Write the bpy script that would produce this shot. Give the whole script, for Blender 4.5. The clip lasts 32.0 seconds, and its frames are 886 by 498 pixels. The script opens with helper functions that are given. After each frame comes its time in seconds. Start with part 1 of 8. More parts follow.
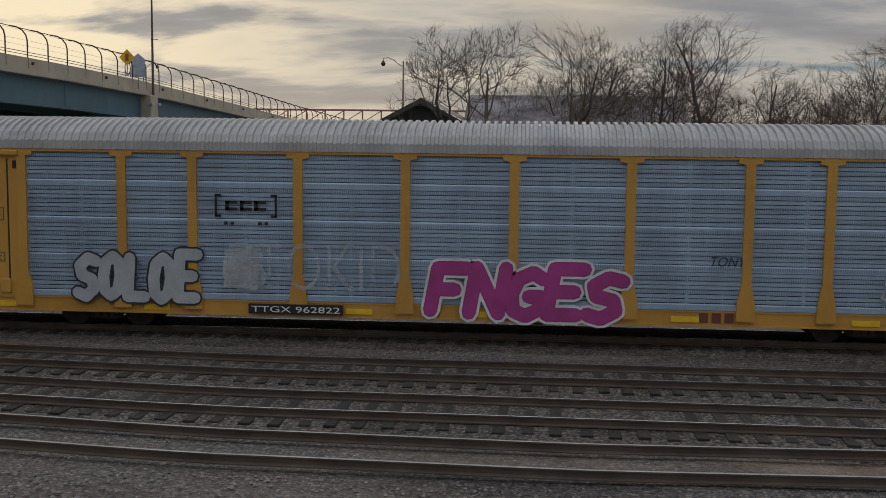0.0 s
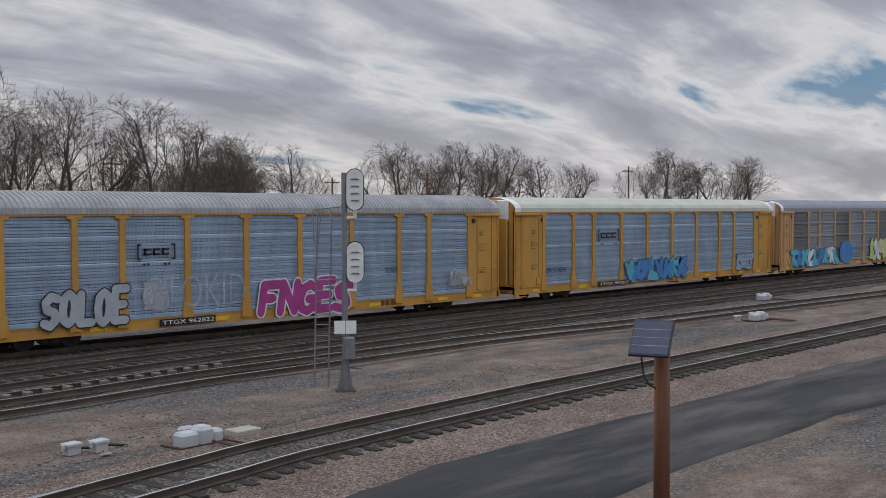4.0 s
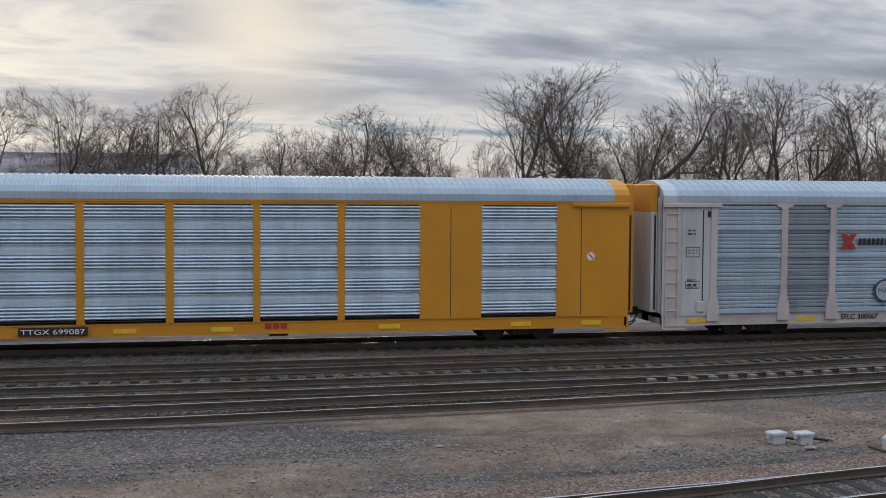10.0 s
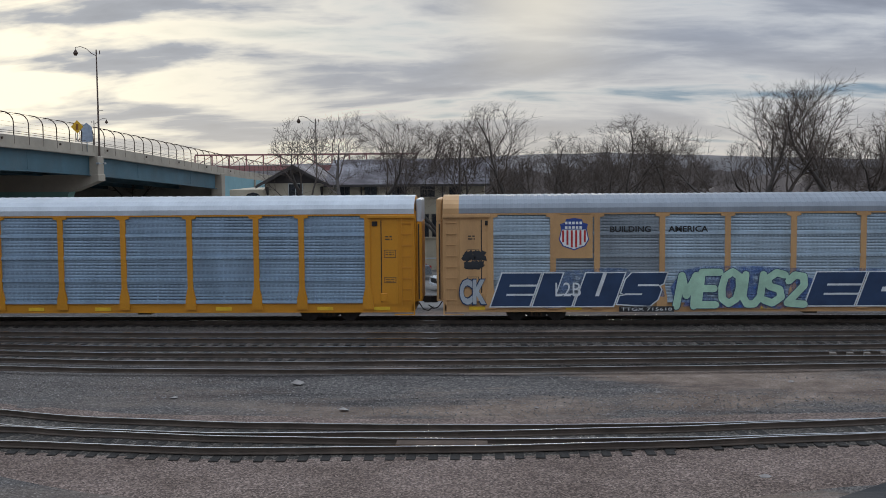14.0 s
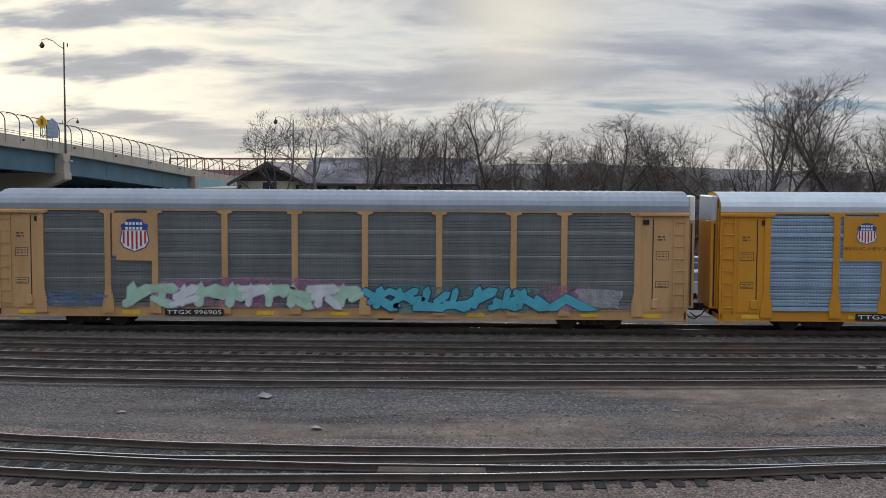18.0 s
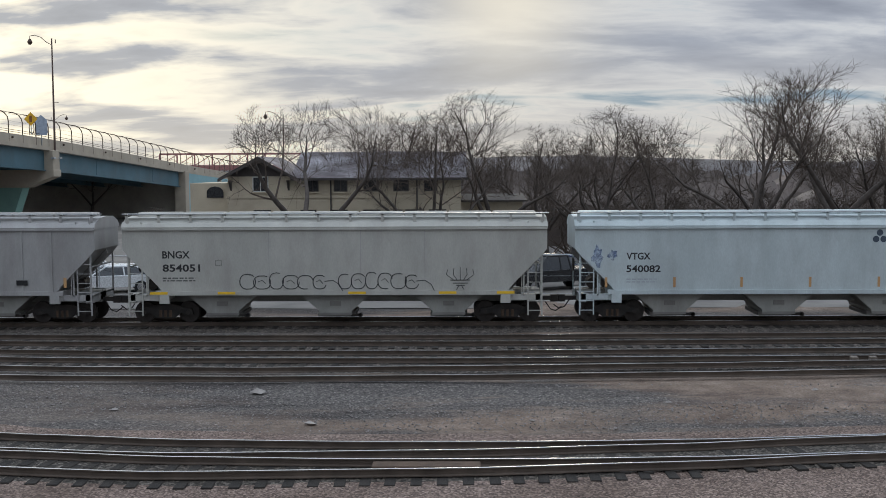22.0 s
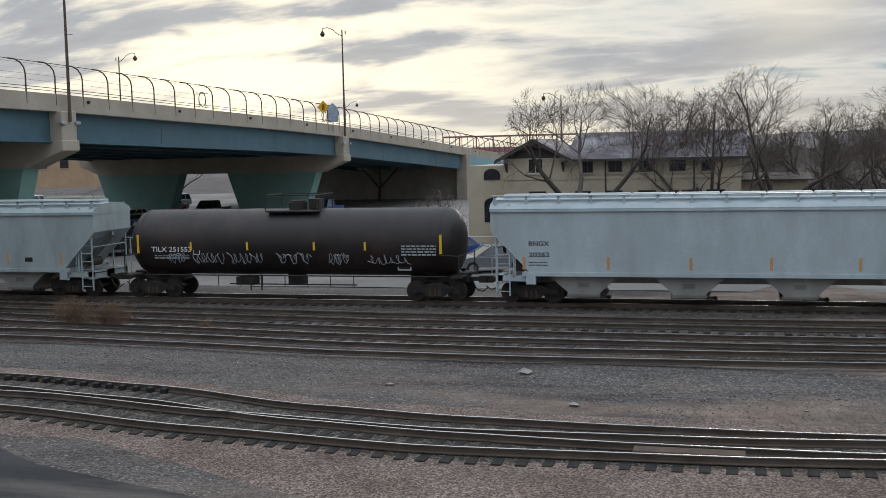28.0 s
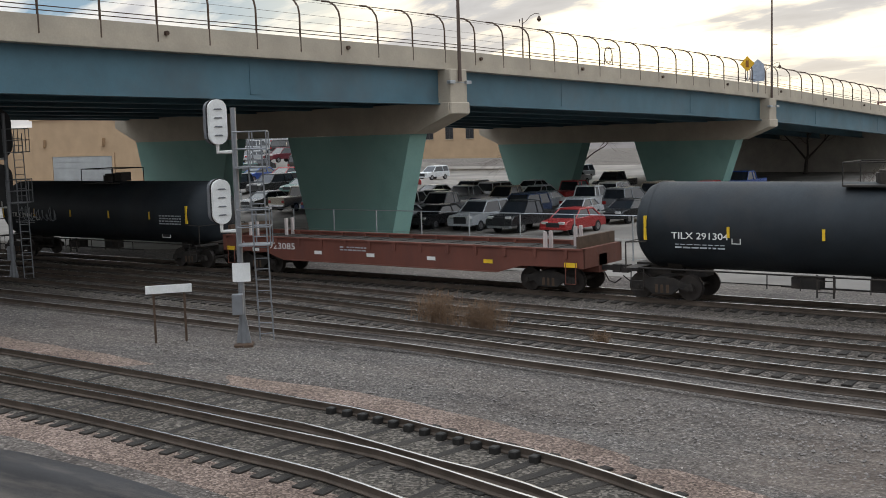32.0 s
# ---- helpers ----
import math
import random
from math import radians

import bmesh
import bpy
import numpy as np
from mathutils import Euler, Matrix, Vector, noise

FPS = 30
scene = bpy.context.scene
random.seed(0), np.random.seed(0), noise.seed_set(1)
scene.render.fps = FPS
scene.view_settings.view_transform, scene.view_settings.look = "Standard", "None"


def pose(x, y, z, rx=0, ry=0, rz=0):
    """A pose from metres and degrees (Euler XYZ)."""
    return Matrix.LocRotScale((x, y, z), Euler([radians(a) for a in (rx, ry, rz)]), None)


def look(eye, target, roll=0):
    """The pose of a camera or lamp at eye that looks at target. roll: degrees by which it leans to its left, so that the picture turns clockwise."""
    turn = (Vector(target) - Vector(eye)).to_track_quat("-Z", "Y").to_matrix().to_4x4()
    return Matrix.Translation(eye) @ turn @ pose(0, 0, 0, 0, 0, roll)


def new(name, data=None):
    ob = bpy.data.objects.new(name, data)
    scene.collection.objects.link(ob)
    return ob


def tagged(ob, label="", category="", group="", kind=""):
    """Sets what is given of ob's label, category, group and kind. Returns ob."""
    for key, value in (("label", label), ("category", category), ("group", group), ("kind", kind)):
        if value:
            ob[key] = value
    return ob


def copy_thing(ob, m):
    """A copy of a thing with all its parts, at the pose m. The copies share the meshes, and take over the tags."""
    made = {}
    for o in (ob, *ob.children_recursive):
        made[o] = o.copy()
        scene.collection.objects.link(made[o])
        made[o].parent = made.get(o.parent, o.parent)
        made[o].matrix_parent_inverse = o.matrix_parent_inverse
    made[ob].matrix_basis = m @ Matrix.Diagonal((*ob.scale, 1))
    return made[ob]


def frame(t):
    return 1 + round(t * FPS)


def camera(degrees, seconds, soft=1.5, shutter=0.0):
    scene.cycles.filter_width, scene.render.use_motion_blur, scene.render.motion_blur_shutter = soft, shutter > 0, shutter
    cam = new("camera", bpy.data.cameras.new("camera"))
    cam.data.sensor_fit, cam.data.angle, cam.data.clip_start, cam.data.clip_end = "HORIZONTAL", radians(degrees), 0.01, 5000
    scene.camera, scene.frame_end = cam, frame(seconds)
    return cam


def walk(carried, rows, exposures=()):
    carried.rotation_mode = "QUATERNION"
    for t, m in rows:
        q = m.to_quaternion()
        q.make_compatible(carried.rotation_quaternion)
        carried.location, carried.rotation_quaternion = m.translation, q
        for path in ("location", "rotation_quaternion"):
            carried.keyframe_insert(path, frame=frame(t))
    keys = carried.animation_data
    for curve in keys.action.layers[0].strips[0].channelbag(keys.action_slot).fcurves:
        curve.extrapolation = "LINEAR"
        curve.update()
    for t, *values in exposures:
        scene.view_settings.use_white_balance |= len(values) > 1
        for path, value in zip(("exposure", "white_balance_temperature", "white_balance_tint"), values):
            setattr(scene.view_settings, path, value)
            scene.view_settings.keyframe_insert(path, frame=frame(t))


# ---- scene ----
cam = camera(43.6, 32.0, soft=0.9)
# seconds, place, tilt, lean, heading
PATH = [
    (0, -7.02, 8.8, 5.33, 83.94, -0.63, 4.55),
    (0.2, -4.5, 6.5, 5.2, 84.25, -0.3, 1.8),
    (0.5, 0.3, 1.9, 5, 84.9, 0.4, -3.2),
    (1, 1.26, 1.11, 4.96, 85.22, 0.82, -15.68),
    (1.5, 1.15, 0.89, 4.99, 85.97, 1.79, -31.63),
    (2, 1.36, 1.01, 4.89, 86.64, 1.87, -43.63),
    (2.5, 1.41, 1, 4.88, 87.17, 1.63, -46.2),
    (3, 1.41, 0.98, 4.86, 87.73, 0.89, -47.54),
    (3.5, 1.38, 0.95, 4.86, 88, 0.29, -47.36),
    (5.5, 1.4, 1.08, 4.82, 88.01, -0.01, -47.08),
    (6, 1.19, 0.97, 5.03, 87.8, -0.5, -34.25),
    (6.5, 1.29, 1.15, 4.95, 87.9, -0.54, -20.29),
    (7, 1.24, 1.16, 4.94, 87.76, -0.55, -14.94),
    (7.5, 1.27, 1.2, 4.93, 87.55, -0.54, -12.82),
    (8, 1.27, 1.21, 4.93, 87.39, -0.51, -12.99),
    (8.5, 1.27, 1.22, 4.93, 87.41, -0.48, -12.87),
    (9, 1.27, 1.21, 4.93, 87.5, -0.43, -12.83),
    (9.5, 1.28, 1.25, 4.93, 87.52, -0.32, -12.8),
    (10, 1.29, 1.25, 4.92, 87.27, -0.36, -12.1),
    (10.5, -0.12, -2.99, 5.59, 86.66, -0.49, -12.11),
    (11, -0.13, -5.84, 6.21, 85.95, -0.26, -10.49),
    (11.5, 0, -5.76, 6.15, 86.09, -0.01, -7.45),
    (12, 0.14, -5.52, 6.03, 86.21, 0.23, 0.58),
    (12.5, 0.18, -5.58, 6.04, 86.17, 0.4, 1.56),
    (13, 0.18, -5.53, 6.01, 86.21, 0.43, 1.8),
    (13.5, 0.39, -7.71, 6.39, 85.97, 0.46, 2.03),
    (14, 0.77, -10.91, 6.91, 85.62, 0.47, 2.39),
    (14.5, 0.62, -14.49, 7.55, 86.29, 0.39, 1.7),
    (16.5, 0.75, -14.47, 7.48, 85.84, 0.25, 1.67),
    (17, 0.74, -13.99, 7.41, 85.77, 0.06, 1.65),
    (17.5, 0.31, -7, 6.25, 86.32, -0.15, 1.45),
    (18, 0.28, -6.73, 6.2, 86.14, -0.28, 1.29),
    (18.5, 0.28, -6.72, 6.2, 86, -0.32, 1.22),
    (19, 0.28, -6.7, 6.19, 85.98, -0.27, 1.19),
    (19.5, 0.26, -6.68, 6.19, 85.99, -0.27, 1.12),
    (20, 0.26, -6.69, 6.19, 86, -0.26, 1.12),
    (20.5, 0.25, -6.7, 6.2, 85.99, -0.13, 1.04),
    (21, 0.23, -6.65, 6.19, 85.99, -0.04, 0.96),
    (21.5, 0.25, -6.69, 6.19, 85.88, 0.04, 0.93),
    (22, 0.25, -6.7, 6.22, 85.79, 0.25, 0.8),
    (22.5, 0.24, -6.68, 6.21, 85.67, 0.35, 0.71),
    (23, 0.23, -6.62, 6.19, 85.71, 0.39, 0.65),
    (23.5, 0.23, -6.7, 6.22, 85.66, 0.43, 0.65),
    (24, 0.22, -6.69, 6.21, 85.65, 0.49, 0.63),
    (24.5, 0.22, -6.67, 6.21, 85.61, 0.5, 0.59),
    (26.5, 0.22, -6.66, 6.21, 85.36, 0.73, 0.55),
    (27, 0.23, -6.67, 6.2, 85.33, 0.83, 1.34),
    (27.5, 0.35, -6.47, 6.12, 85.55, 0.96, 7.75),
    (28, 0.68, -6.78, 6.29, 84.95, 1.28, 15.22),
    (28.5, -1.58, -0.27, 5.85, 84.08, 2.21, 25.58),
    (29, -4.29, 3.44, 5.84, 83.51, 2.6, 33.05),
    (29.5, -4.7, 3.49, 5.74, 83.94, 2.26, 37.3),
    (30, -4.79, 3.41, 5.74, 84.14, 2.16, 38.38),
    (30.5, -4.84, 3.62, 5.7, 84.25, 1.96, 38.76),
    (31, -4.67, 3.31, 5.75, 84.2, 1.97, 38.5),
    (31.5, -4.71, 3.4, 5.73, 84.18, 1.87, 37.64),
    (32, -4.55, 3.54, 5.76, 84.06, 1.7, 35.9),
]
walk(cam, [(t, pose(x, y, z, rx, ry, rz)) for t, x, y, z, rx, ry, rz in PATH],
     exposures=[(0.0, -0.90, 6900, 9), (1.0, -0.40, 6450, 12), (1.7, -0.28, 6500, 12), (5.5, -0.38, 6450, 12), (7.0, -0.27, 6350, 10), (10.5, -0.29, 6350, 9), (12.0, -0.50, 6150, 8), (14.0, -0.48, 6050, 8), (17.0, -0.40, 6120, 8), (28.0, -0.30, 6300, 7), (29.0, 0.14, 6800, 8), (32.0, 0.14, 6800, 8)])

# ---- sky and sun: a low sun behind broken cloud, beyond the train ----
SUN_EL, SUN_AZ = radians(8.5), radians(2.5)
SUN_DIR = Vector((math.sin(SUN_AZ) * math.cos(SUN_EL), math.cos(SUN_AZ) * math.cos(SUN_EL), math.sin(SUN_EL)))


def build_world():
    w = bpy.data.worlds.new("sky")
    scene.world = w
    w.use_nodes = True
    nt = w.node_tree
    nt.nodes.clear()
    N, K = nt.nodes.new, nt.links.new

    def math_(op, a, b=None, clamp=False):
        n = N("ShaderNodeMath")
        n.operation, n.use_clamp = op, clamp
        for i, v in enumerate((a, b)):
            if v is None:
                continue
            if isinstance(v, (int, float)):
                n.inputs[i].default_value = v
            else:
                K(v, n.inputs[i])
        return n.outputs[0]

    def ramp(fac, stops):
        n = N("ShaderNodeValToRGB")
        e = n.color_ramp.elements
        while len(e) < len(stops):
            e.new(0.5)
        for el, (p, c) in zip(e, stops):
            el.position, el.color = p, (*c, 1)
        K(fac, n.inputs[0])
        return n.outputs[0]

    def mix(fac, a, b, mode="MIX"):
        n = N("ShaderNodeMix")
        n.data_type, n.blend_type = "RGBA", mode
        for s, v in ((n.inputs[0], fac), (n.inputs[6], a), (n.inputs[7], b)):
            if isinstance(v, (int, float)):
                s.default_value = v
            elif isinstance(v, tuple):
                s.default_value = (*v, 1)
            else:
                K(v, s)
        return n.outputs[2]

    tc = N("ShaderNodeTexCoord")
    sep = N("ShaderNodeSeparateXYZ")
    K(tc.outputs["Generated"], sep.inputs[0])
    up = math_("MAXIMUM", sep.outputs[2], 0.0)
    den = math_("ADD", up, 0.24)
    comb = N("ShaderNodeCombineXYZ")
    K(math_("DIVIDE", sep.outputs[0], den), comb.inputs[0])
    K(math_("DIVIDE", sep.outputs[1], den), comb.inputs[1])

    def clouds(scale, detail, rough, dist, off, stretch=(1, 1, 1)):
        mp = N("ShaderNodeMapping")
        mp.inputs[1].default_value, mp.inputs[3].default_value = off, stretch
        mp.inputs[2].default_value = (0, 0, radians(12))
        K(comb.outputs[0], mp.inputs[0])
        n = N("ShaderNodeTexNoise")
        n.inputs["Scale"].default_value, n.inputs["Detail"].default_value = scale, detail
        n.inputs["Roughness"].default_value, n.inputs["Distortion"].default_value = rough, dist
        K(mp.outputs[0], n.inputs["Vector"])
        return n.outputs[0]

    big = clouds(1.75, 6, 0.52, 0.35, (3.1, 1.7, 0), (0.8, 1.5, 1))
    fine = clouds(5.0, 7, 0.6, 0.7, (0.4, 5.2, 0), (0.7, 1.5, 1))
    cov = math_("ADD", math_("MULTIPLY", big, 0.83), math_("MULTIPLY", fine, 0.17))
    cover = ramp(cov, [(0.355, (0, 0, 0)), (0.445, (1, 1, 1))])
    # how near a direction lies to the sun
    dot = N("ShaderNodeVectorMath")
    dot.operation = "DOT_PRODUCT"
    K(tc.outputs["Generated"], dot.inputs[0])
    dot.inputs[1].default_value = SUN_DIR
    near = math_("MAXIMUM", dot.outputs["Value"], 0.0)
    glow = math_("POWER", near, 420.0)
    halo = math_("POWER", near, 26.0)
    wide = math_("POWER", near, 4.0)
    sky = N("ShaderNodeTexSky")
    sky.sky_type, sky.sun_disc = "NISHITA", False
    sky.sun_elevation, sky.sun_rotation = SUN_EL, SUN_AZ
    blue = mix(1.0, sky.outputs[0], (0.008, 0.0104, 0.014), "MULTIPLY")
    blue = mix(0.75, blue, (0.30, 0.50, 0.72))
    # cloud bodies: grey-blue folds, lighter edges, warm near the low sun
    body = ramp(cov, [(0.40, (1.08, 1.05, 1.02)), (0.46, (0.79, 0.80, 0.84)), (0.53, (0.53, 0.555, 0.63)), (0.64, (0.36, 0.385, 0.46))])
    thin = ramp(cov, [(0.45, (1, 1, 1)), (0.55, (0.15, 0.15, 0.15))])
    body = mix(math_("MULTIPLY", wide, 0.05), body, (0.95, 0.90, 0.84), "MIX")
    body = mix(math_("MULTIPLY", math_("MULTIPLY", halo, thin), 0.22), body, (1.05, 0.95, 0.82), "MIX")
    low = ramp(up, [(0.0, (0.70, 0.70, 0.70)), (0.05, (0.30, 0.30, 0.30)), (0.11, (0, 0, 0))])
    body = mix(math_("MULTIPLY", low, math_("ADD", math_("MULTIPLY", wide, 0.7), 0.3)), body, (1.06, 0.92, 0.74), "MIX")
    blue = mix(math_("MULTIPLY", low, 0.6), blue, (0.95, 0.80, 0.58), "MIX")
    col = mix(cover, blue, body)
    col = mix(math_("MULTIPLY", glow, 0.85, True), col, (1.25, 1.12, 0.92), "MIX")
    # a second bright opening low on the left
    dot2 = N("ShaderNodeVectorMath")
    dot2.operation = "DOT_PRODUCT"
    K(tc.outputs["Generated"], dot2.inputs[0])
    dot2.inputs[1].default_value = Vector((math.sin(radians(-25)) * 0.995, math.cos(radians(-25)) * 0.995, 0.095))
    gap = math_("POWER", math_("MAXIMUM", dot2.outputs["Value"], 0.0), 24.0)
    col = mix(math_("MULTIPLY", math_("MULTIPLY", gap, thin), 0.95, True), col, (1.95, 1.68, 1.22), "MIX")
    # an overcast sky is brightest overhead
    dome = ramp(up, [(0.0, (0.275, 0.275, 0.275)), (0.22, (0.265, 0.265, 0.265)), (0.5, (0.53, 0.55, 0.56)), (1.0, (0.75, 0.79, 0.82))])
    sunny = mix(1.0, col, dome, "MULTIPLY")
    bg = N("ShaderNodeBackground")
    bg.inputs[1].default_value = 3.4
    K(sunny, bg.inputs[0])
    out = N("ShaderNodeOutputWorld")
    K(bg.outputs[0], out.inputs[0])


build_world()
sun = new("sun", bpy.data.lights.new("sun", "SUN"))
sun.data.energy, sun.data.angle, sun.data.color = 0.9, radians(14), (1.0, 0.86, 0.68)
sun.matrix_world = look(SUN_DIR * 50, (0, 0, 0))

# ---- materials ----
MATS = {}


def mat(name, color, rough=0.7, metal=0.0, var=0.25, scale=3.0, fine=40.0, bump=0.1, dirt=None, dirt_amt=0.0, dirt_scale=0.8,
        stretch=(1, 1, 1), alpha=None, emit=0.0, per_object=0.0, spec=0.4):
    """A painted or raw surface with stains at one scale and grain at a finer one."""
    if name in MATS:
        return MATS[name]
    m = bpy.data.materials.new(name)
    m.use_nodes = True
    nt = m.node_tree
    N, K = nt.nodes.new, nt.links.new
    p = nt.nodes["Principled BSDF"]
    tc = N("ShaderNodeTexCoord")
    mp = N("ShaderNodeMapping")
    mp.inputs[3].default_value = stretch
    K(tc.outputs["Object"], mp.inputs[0])

    def noise_(sc, det=6, ro=0.6):
        n = N("ShaderNodeTexNoise")
        n.inputs["Scale"].default_value, n.inputs["Detail"].default_value, n.inputs["Roughness"].default_value = sc, det, ro
        K(mp.outputs[0], n.inputs["Vector"])
        return n.outputs[0]

    def ramp(fac, a, b, lo=0.3, hi=0.7):
        n = N("ShaderNodeValToRGB")
        n.color_ramp.elements[0].position, n.color_ramp.elements[1].position = lo, hi
        n.color_ramp.elements[0].color, n.color_ramp.elements[1].color = (*a, 1), (*b, 1)
        K(fac, n.inputs[0])
        return n.outputs[0]

    def mix(fac, a, b, mode="MIX"):
        n = N("ShaderNodeMix")
        n.data_type, n.blend_type = "RGBA", mode
        for s, v in ((n.inputs[0], fac), (n.inputs[6], a), (n.inputs[7], b)):
            if isinstance(v, (int, float)):
                s.default_value = v
            elif isinstance(v, tuple):
                s.default_value = (*v, 1)
            else:
                K(v, s)
        return n.outputs[2]

    lo = tuple(max(0.0, c * (1 - var)) for c in color)
    hi = tuple(min(1.0, c * (1 + var * 0.6)) for c in color)
    n1, n2 = noise_(scale), noise_(fine, 4, 0.7)
    col = ramp(n1, lo, hi)
    g = ramp(n2, (0.86,) * 3, (1.0,) * 3, 0.3, 0.7)
    col = mix(1.0, col, g, "MULTIPLY")
    if dirt:
        d = noise_(dirt_scale, 8, 0.65)
        f = ramp(d, (0, 0, 0), (dirt_amt,) * 3, 0.48, 0.72)
        col = mix(f, col, tuple(dirt))
    if per_object:
        oi = N("ShaderNodeObjectInfo")
        f = ramp(oi.outputs["Random"], (1 - per_object,) * 3, (1.0,) * 3, 0.0, 1.0)
        col = mix(1.0, col, f, "MULTIPLY")
    K(col, p.inputs["Base Color"])
    p.inputs["Metallic"].default_value = metal
    p.inputs["Specular IOR Level"].default_value = spec
    rr = ramp(n2, (max(0.05, rough - 0.12),) * 3, (min(1, rough + 0.12),) * 3)
    K(rr, p.inputs["Roughness"])
    if bump:
        b = N("ShaderNodeBump")
        b.inputs["Strength"].default_value, b.inputs["Distance"].default_value = bump, 0.02
        K(n2, b.inputs["Height"])
        K(b.outputs[0], p.inputs["Normal"])
    if emit:
        p.inputs["Emission Color"].default_value, p.inputs["Emission Strength"].default_value = (*color, 1), emit
    if alpha is not None:
        p.inputs["Alpha"].default_value = alpha
    MATS[name] = m
    return m


class Geo:
    """Collects vertices and faces of one mesh."""

    def __init__(self):
        self.v, self.f = [], []

    def add(self, vs, fs):
        o = len(self.v)
        self.v += [tuple(p) for p in vs]
        self.f += [tuple(i + o for i in q) for q in fs]
        return self

    def box(self, x0, x1, y0, y1, z0, z1):
        return self.add([(x0, y0, z0), (x1, y0, z0), (x1, y1, z0), (x0, y1, z0), (x0, y0, z1), (x1, y0, z1), (x1, y1, z1), (x0, y1, z1)],
                        [(0, 3, 2, 1), (4, 5, 6, 7), (0, 1, 5, 4), (1, 2, 6, 5), (2, 3, 7, 6), (3, 0, 4, 7)])

    def cbox(self, x0, x1, y0, y1, z0, z1, c=0.02):
        """A box with chamfered upright and top edges."""
        ring = [(x0 + c, y0), (x1 - c, y0), (x1, y0 + c), (x1, y1 - c), (x1 - c, y1), (x0 + c, y1), (x0, y1 - c), (x0, y0 + c)]
        inner = [(min(max(x, x0 + c), x1 - c), min(max(y, y0 + c), y1 - c)) for x, y in ring]
        vs = [(x, y, z0) for x, y in ring] + [(x, y, z1 - c) for x, y in ring] + [(x, y, z1) for x, y in inner]
        fs = [tuple(range(7, -1, -1)), tuple(range(16, 24))]
        for k in (0, 8):
            fs += [(k + i, k + (i + 1) % 8, k + 8 + (i + 1) % 8, k + 8 + i) for i in range(8)]
        return self.add(vs, fs)

    def tube(self, p, q, r0, r1=None, n=6, caps=True):
        r1 = r0 if r1 is None else r1
        p, q = Vector(p), Vector(q)
        d = (q - p).normalized()
        a = d.orthogonal().normalized()
        b = d.cross(a)
        vs = []
        for c, r in ((p, r0), (q, r1)):
            vs += [c + (a * math.cos(2 * math.pi * i / n) + b * math.sin(2 * math.pi * i / n)) * r for i in range(n)]
        fs = [(i, (i + 1) % n, n + (i + 1) % n, n + i) for i in range(n)]
        if caps:
            fs += [tuple(range(n - 1, -1, -1)), tuple(range(n, 2 * n))]
        return self.add(vs, fs)

    def path(self, pts, r, n=6):
        """A bent rod swept through the points."""
        pts = [Vector(p) for p in pts]
        dirs = [(q - p).normalized() for p, q in zip(pts, pts[1:])]
        a = dirs[0].orthogonal().normalized()
        vs = []
        for i, p in enumerate(pts):
            d = dirs[0] if i == 0 else dirs[-1] if i == len(dirs) else dirs[i - 1] + dirs[i]
            d = d.normalized() if d.length > 1e-3 else dirs[min(i, len(dirs) - 1)]
            a = a - d * a.dot(d)
            a = a.normalized() if a.length > 1e-3 else d.orthogonal().normalized()
            c = d.cross(a)
            vs += [p + (a * math.cos(2 * math.pi * k / n) + c * math.sin(2 * math.pi * k / n)) * r for k in range(n)]
        fs = [(j * n + k, j * n + (k + 1) % n, (j + 1) * n + (k + 1) % n, (j + 1) * n + k) for j in range(len(pts) - 1) for k in range(n)]
        fs += [tuple(range(n - 1, -1, -1)), tuple(range((len(pts) - 1) * n, len(pts) * n))]
        return self.add(vs, fs)

    def prism(self, poly, axis, a, b):
        """A polygon pushed along an axis: x takes (y, z) points, y takes (x, z), z takes (x, y)."""
        def at(u, w, s):
            return {"x": (s, u, w), "y": (u, s, w), "z": (u, w, s)}[axis]
        n = len(poly)
        vs = [at(u, w, a) for u, w in poly] + [at(u, w, b) for u, w in poly]
        fs = [tuple(range(n - 1, -1, -1)), tuple(range(n, 2 * n))] + [(i, (i + 1) % n, n + (i + 1) % n, n + i) for i in range(n)]
        return self.add(vs, fs)

    def grid(self, rows):
        """A skin over rows of equally many points."""
        m = len(rows[0])
        vs = [p for r in rows for p in r]
        fs = [(i * m + j, i * m + j + 1, (i + 1) * m + j + 1, (i + 1) * m + j) for i in range(len(rows) - 1) for j in range(m - 1)]
        return self.add(vs, fs)

    def mesh(self, name, material, smooth=False):
        me = bpy.data.meshes.new(name)
        me.from_pydata(self.v, [], self.f)
        for mm in (material if isinstance(material, (list, tuple)) else [material]):
            me.materials.append(mm)
        bm = bmesh.new()
        bm.from_mesh(me)
        bmesh.ops.recalc_face_normals(bm, faces=bm.faces)
        bm.to_mesh(me)
        bm.free()
        if smooth:
            me.polygons.foreach_set("use_smooth", [True] * len(me.polygons))
        return me


def part(name, geo, material, parent=None, label="", smooth=False):
    """One mesh object, under a thing or a part."""
    me = geo if isinstance(geo, bpy.types.Mesh) else geo.mesh(name, material, smooth)
    ob = new(name, me)
    if parent is not None:
        ob.parent = parent
    if label:
        tagged(ob, label)
    return ob


def thing(name, m, label, category, group="", kind=""):
    ob = new(name)
    ob.empty_display_size = 0.3
    ob.matrix_basis = m
    return tagged(ob, label, category, group, kind)


LETTERS = {}


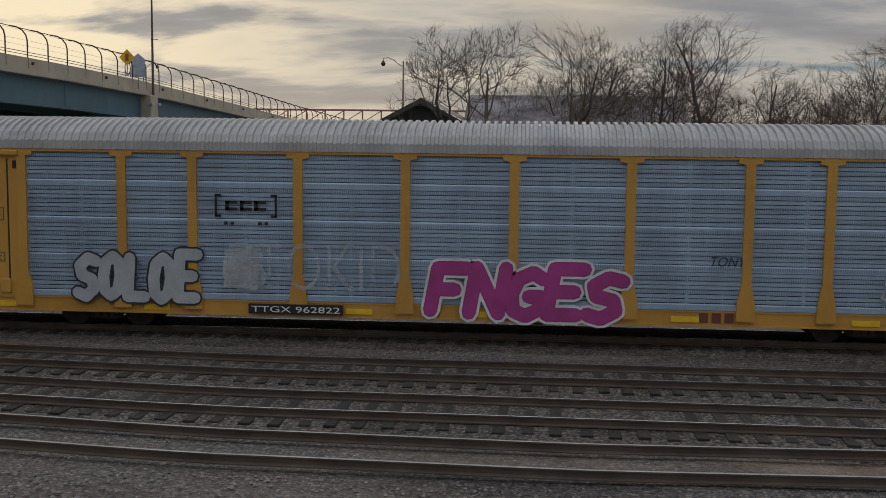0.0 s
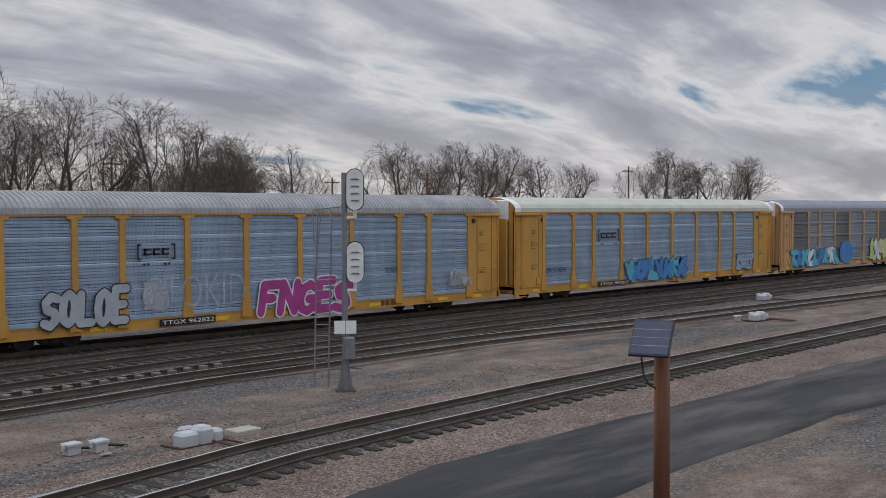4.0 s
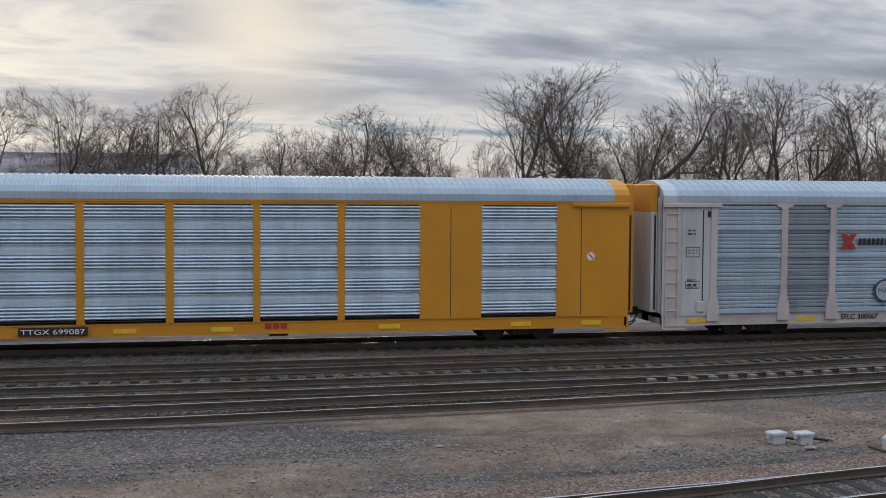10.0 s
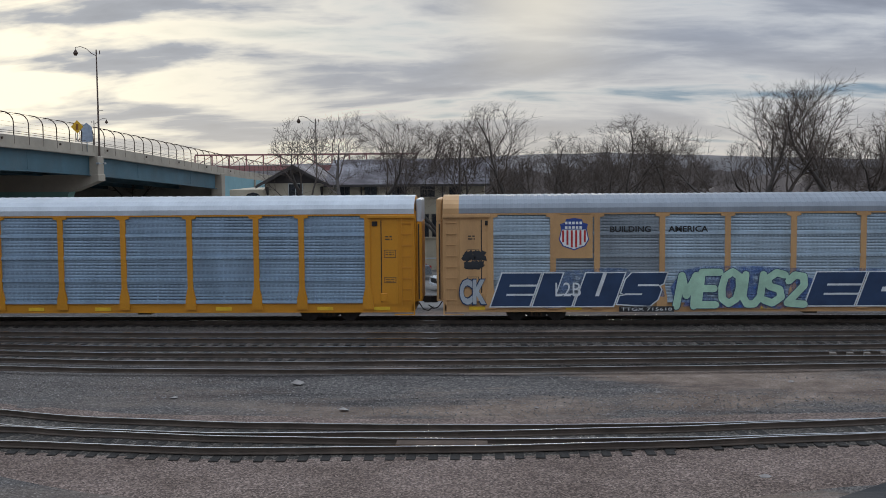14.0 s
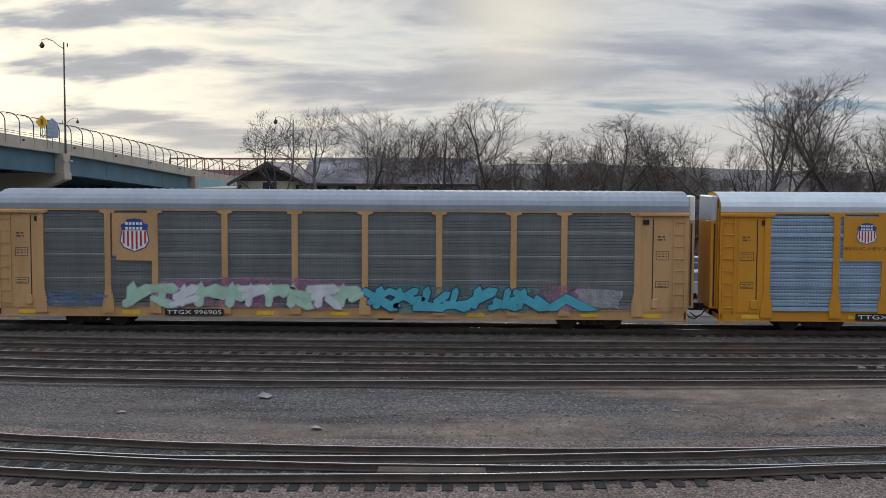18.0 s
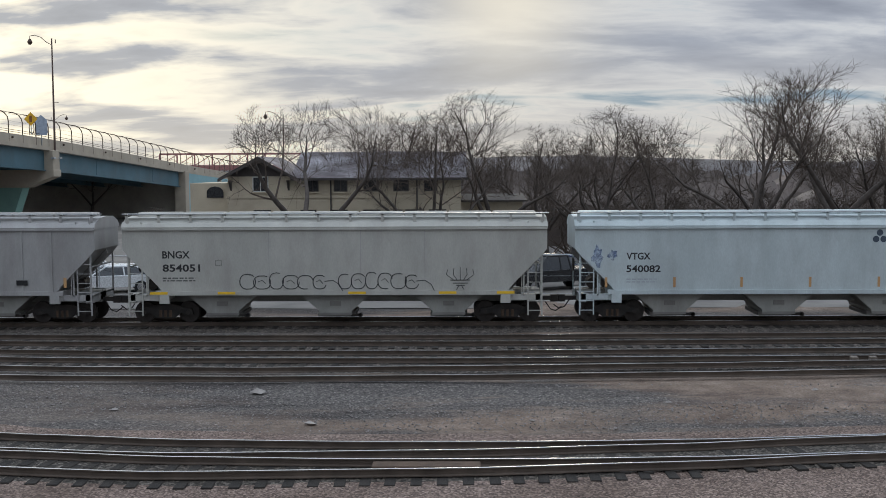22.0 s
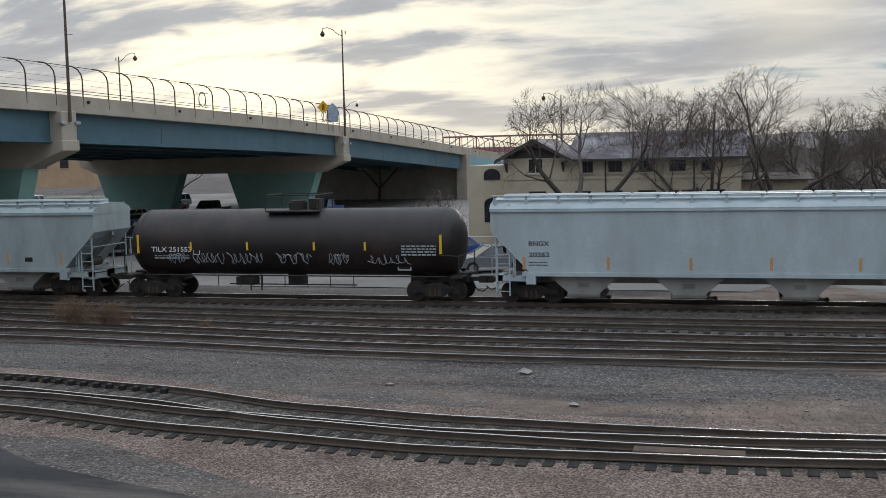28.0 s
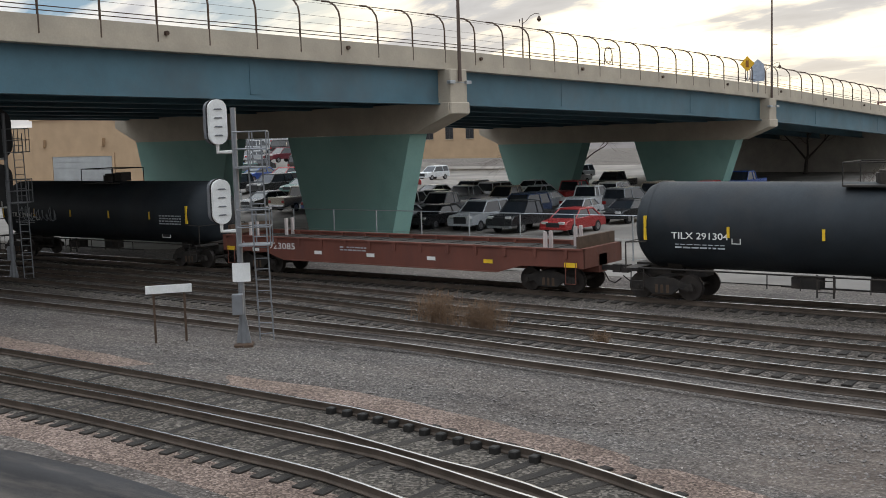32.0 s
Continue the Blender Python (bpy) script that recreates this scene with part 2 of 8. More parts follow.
def lettering(parent, text, material, x, z, height, y, width=None, name="lettering", fat=0.0, slant=0.0, raise_=0.002):
    """Upright writing that faces the camera's side, its lower left corner at x, z."""
    key = (text, round(fat, 3), slant)
    if key not in LETTERS:
        cu = bpy.data.curves.new("letters", "FONT")
        cu.body, cu.size, cu.offset, cu.shear, cu.resolution_u = text, 1.0, fat, slant, 3
        ob = bpy.data.objects.new("letters", cu)
        scene.collection.objects.link(ob)
        bpy.context.view_layer.update()
        me = bpy.data.meshes.new_from_object(ob.evaluated_get(bpy.context.evaluated_depsgraph_get()))
        bpy.data.objects.remove(ob)
        co = [v.co.copy() for v in me.vertices]
        LETTERS[key] = ([(c.x, c.y) for c in co], [tuple(p.vertices) for p in me.polygons])
        bpy.data.meshes.remove(me)
    co, fs = LETTERS[key]
    x0, x1 = min(c[0] for c in co), max(c[0] for c in co)
    y0, y1 = min(c[1] for c in co), max(c[1] for c in co)
    s = height / (y1 - y0)
    sx = s if width is None else width / (x1 - x0)
    g = Geo()
    g.add([(x + (a - x0) * sx, y - raise_, z + (b - y0) * s) for a, b in co], fs)
    me = bpy.data.meshes.new(name)
    me.from_pydata(g.v, [], g.f)
    me.materials.append(material)
    return part(name, me, material, parent)


def plate(parent, name, poly, material, y, label="", thick=0.003):
    """A thin painted shape on a side that faces the camera: points (x, z)."""
    return part(name, Geo().prism(poly, "y", y - thick, y), material, parent, label)


def rect(x0, x1, z0, z1):
    return [(x0, z0), (x1, z0), (x1, z1), (x0, z1)]


def ellipse(cx, cz, rx, rz, n=20):
    return [(cx + rx * math.cos(2 * math.pi * i / n), cz + rz * math.sin(2 * math.pi * i / n)) for i in range(n)]


def lerp_path(pts, x):
    """Smooth y at x along a list of (x, y)."""
    for (x0, y0), (x1, y1) in zip(pts, pts[1:]):
        if x <= x1 or (x1, y1) == pts[-1]:
            t = (x - x0) / (x1 - x0)
            if 0 <= t <= 1:
                t = t * t * (3 - 2 * t) * 0.5 + t * 0.5
            return y0 + (y1 - y0) * t


rust_steel = mat("rusty_steel", (0.10, 0.065, 0.045), 0.8, 0.3, 0.4, 2.0, 30, 0.25)
rail_steel = mat("rail_side", (0.115, 0.088, 0.070), 0.75, 0.4, 0.35, 1.5, 25, 0.2)
rail_top = mat("worn_rail_top", (0.60, 0.59, 0.58), 0.22, 1.0, 0.2, 0.6, 20, 0.02)
dull_rail_top = mat("dull_rail_top", (0.46, 0.44, 0.42), 0.35, 0.9, 0.3, 0.8, 20, 0.05)
tie_wood = mat("creosoted_timber", (0.042, 0.034, 0.028), 0.9, 0, 0.5, 1.5, 18, 0.6, stretch=(6, 1, 6), per_object=0.45)
truck_black = mat("grimy_black_iron", (0.035, 0.031, 0.029), 0.75, 0.3, 0.4, 3, 25, 0.2, dirt=(0.11, 0.085, 0.065), dirt_amt=0.5)
wheel_iron = mat("wheel_iron", (0.05, 0.042, 0.038), 0.6, 0.5, 0.4, 4, 25, 0.1)
galv = mat("galvanised_steel", (0.42, 0.44, 0.46), 0.45, 0.75, 0.15, 2, 30, 0.05)
white_paint = mat("white_paint", (0.78, 0.78, 0.76), 0.55, 0, 0.1, 3, 30, 0.03)
black_paint = mat("black_paint", (0.02, 0.02, 0.022), 0.5, 0, 0.3, 3, 30, 0.03)
yellow_tape = mat("reflective_yellow", (0.80, 0.50, 0.03), 0.45, 0, 0.15, 5, 30, 0.02)
concrete = mat("concrete", (0.42, 0.39, 0.34), 0.85, 0, 0.2, 0.6, 12, 0.25, dirt=(0.25, 0.22, 0.19), dirt_amt=0.5, dirt_scale=0.35)


# ---- ground ----
def ground_material():
    m = bpy.data.materials.new("yard_dirt_and_gravel")
    m.use_nodes = True
    nt = m.node_tree
    N, K = nt.nodes.new, nt.links.new
    p = nt.nodes["Principled BSDF"]
    tc = N("ShaderNodeTexCoord")

    def noise_(sc, det=6, ro=0.6, stretch=(1, 1, 1)):
        mp = N("ShaderNodeMapping")
        mp.inputs[3].default_value = stretch
        K(tc.outputs["Object"], mp.inputs[0])
        n = N("ShaderNodeTexNoise")
        n.inputs["Scale"].default_value, n.inputs["Detail"].default_value, n.inputs["Roughness"].default_value = sc, det, ro
        K(mp.outputs[0], n.inputs["Vector"])
        return n.outputs[0]

    def ramp(fac, stops):
        n = N("ShaderNodeValToRGB")
        e = n.color_ramp.elements
        while len(e) < len(stops):
            e.new(0.5)
        for el, (q, c) in zip(e, stops):
            el.position, el.color = q, (*c, 1)
        K(fac, n.inputs[0])
        return n.outputs[0]

    def mix(fac, a, b, mode="MIX"):
        n = N("ShaderNodeMix")
        n.data_type, n.blend_type = "RGBA", mode
        for s, v in ((n.inputs[0], fac), (n.inputs[6], a), (n.inputs[7], b)):
            if isinstance(v, (int, float)):
                s.default_value = v
            else:
                K(v, s)
        return n.outputs[2]

    vor = N("ShaderNodeTexVoronoi")
    vor.inputs["Scale"].default_value = 22.0
    K(tc.outputs["Object"], vor.inputs["Vector"])
    gravel = ramp(vor.outputs["Color"], [(0.0, (0.040, 0.037, 0.036)), (0.5, (0.108, 0.096, 0.088)), (0.85, (0.205, 0.185, 0.168)), (1.0, (0.45, 0.41, 0.38))])
    gravel = mix(1.0, gravel, ramp(noise_(7.5, 9, 0.8), [(0.36, (0.42, 0.42, 0.43)), (0.5, (0.95, 0.95, 0.95)), (0.66, (1.6, 1.57, 1.55))]), "MULTIPLY")
    dirt = ramp(noise_(0.9, 9, 0.72), [(0.28, (0.105, 0.074, 0.056)), (0.5, (0.205, 0.152, 0.118)), (0.74, (0.335, 0.265, 0.215))])
    dirt = mix(1.0, dirt, ramp(noise_(16, 5, 0.75), [(0.38, (0.62, 0.61, 0.60)), (0.52, (1.0, 1.0, 1.0)), (0.72, (1.45, 1.43, 1.4))]), "MULTIPLY")
    where = ramp(noise_(0.15, 7, 0.66, (0.5, 1.5, 1)), [(0.44, (0, 0, 0)), (0.54, (1, 1, 1))])
    sep = N("ShaderNodeSeparateXYZ")
    K(tc.outputs["Object"], sep.inputs[0])
    spread = N("ShaderNodeMapRange")
    spread.inputs["From Min"].default_value, spread.inputs["From Max"].default_value = -13.0, -2.0
    spread.inputs["To Min"].default_value = 0.12
    K(sep.outputs[0], spread.inputs["Value"])
    where = mix(1.0, where, spread.outputs[0], "MULTIPLY")
    col = mix(where, gravel, dirt)
    dark = ramp(noise_(0.3, 8, 0.7, (0.35, 1.5, 1)), [(0.38, (0.52, 0.50, 0.51)), (0.47, (0.85, 0.84, 0.84)), (0.62, (1, 1, 1))])
    col = mix(1.0, col, dark, "MULTIPLY")
    K(col, p.inputs["Base Color"])
    p.inputs["Roughness"].default_value = 0.92
    p.inputs["Specular IOR Level"].default_value = 0.25
    b = N("ShaderNodeBump")
    b.inputs["Strength"].default_value, b.inputs["Distance"].default_value = 0.7, 0.035
    K(vor.outputs["Distance"], b.inputs["Height"])
    K(b.outputs[0], p.inputs["Normal"])
    return m


def ballast_material(name, tones, scale=19.0):
    m = bpy.data.materials.new(name)
    m.use_nodes = True
    nt = m.node_tree
    N, K = nt.nodes.new, nt.links.new
    p = nt.nodes["Principled BSDF"]
    tc = N("ShaderNodeTexCoord")
    vor = N("ShaderNodeTexVoronoi")
    vor.inputs["Scale"].default_value = scale
    K(tc.outputs["Object"], vor.inputs["Vector"])
    r = N("ShaderNodeValToRGB")
    for el, (q, c) in zip([r.color_ramp.elements[0], r.color_ramp.elements.new(0.5), r.color_ramp.elements[-1]], zip((0.0, 0.5, 1.0), tones)):
        el.position, el.color = q, (*c, 1)
    K(vor.outputs["Color"], r.inputs[0])
    n = N("ShaderNodeTexNoise")
    n.inputs["Scale"].default_value, n.inputs["Detail"].default_value = 0.5, 6
    K(tc.outputs["Object"], n.inputs["Vector"])
    r2 = N("ShaderNodeValToRGB")
    r2.color_ramp.elements[0].position, r2.color_ramp.elements[1].position = 0.35, 0.65
    r2.color_ramp.elements[0].color, r2.color_ramp.elements[1].color = (0.68, 0.66, 0.64, 1), (1, 1, 1, 1)
    K(n.outputs[0], r2.inputs[0])
    mx = N("ShaderNodeMix")
    mx.data_type, mx.blend_type = "RGBA", "MULTIPLY"
    mx.inputs[0].default_value = 1.0
    K(r.outputs[0], mx.inputs[6])
    K(r2.outputs[0], mx.inputs[7])
    K(mx.outputs[2], p.inputs["Base Color"])
    p.inputs["Roughness"].default_value = 0.9
    p.inputs["Specular IOR Level"].default_value = 0.25
    b = N("ShaderNodeBump")
    b.inputs["Strength"].default_value, b.inputs["Distance"].default_value = 0.8, 0.04
    K(vor.outputs["Distance"], b.inputs["Height"])
    K(b.outputs[0], p.inputs["Normal"])
    return m


dirt_mat = ground_material()
pink_ballast = ballast_material("pink_granite_ballast", ((0.050, 0.036, 0.030), (0.180, 0.130, 0.108), (0.44, 0.336, 0.28)), 24.0)
fouled = ballast_material("fouled_brown_ballast", ((0.018, 0.0155, 0.013), (0.076, 0.066, 0.056), (0.25, 0.218, 0.188)))
grey_ballast = ballast_material("grimy_grey_ballast", ((0.018, 0.0155, 0.0135), (0.078, 0.067, 0.058), (0.25, 0.215, 0.19)))
road_mat = mat("dark_asphalt", (0.044, 0.043, 0.045), 0.88, 0, 0.5, 0.35, 40, 0.5, dirt=(0.16, 0.135, 0.115), dirt_amt=0.85, dirt_scale=0.3, stretch=(0.35, 1.6, 1), spec=0.2)

GZ = -0.26
NEAR = [(-150, 22.5), (-60, 20.95), (-36, 20.75), (-26, 20.6), (-20, 20.4), (-15, 19.6), (-10, 18.15), (-6, 17.6), (-2, 17.4), (2, 17.4), (6, 17.6), (10, 18.05), (13, 18.5), (16, 19.0), (20, 19.25), (26, 19.5), (40, 19.7), (80, 19.9), (220, 20.6)]
TRACK3 = [(-150, 28.6), (-60, 28.5), (-36, 28.35), (-24, 28.2), (-18, 27.7), (-12, 27.05), (-6, 26.85), (0, 27.05), (7, 27.45), (14, 27.95), (21, 28.6), (33, 28.6), (47, 27.3), (70, 26.0), (220, 20.5)]
TRACK2 = [(-150, 32.5), (-50, 32.5), (-34, 32.2), (-22, 31.0), (-12, 30.15), (0, 30.0), (14, 30.4), (24, 31.4), (38, 31.9), (220, 32.0)]
TRACK1 = [(-150, 35.2), (-50, 35.1), (-34, 34.9), (-22, 34.1), (-12, 33.55), (0, 33.5), (15, 33.9), (24, 34.8), (40, 35.1), (220, 35.1)]
TRACK0 = [(-200, 38.62), (220, 38.62)]


def build_ground():
    g = Geo()
    xs = [-3000, -1200, -500, -250] + list(range(-160, 231, 3)) + [300, 600, 1300, 3000]
    ys = [-2600, -900, -300, -90, -40, -20, -10] + [i * 1.0 for i in range(-6, 38)] + [40, 44, 48, 52, 58, 66, 76, 90, 110, 140, 190, 300, 600, 1400, 3000]
    rows = []
    for x in xs:
        row = []
        for y in ys:
            z = GZ + 0.07 * noise.noise(Vector((x * 0.13, y * 0.3, 0))) + 0.03 * noise.noise(Vector((x * 0.6, y * 0.9, 3)))
            if y > 46:
                z = GZ
            if y < 12:
                z -= 0.12 * min(1, (12 - y) / 8)
            row.append((x, y, z))
        rows.append(row)
    g.grid(rows)
    tagged(part("ground", g, dirt_mat, smooth=True), "brown dirt and gravel yard with darker stained patches", "ground", kind="structure")
    # road beside the near track
    g = Geo()
    edge_a = [(-150, 14.6), (-40, 14.4), (-30, 15.2), (-26.5, 15.5), (-22, 15.9), (-18.5, 15.6), (-16, 14.6), (-13.5, 13.2), (-10, 12.2), (-6, 10.6), (2, 9.4), (6, 10.6), (8.5, 12.6), (11, 14.9), (14.5, 15.6), (18, 16.2), (24, 16.2), (34, 16.1), (80, 14.0), (220, 11)]
    edge_b = [(-150, 8.0), (-40, 7.5), (-20, 6.0), (-6, 3.6), (2, 3.6), (9, 8.0), (13, 11.6), (16, 12.2), (26, 12.3), (32, 12.1), (60, 10.5), (220, 6.5)]
    rows = []
    for i in range(-70, 106):
        x = i * 2.0
        a = lerp_path(edge_a, x) + 0.25 * noise.noise(Vector((x * 0.35, 1, 0)))
        b = lerp_path(edge_b, x) + 0.25 * noise.noise(Vector((x * 0.3, 7, 0)))
        rows.append([(x, b + (a - b) * k, z) for k, z in ((-0.12, GZ - 0.45), (0.0, GZ + 0.03), (0.2, GZ + 0.075), (0.4, GZ + 0.085), (0.6, GZ + 0.085), (0.8, GZ + 0.075), (1.0, GZ + 0.03), (1.12, GZ - 0.45))])
    g.grid(rows)
    tagged(part("road", g, road_mat, smooth=True), "dark asphalt service road with worn dusty edges", "road", kind="structure")


build_ground()


# ---- tracks ----
def rail_geo(center, off, x0, x1, step=1.0):
    """Side faces and head of one rail along a path."""
    prof = [(-0.07, 0.0), (-0.07, 0.02), (-0.012, 0.045), (-0.012, 0.13), (-0.037, 0.138), (-0.037, 0.165), (0.037, 0.165), (0.037, 0.138), (0.012, 0.13), (0.012, 0.045), (0.07, 0.02), (0.07, 0.0)]
    side, top = Geo(), Geo()
    n = int((x1 - x0) / step)
    rows, tops = [], []
    for i in range(n + 1):
        x = x0 + (x1 - x0) * i / n
        y = lerp_path(center, x) + off
        rows.append([(x, y + a, -0.169 + b) for a, b in prof])
        tops.append([(x, y + a, -0.002 + c) for a, c in ((-0.034, 0), (-0.02, 0.004), (0.02, 0.004), (0.034, 0))])
    side.grid(rows)
    top.grid(tops)
    return side, top


TIE = Geo().cbox(-0.115, 0.115, -1.3, 1.3, -0.18, 0.0, 0.012)
tie_mesh = TIE.mesh("tie", tie_wood)


def track(name, center, label, x0, x1, ballast, shiny=True, bed=True, gauge=0.753, part_ties=None, tie_z=-0.172, width=1.9):
    rng = random.Random(len(name) + int(center[1][1] * 10))
    root = thing(name, pose(0, 0, 0), label, "railway track", group="yard tracks")
    for off in (-gauge, gauge):
        side, top = rail_geo(center, off, x0, x1)
        r = part("rail", side, rail_steel, root, smooth=False)
        part("rail_head", top, rail_top if shiny else dull_rail_top, r, "worn shiny running surface" if shiny else "", smooth=True)
    if bed:
        g = Geo()
        rows = []
        n = int((x1 - x0) / 1.0)
        for i in range(n + 1):
            x = x0 + (x1 - x0) * i / n
            y = lerp_path(center, x)
            row = []
            wc = width + (1.7 + 1.9 * max(0.0, 1 - ((x + 1.0) / 10.5) ** 2) if width > 2 else 0.0)
            for a, z in ((-wc - 0.9, -0.42), (-wc, -0.225), (-1.35, -0.215), (-0.75, -0.225 if width > 2 else -0.181), (0, -0.225 if width > 2 else -0.184), (0.75, -0.225 if width > 2 else -0.181), (1.35, -0.215), (width, -0.225), (width + 0.9, -0.36)):
                w = 0.22 * noise.noise(Vector((x * 0.5, a * 2, center[0][1])))
                row.append((x, y + a + (w if abs(a) > 1.5 else 0), z + 0.025 * noise.noise(Vector((x * 2.1, a * 3, 5)))))
            rows.append(row)
        g.grid(rows)
        part("ballast_bed", g, ballast, root, smooth=True)
        if width > 2:
            g = Geo()
            rows = []
            for i in range(n + 1):
                x = x0 + (x1 - x0) * i / n
                y = lerp_path(center, x)
                rows.append([(x, y + a + (0.12 * noise.noise(Vector((x * 0.9, a, 2))) if abs(a) > 1 else 0), z + 0.018 * noise.noise(Vector((x * 2.3, a * 3, 7)))) for a, z in ((-1.25, -0.245), (-1.0, -0.190), (-0.4, -0.176), (0.4, -0.176), (1.0, -0.190), (1.25, -0.245))])
            g.grid(rows)
            part("fouled_ballast", g, fouled, root, "grimy brown ballast between the rails", smooth=True)
    rest = Geo()
    n = int((x1 - x0) / 0.53)
    for i in range(n):
        x = x0 + 0.53 * i + rng.uniform(-0.03, 0.03)
        y, y2 = lerp_path(center, x), lerp_path(center, x + 0.2)
        yaw = math.degrees(math.atan2(y2 - y, 0.2)) + rng.uniform(-1.5, 1.5)
        m = pose(x, y + rng.uniform(-0.06, 0.06), tie_z + rng.uniform(-0.015, 0.01), 0, 0, yaw)
        if part_ties and part_ties[0] < x < part_ties[1]:
            t = part("tie", tie_mesh, None, root)
            t.matrix_basis = m
        else:
            rest.add([m @ Vector(v) for v in TIE.v], TIE.f)
    if rest.v:
        tagged(part("tie_bed", rest, tie_wood, root), kind="stuff")
    return root


near_root = track("near_track", NEAR, "near yard track with worn rails and pink granite ballast", -140, 215, pink_ballast, part_ties=(-32, 56), width=2.3)
track("third_track", TRACK3, "dusty siding track half sunk in dirt", -140, 200, grey_ballast, shiny=False, bed=False, tie_z=-0.29)
track("second_track", TRACK2, "grimy yard track with dark timber ties", -140, 215, grey_ballast, shiny=True, part_ties=(-20, 22))
track("first_track", TRACK1, "grimy yard track next to the moving train", -140, 215, grey_ballast, shiny=True)
track("train_track", TRACK0, "main track under the moving freight train", -190, 220, grey_ballast, shiny=True)


def turnout():
    """Inner rails of the turnout on the near track: the branch leaves towards the left on the camera's side."""
    root = thing("turnout", pose(0, 0, 0), "turnout rails with a cast frog on the near track", "railway turnout")
    branch = [(x, lerp_path(NEAR, x) - d) for x, d in ((-150, 9.0), (-60, 4.0), (-40, 2.6), (-31, 2.15), (-25, 2.0), (-18, 1.85), (-12, 1.6), (-6, 1.2), (0, 0.75), (5, 0.4), (9, 0.15), (13, 0.02))]
    for off in (-0.753, 0.753):
        side, top = rail_geo(branch, off, -138, 12.8)
        r = part("rail", side, rail_steel, root)
        part("rail_head", top, rail_top, r, smooth=True)
    g = Geo()
    rng = random.Random(8)
    for i in range(200):
        x = -100 + i * 0.53
        if x > 5:
            break
        y = lerp_path(branch, x)
        m = pose(x + 0.26, y, -0.19, 0, 0, rng.uniform(-2, 2))
        g.add([m @ Vector(v) for v in TIE.v], TIE.f)
    tagged(part("tie_bed", g, tie_wood, root), kind="stuff")
    g = Geo()
    g.grid([[(x, lerp_path(branch, x) + a, z + 0.018 * noise.noise(Vector((x * 2.1, a * 3, 4)))) for a, z in ((-1.2, -0.26), (-0.95, -0.202), (-0.3, -0.190), (0.4, -0.190), (0.9, -0.205), (1.2, -0.26))] for x in [i * 0.5 for i in range(-200, 8)]])
    part("fouled_ballast", g, fouled, root, "grimy brown ballast between the rails", smooth=True)
    part("frog", Geo().cbox(-1.6, 0.7, 16.1, 16.55, -0.15, -0.03, 0.02), rust_steel, root, "cast steel frog with flange grooves")
    # added black blocks stand in for shaded recesses under the rail between ties
    for k in range(13):
        x = -20.4 + k * 0.47
        y = lerp_path(NEAR, x) + 0.753
        part("rail_brace", Geo().cbox(x - 0.085, x + 0.085, y - 0.24, y - 0.05, -0.19, -0.04, 0.02), recess_black, root)

    # heel blocks along the near rail of the second track
    for k in range(16):
        x = 13.2 + k * 0.62
        y = lerp_path(TRACK2, x) - 0.753
        part("heel_block", Geo().cbox(x - 0.11, x + 0.11, y - 0.30, y - 0.06, -0.17, -0.02, 0.015), block_steel, root)


# near-black that paints the shade of the recesses below the rail
recess_black = mat("recess_shade_black", (0.022, 0.020, 0.018), 0.7, 0.2, 0.4, 4, 25, 0.2)
block_steel = mat("dusty_steel_block", (0.20, 0.165, 0.135), 0.8, 0.1, 0.4, 4, 25, 0.2)
turnout()


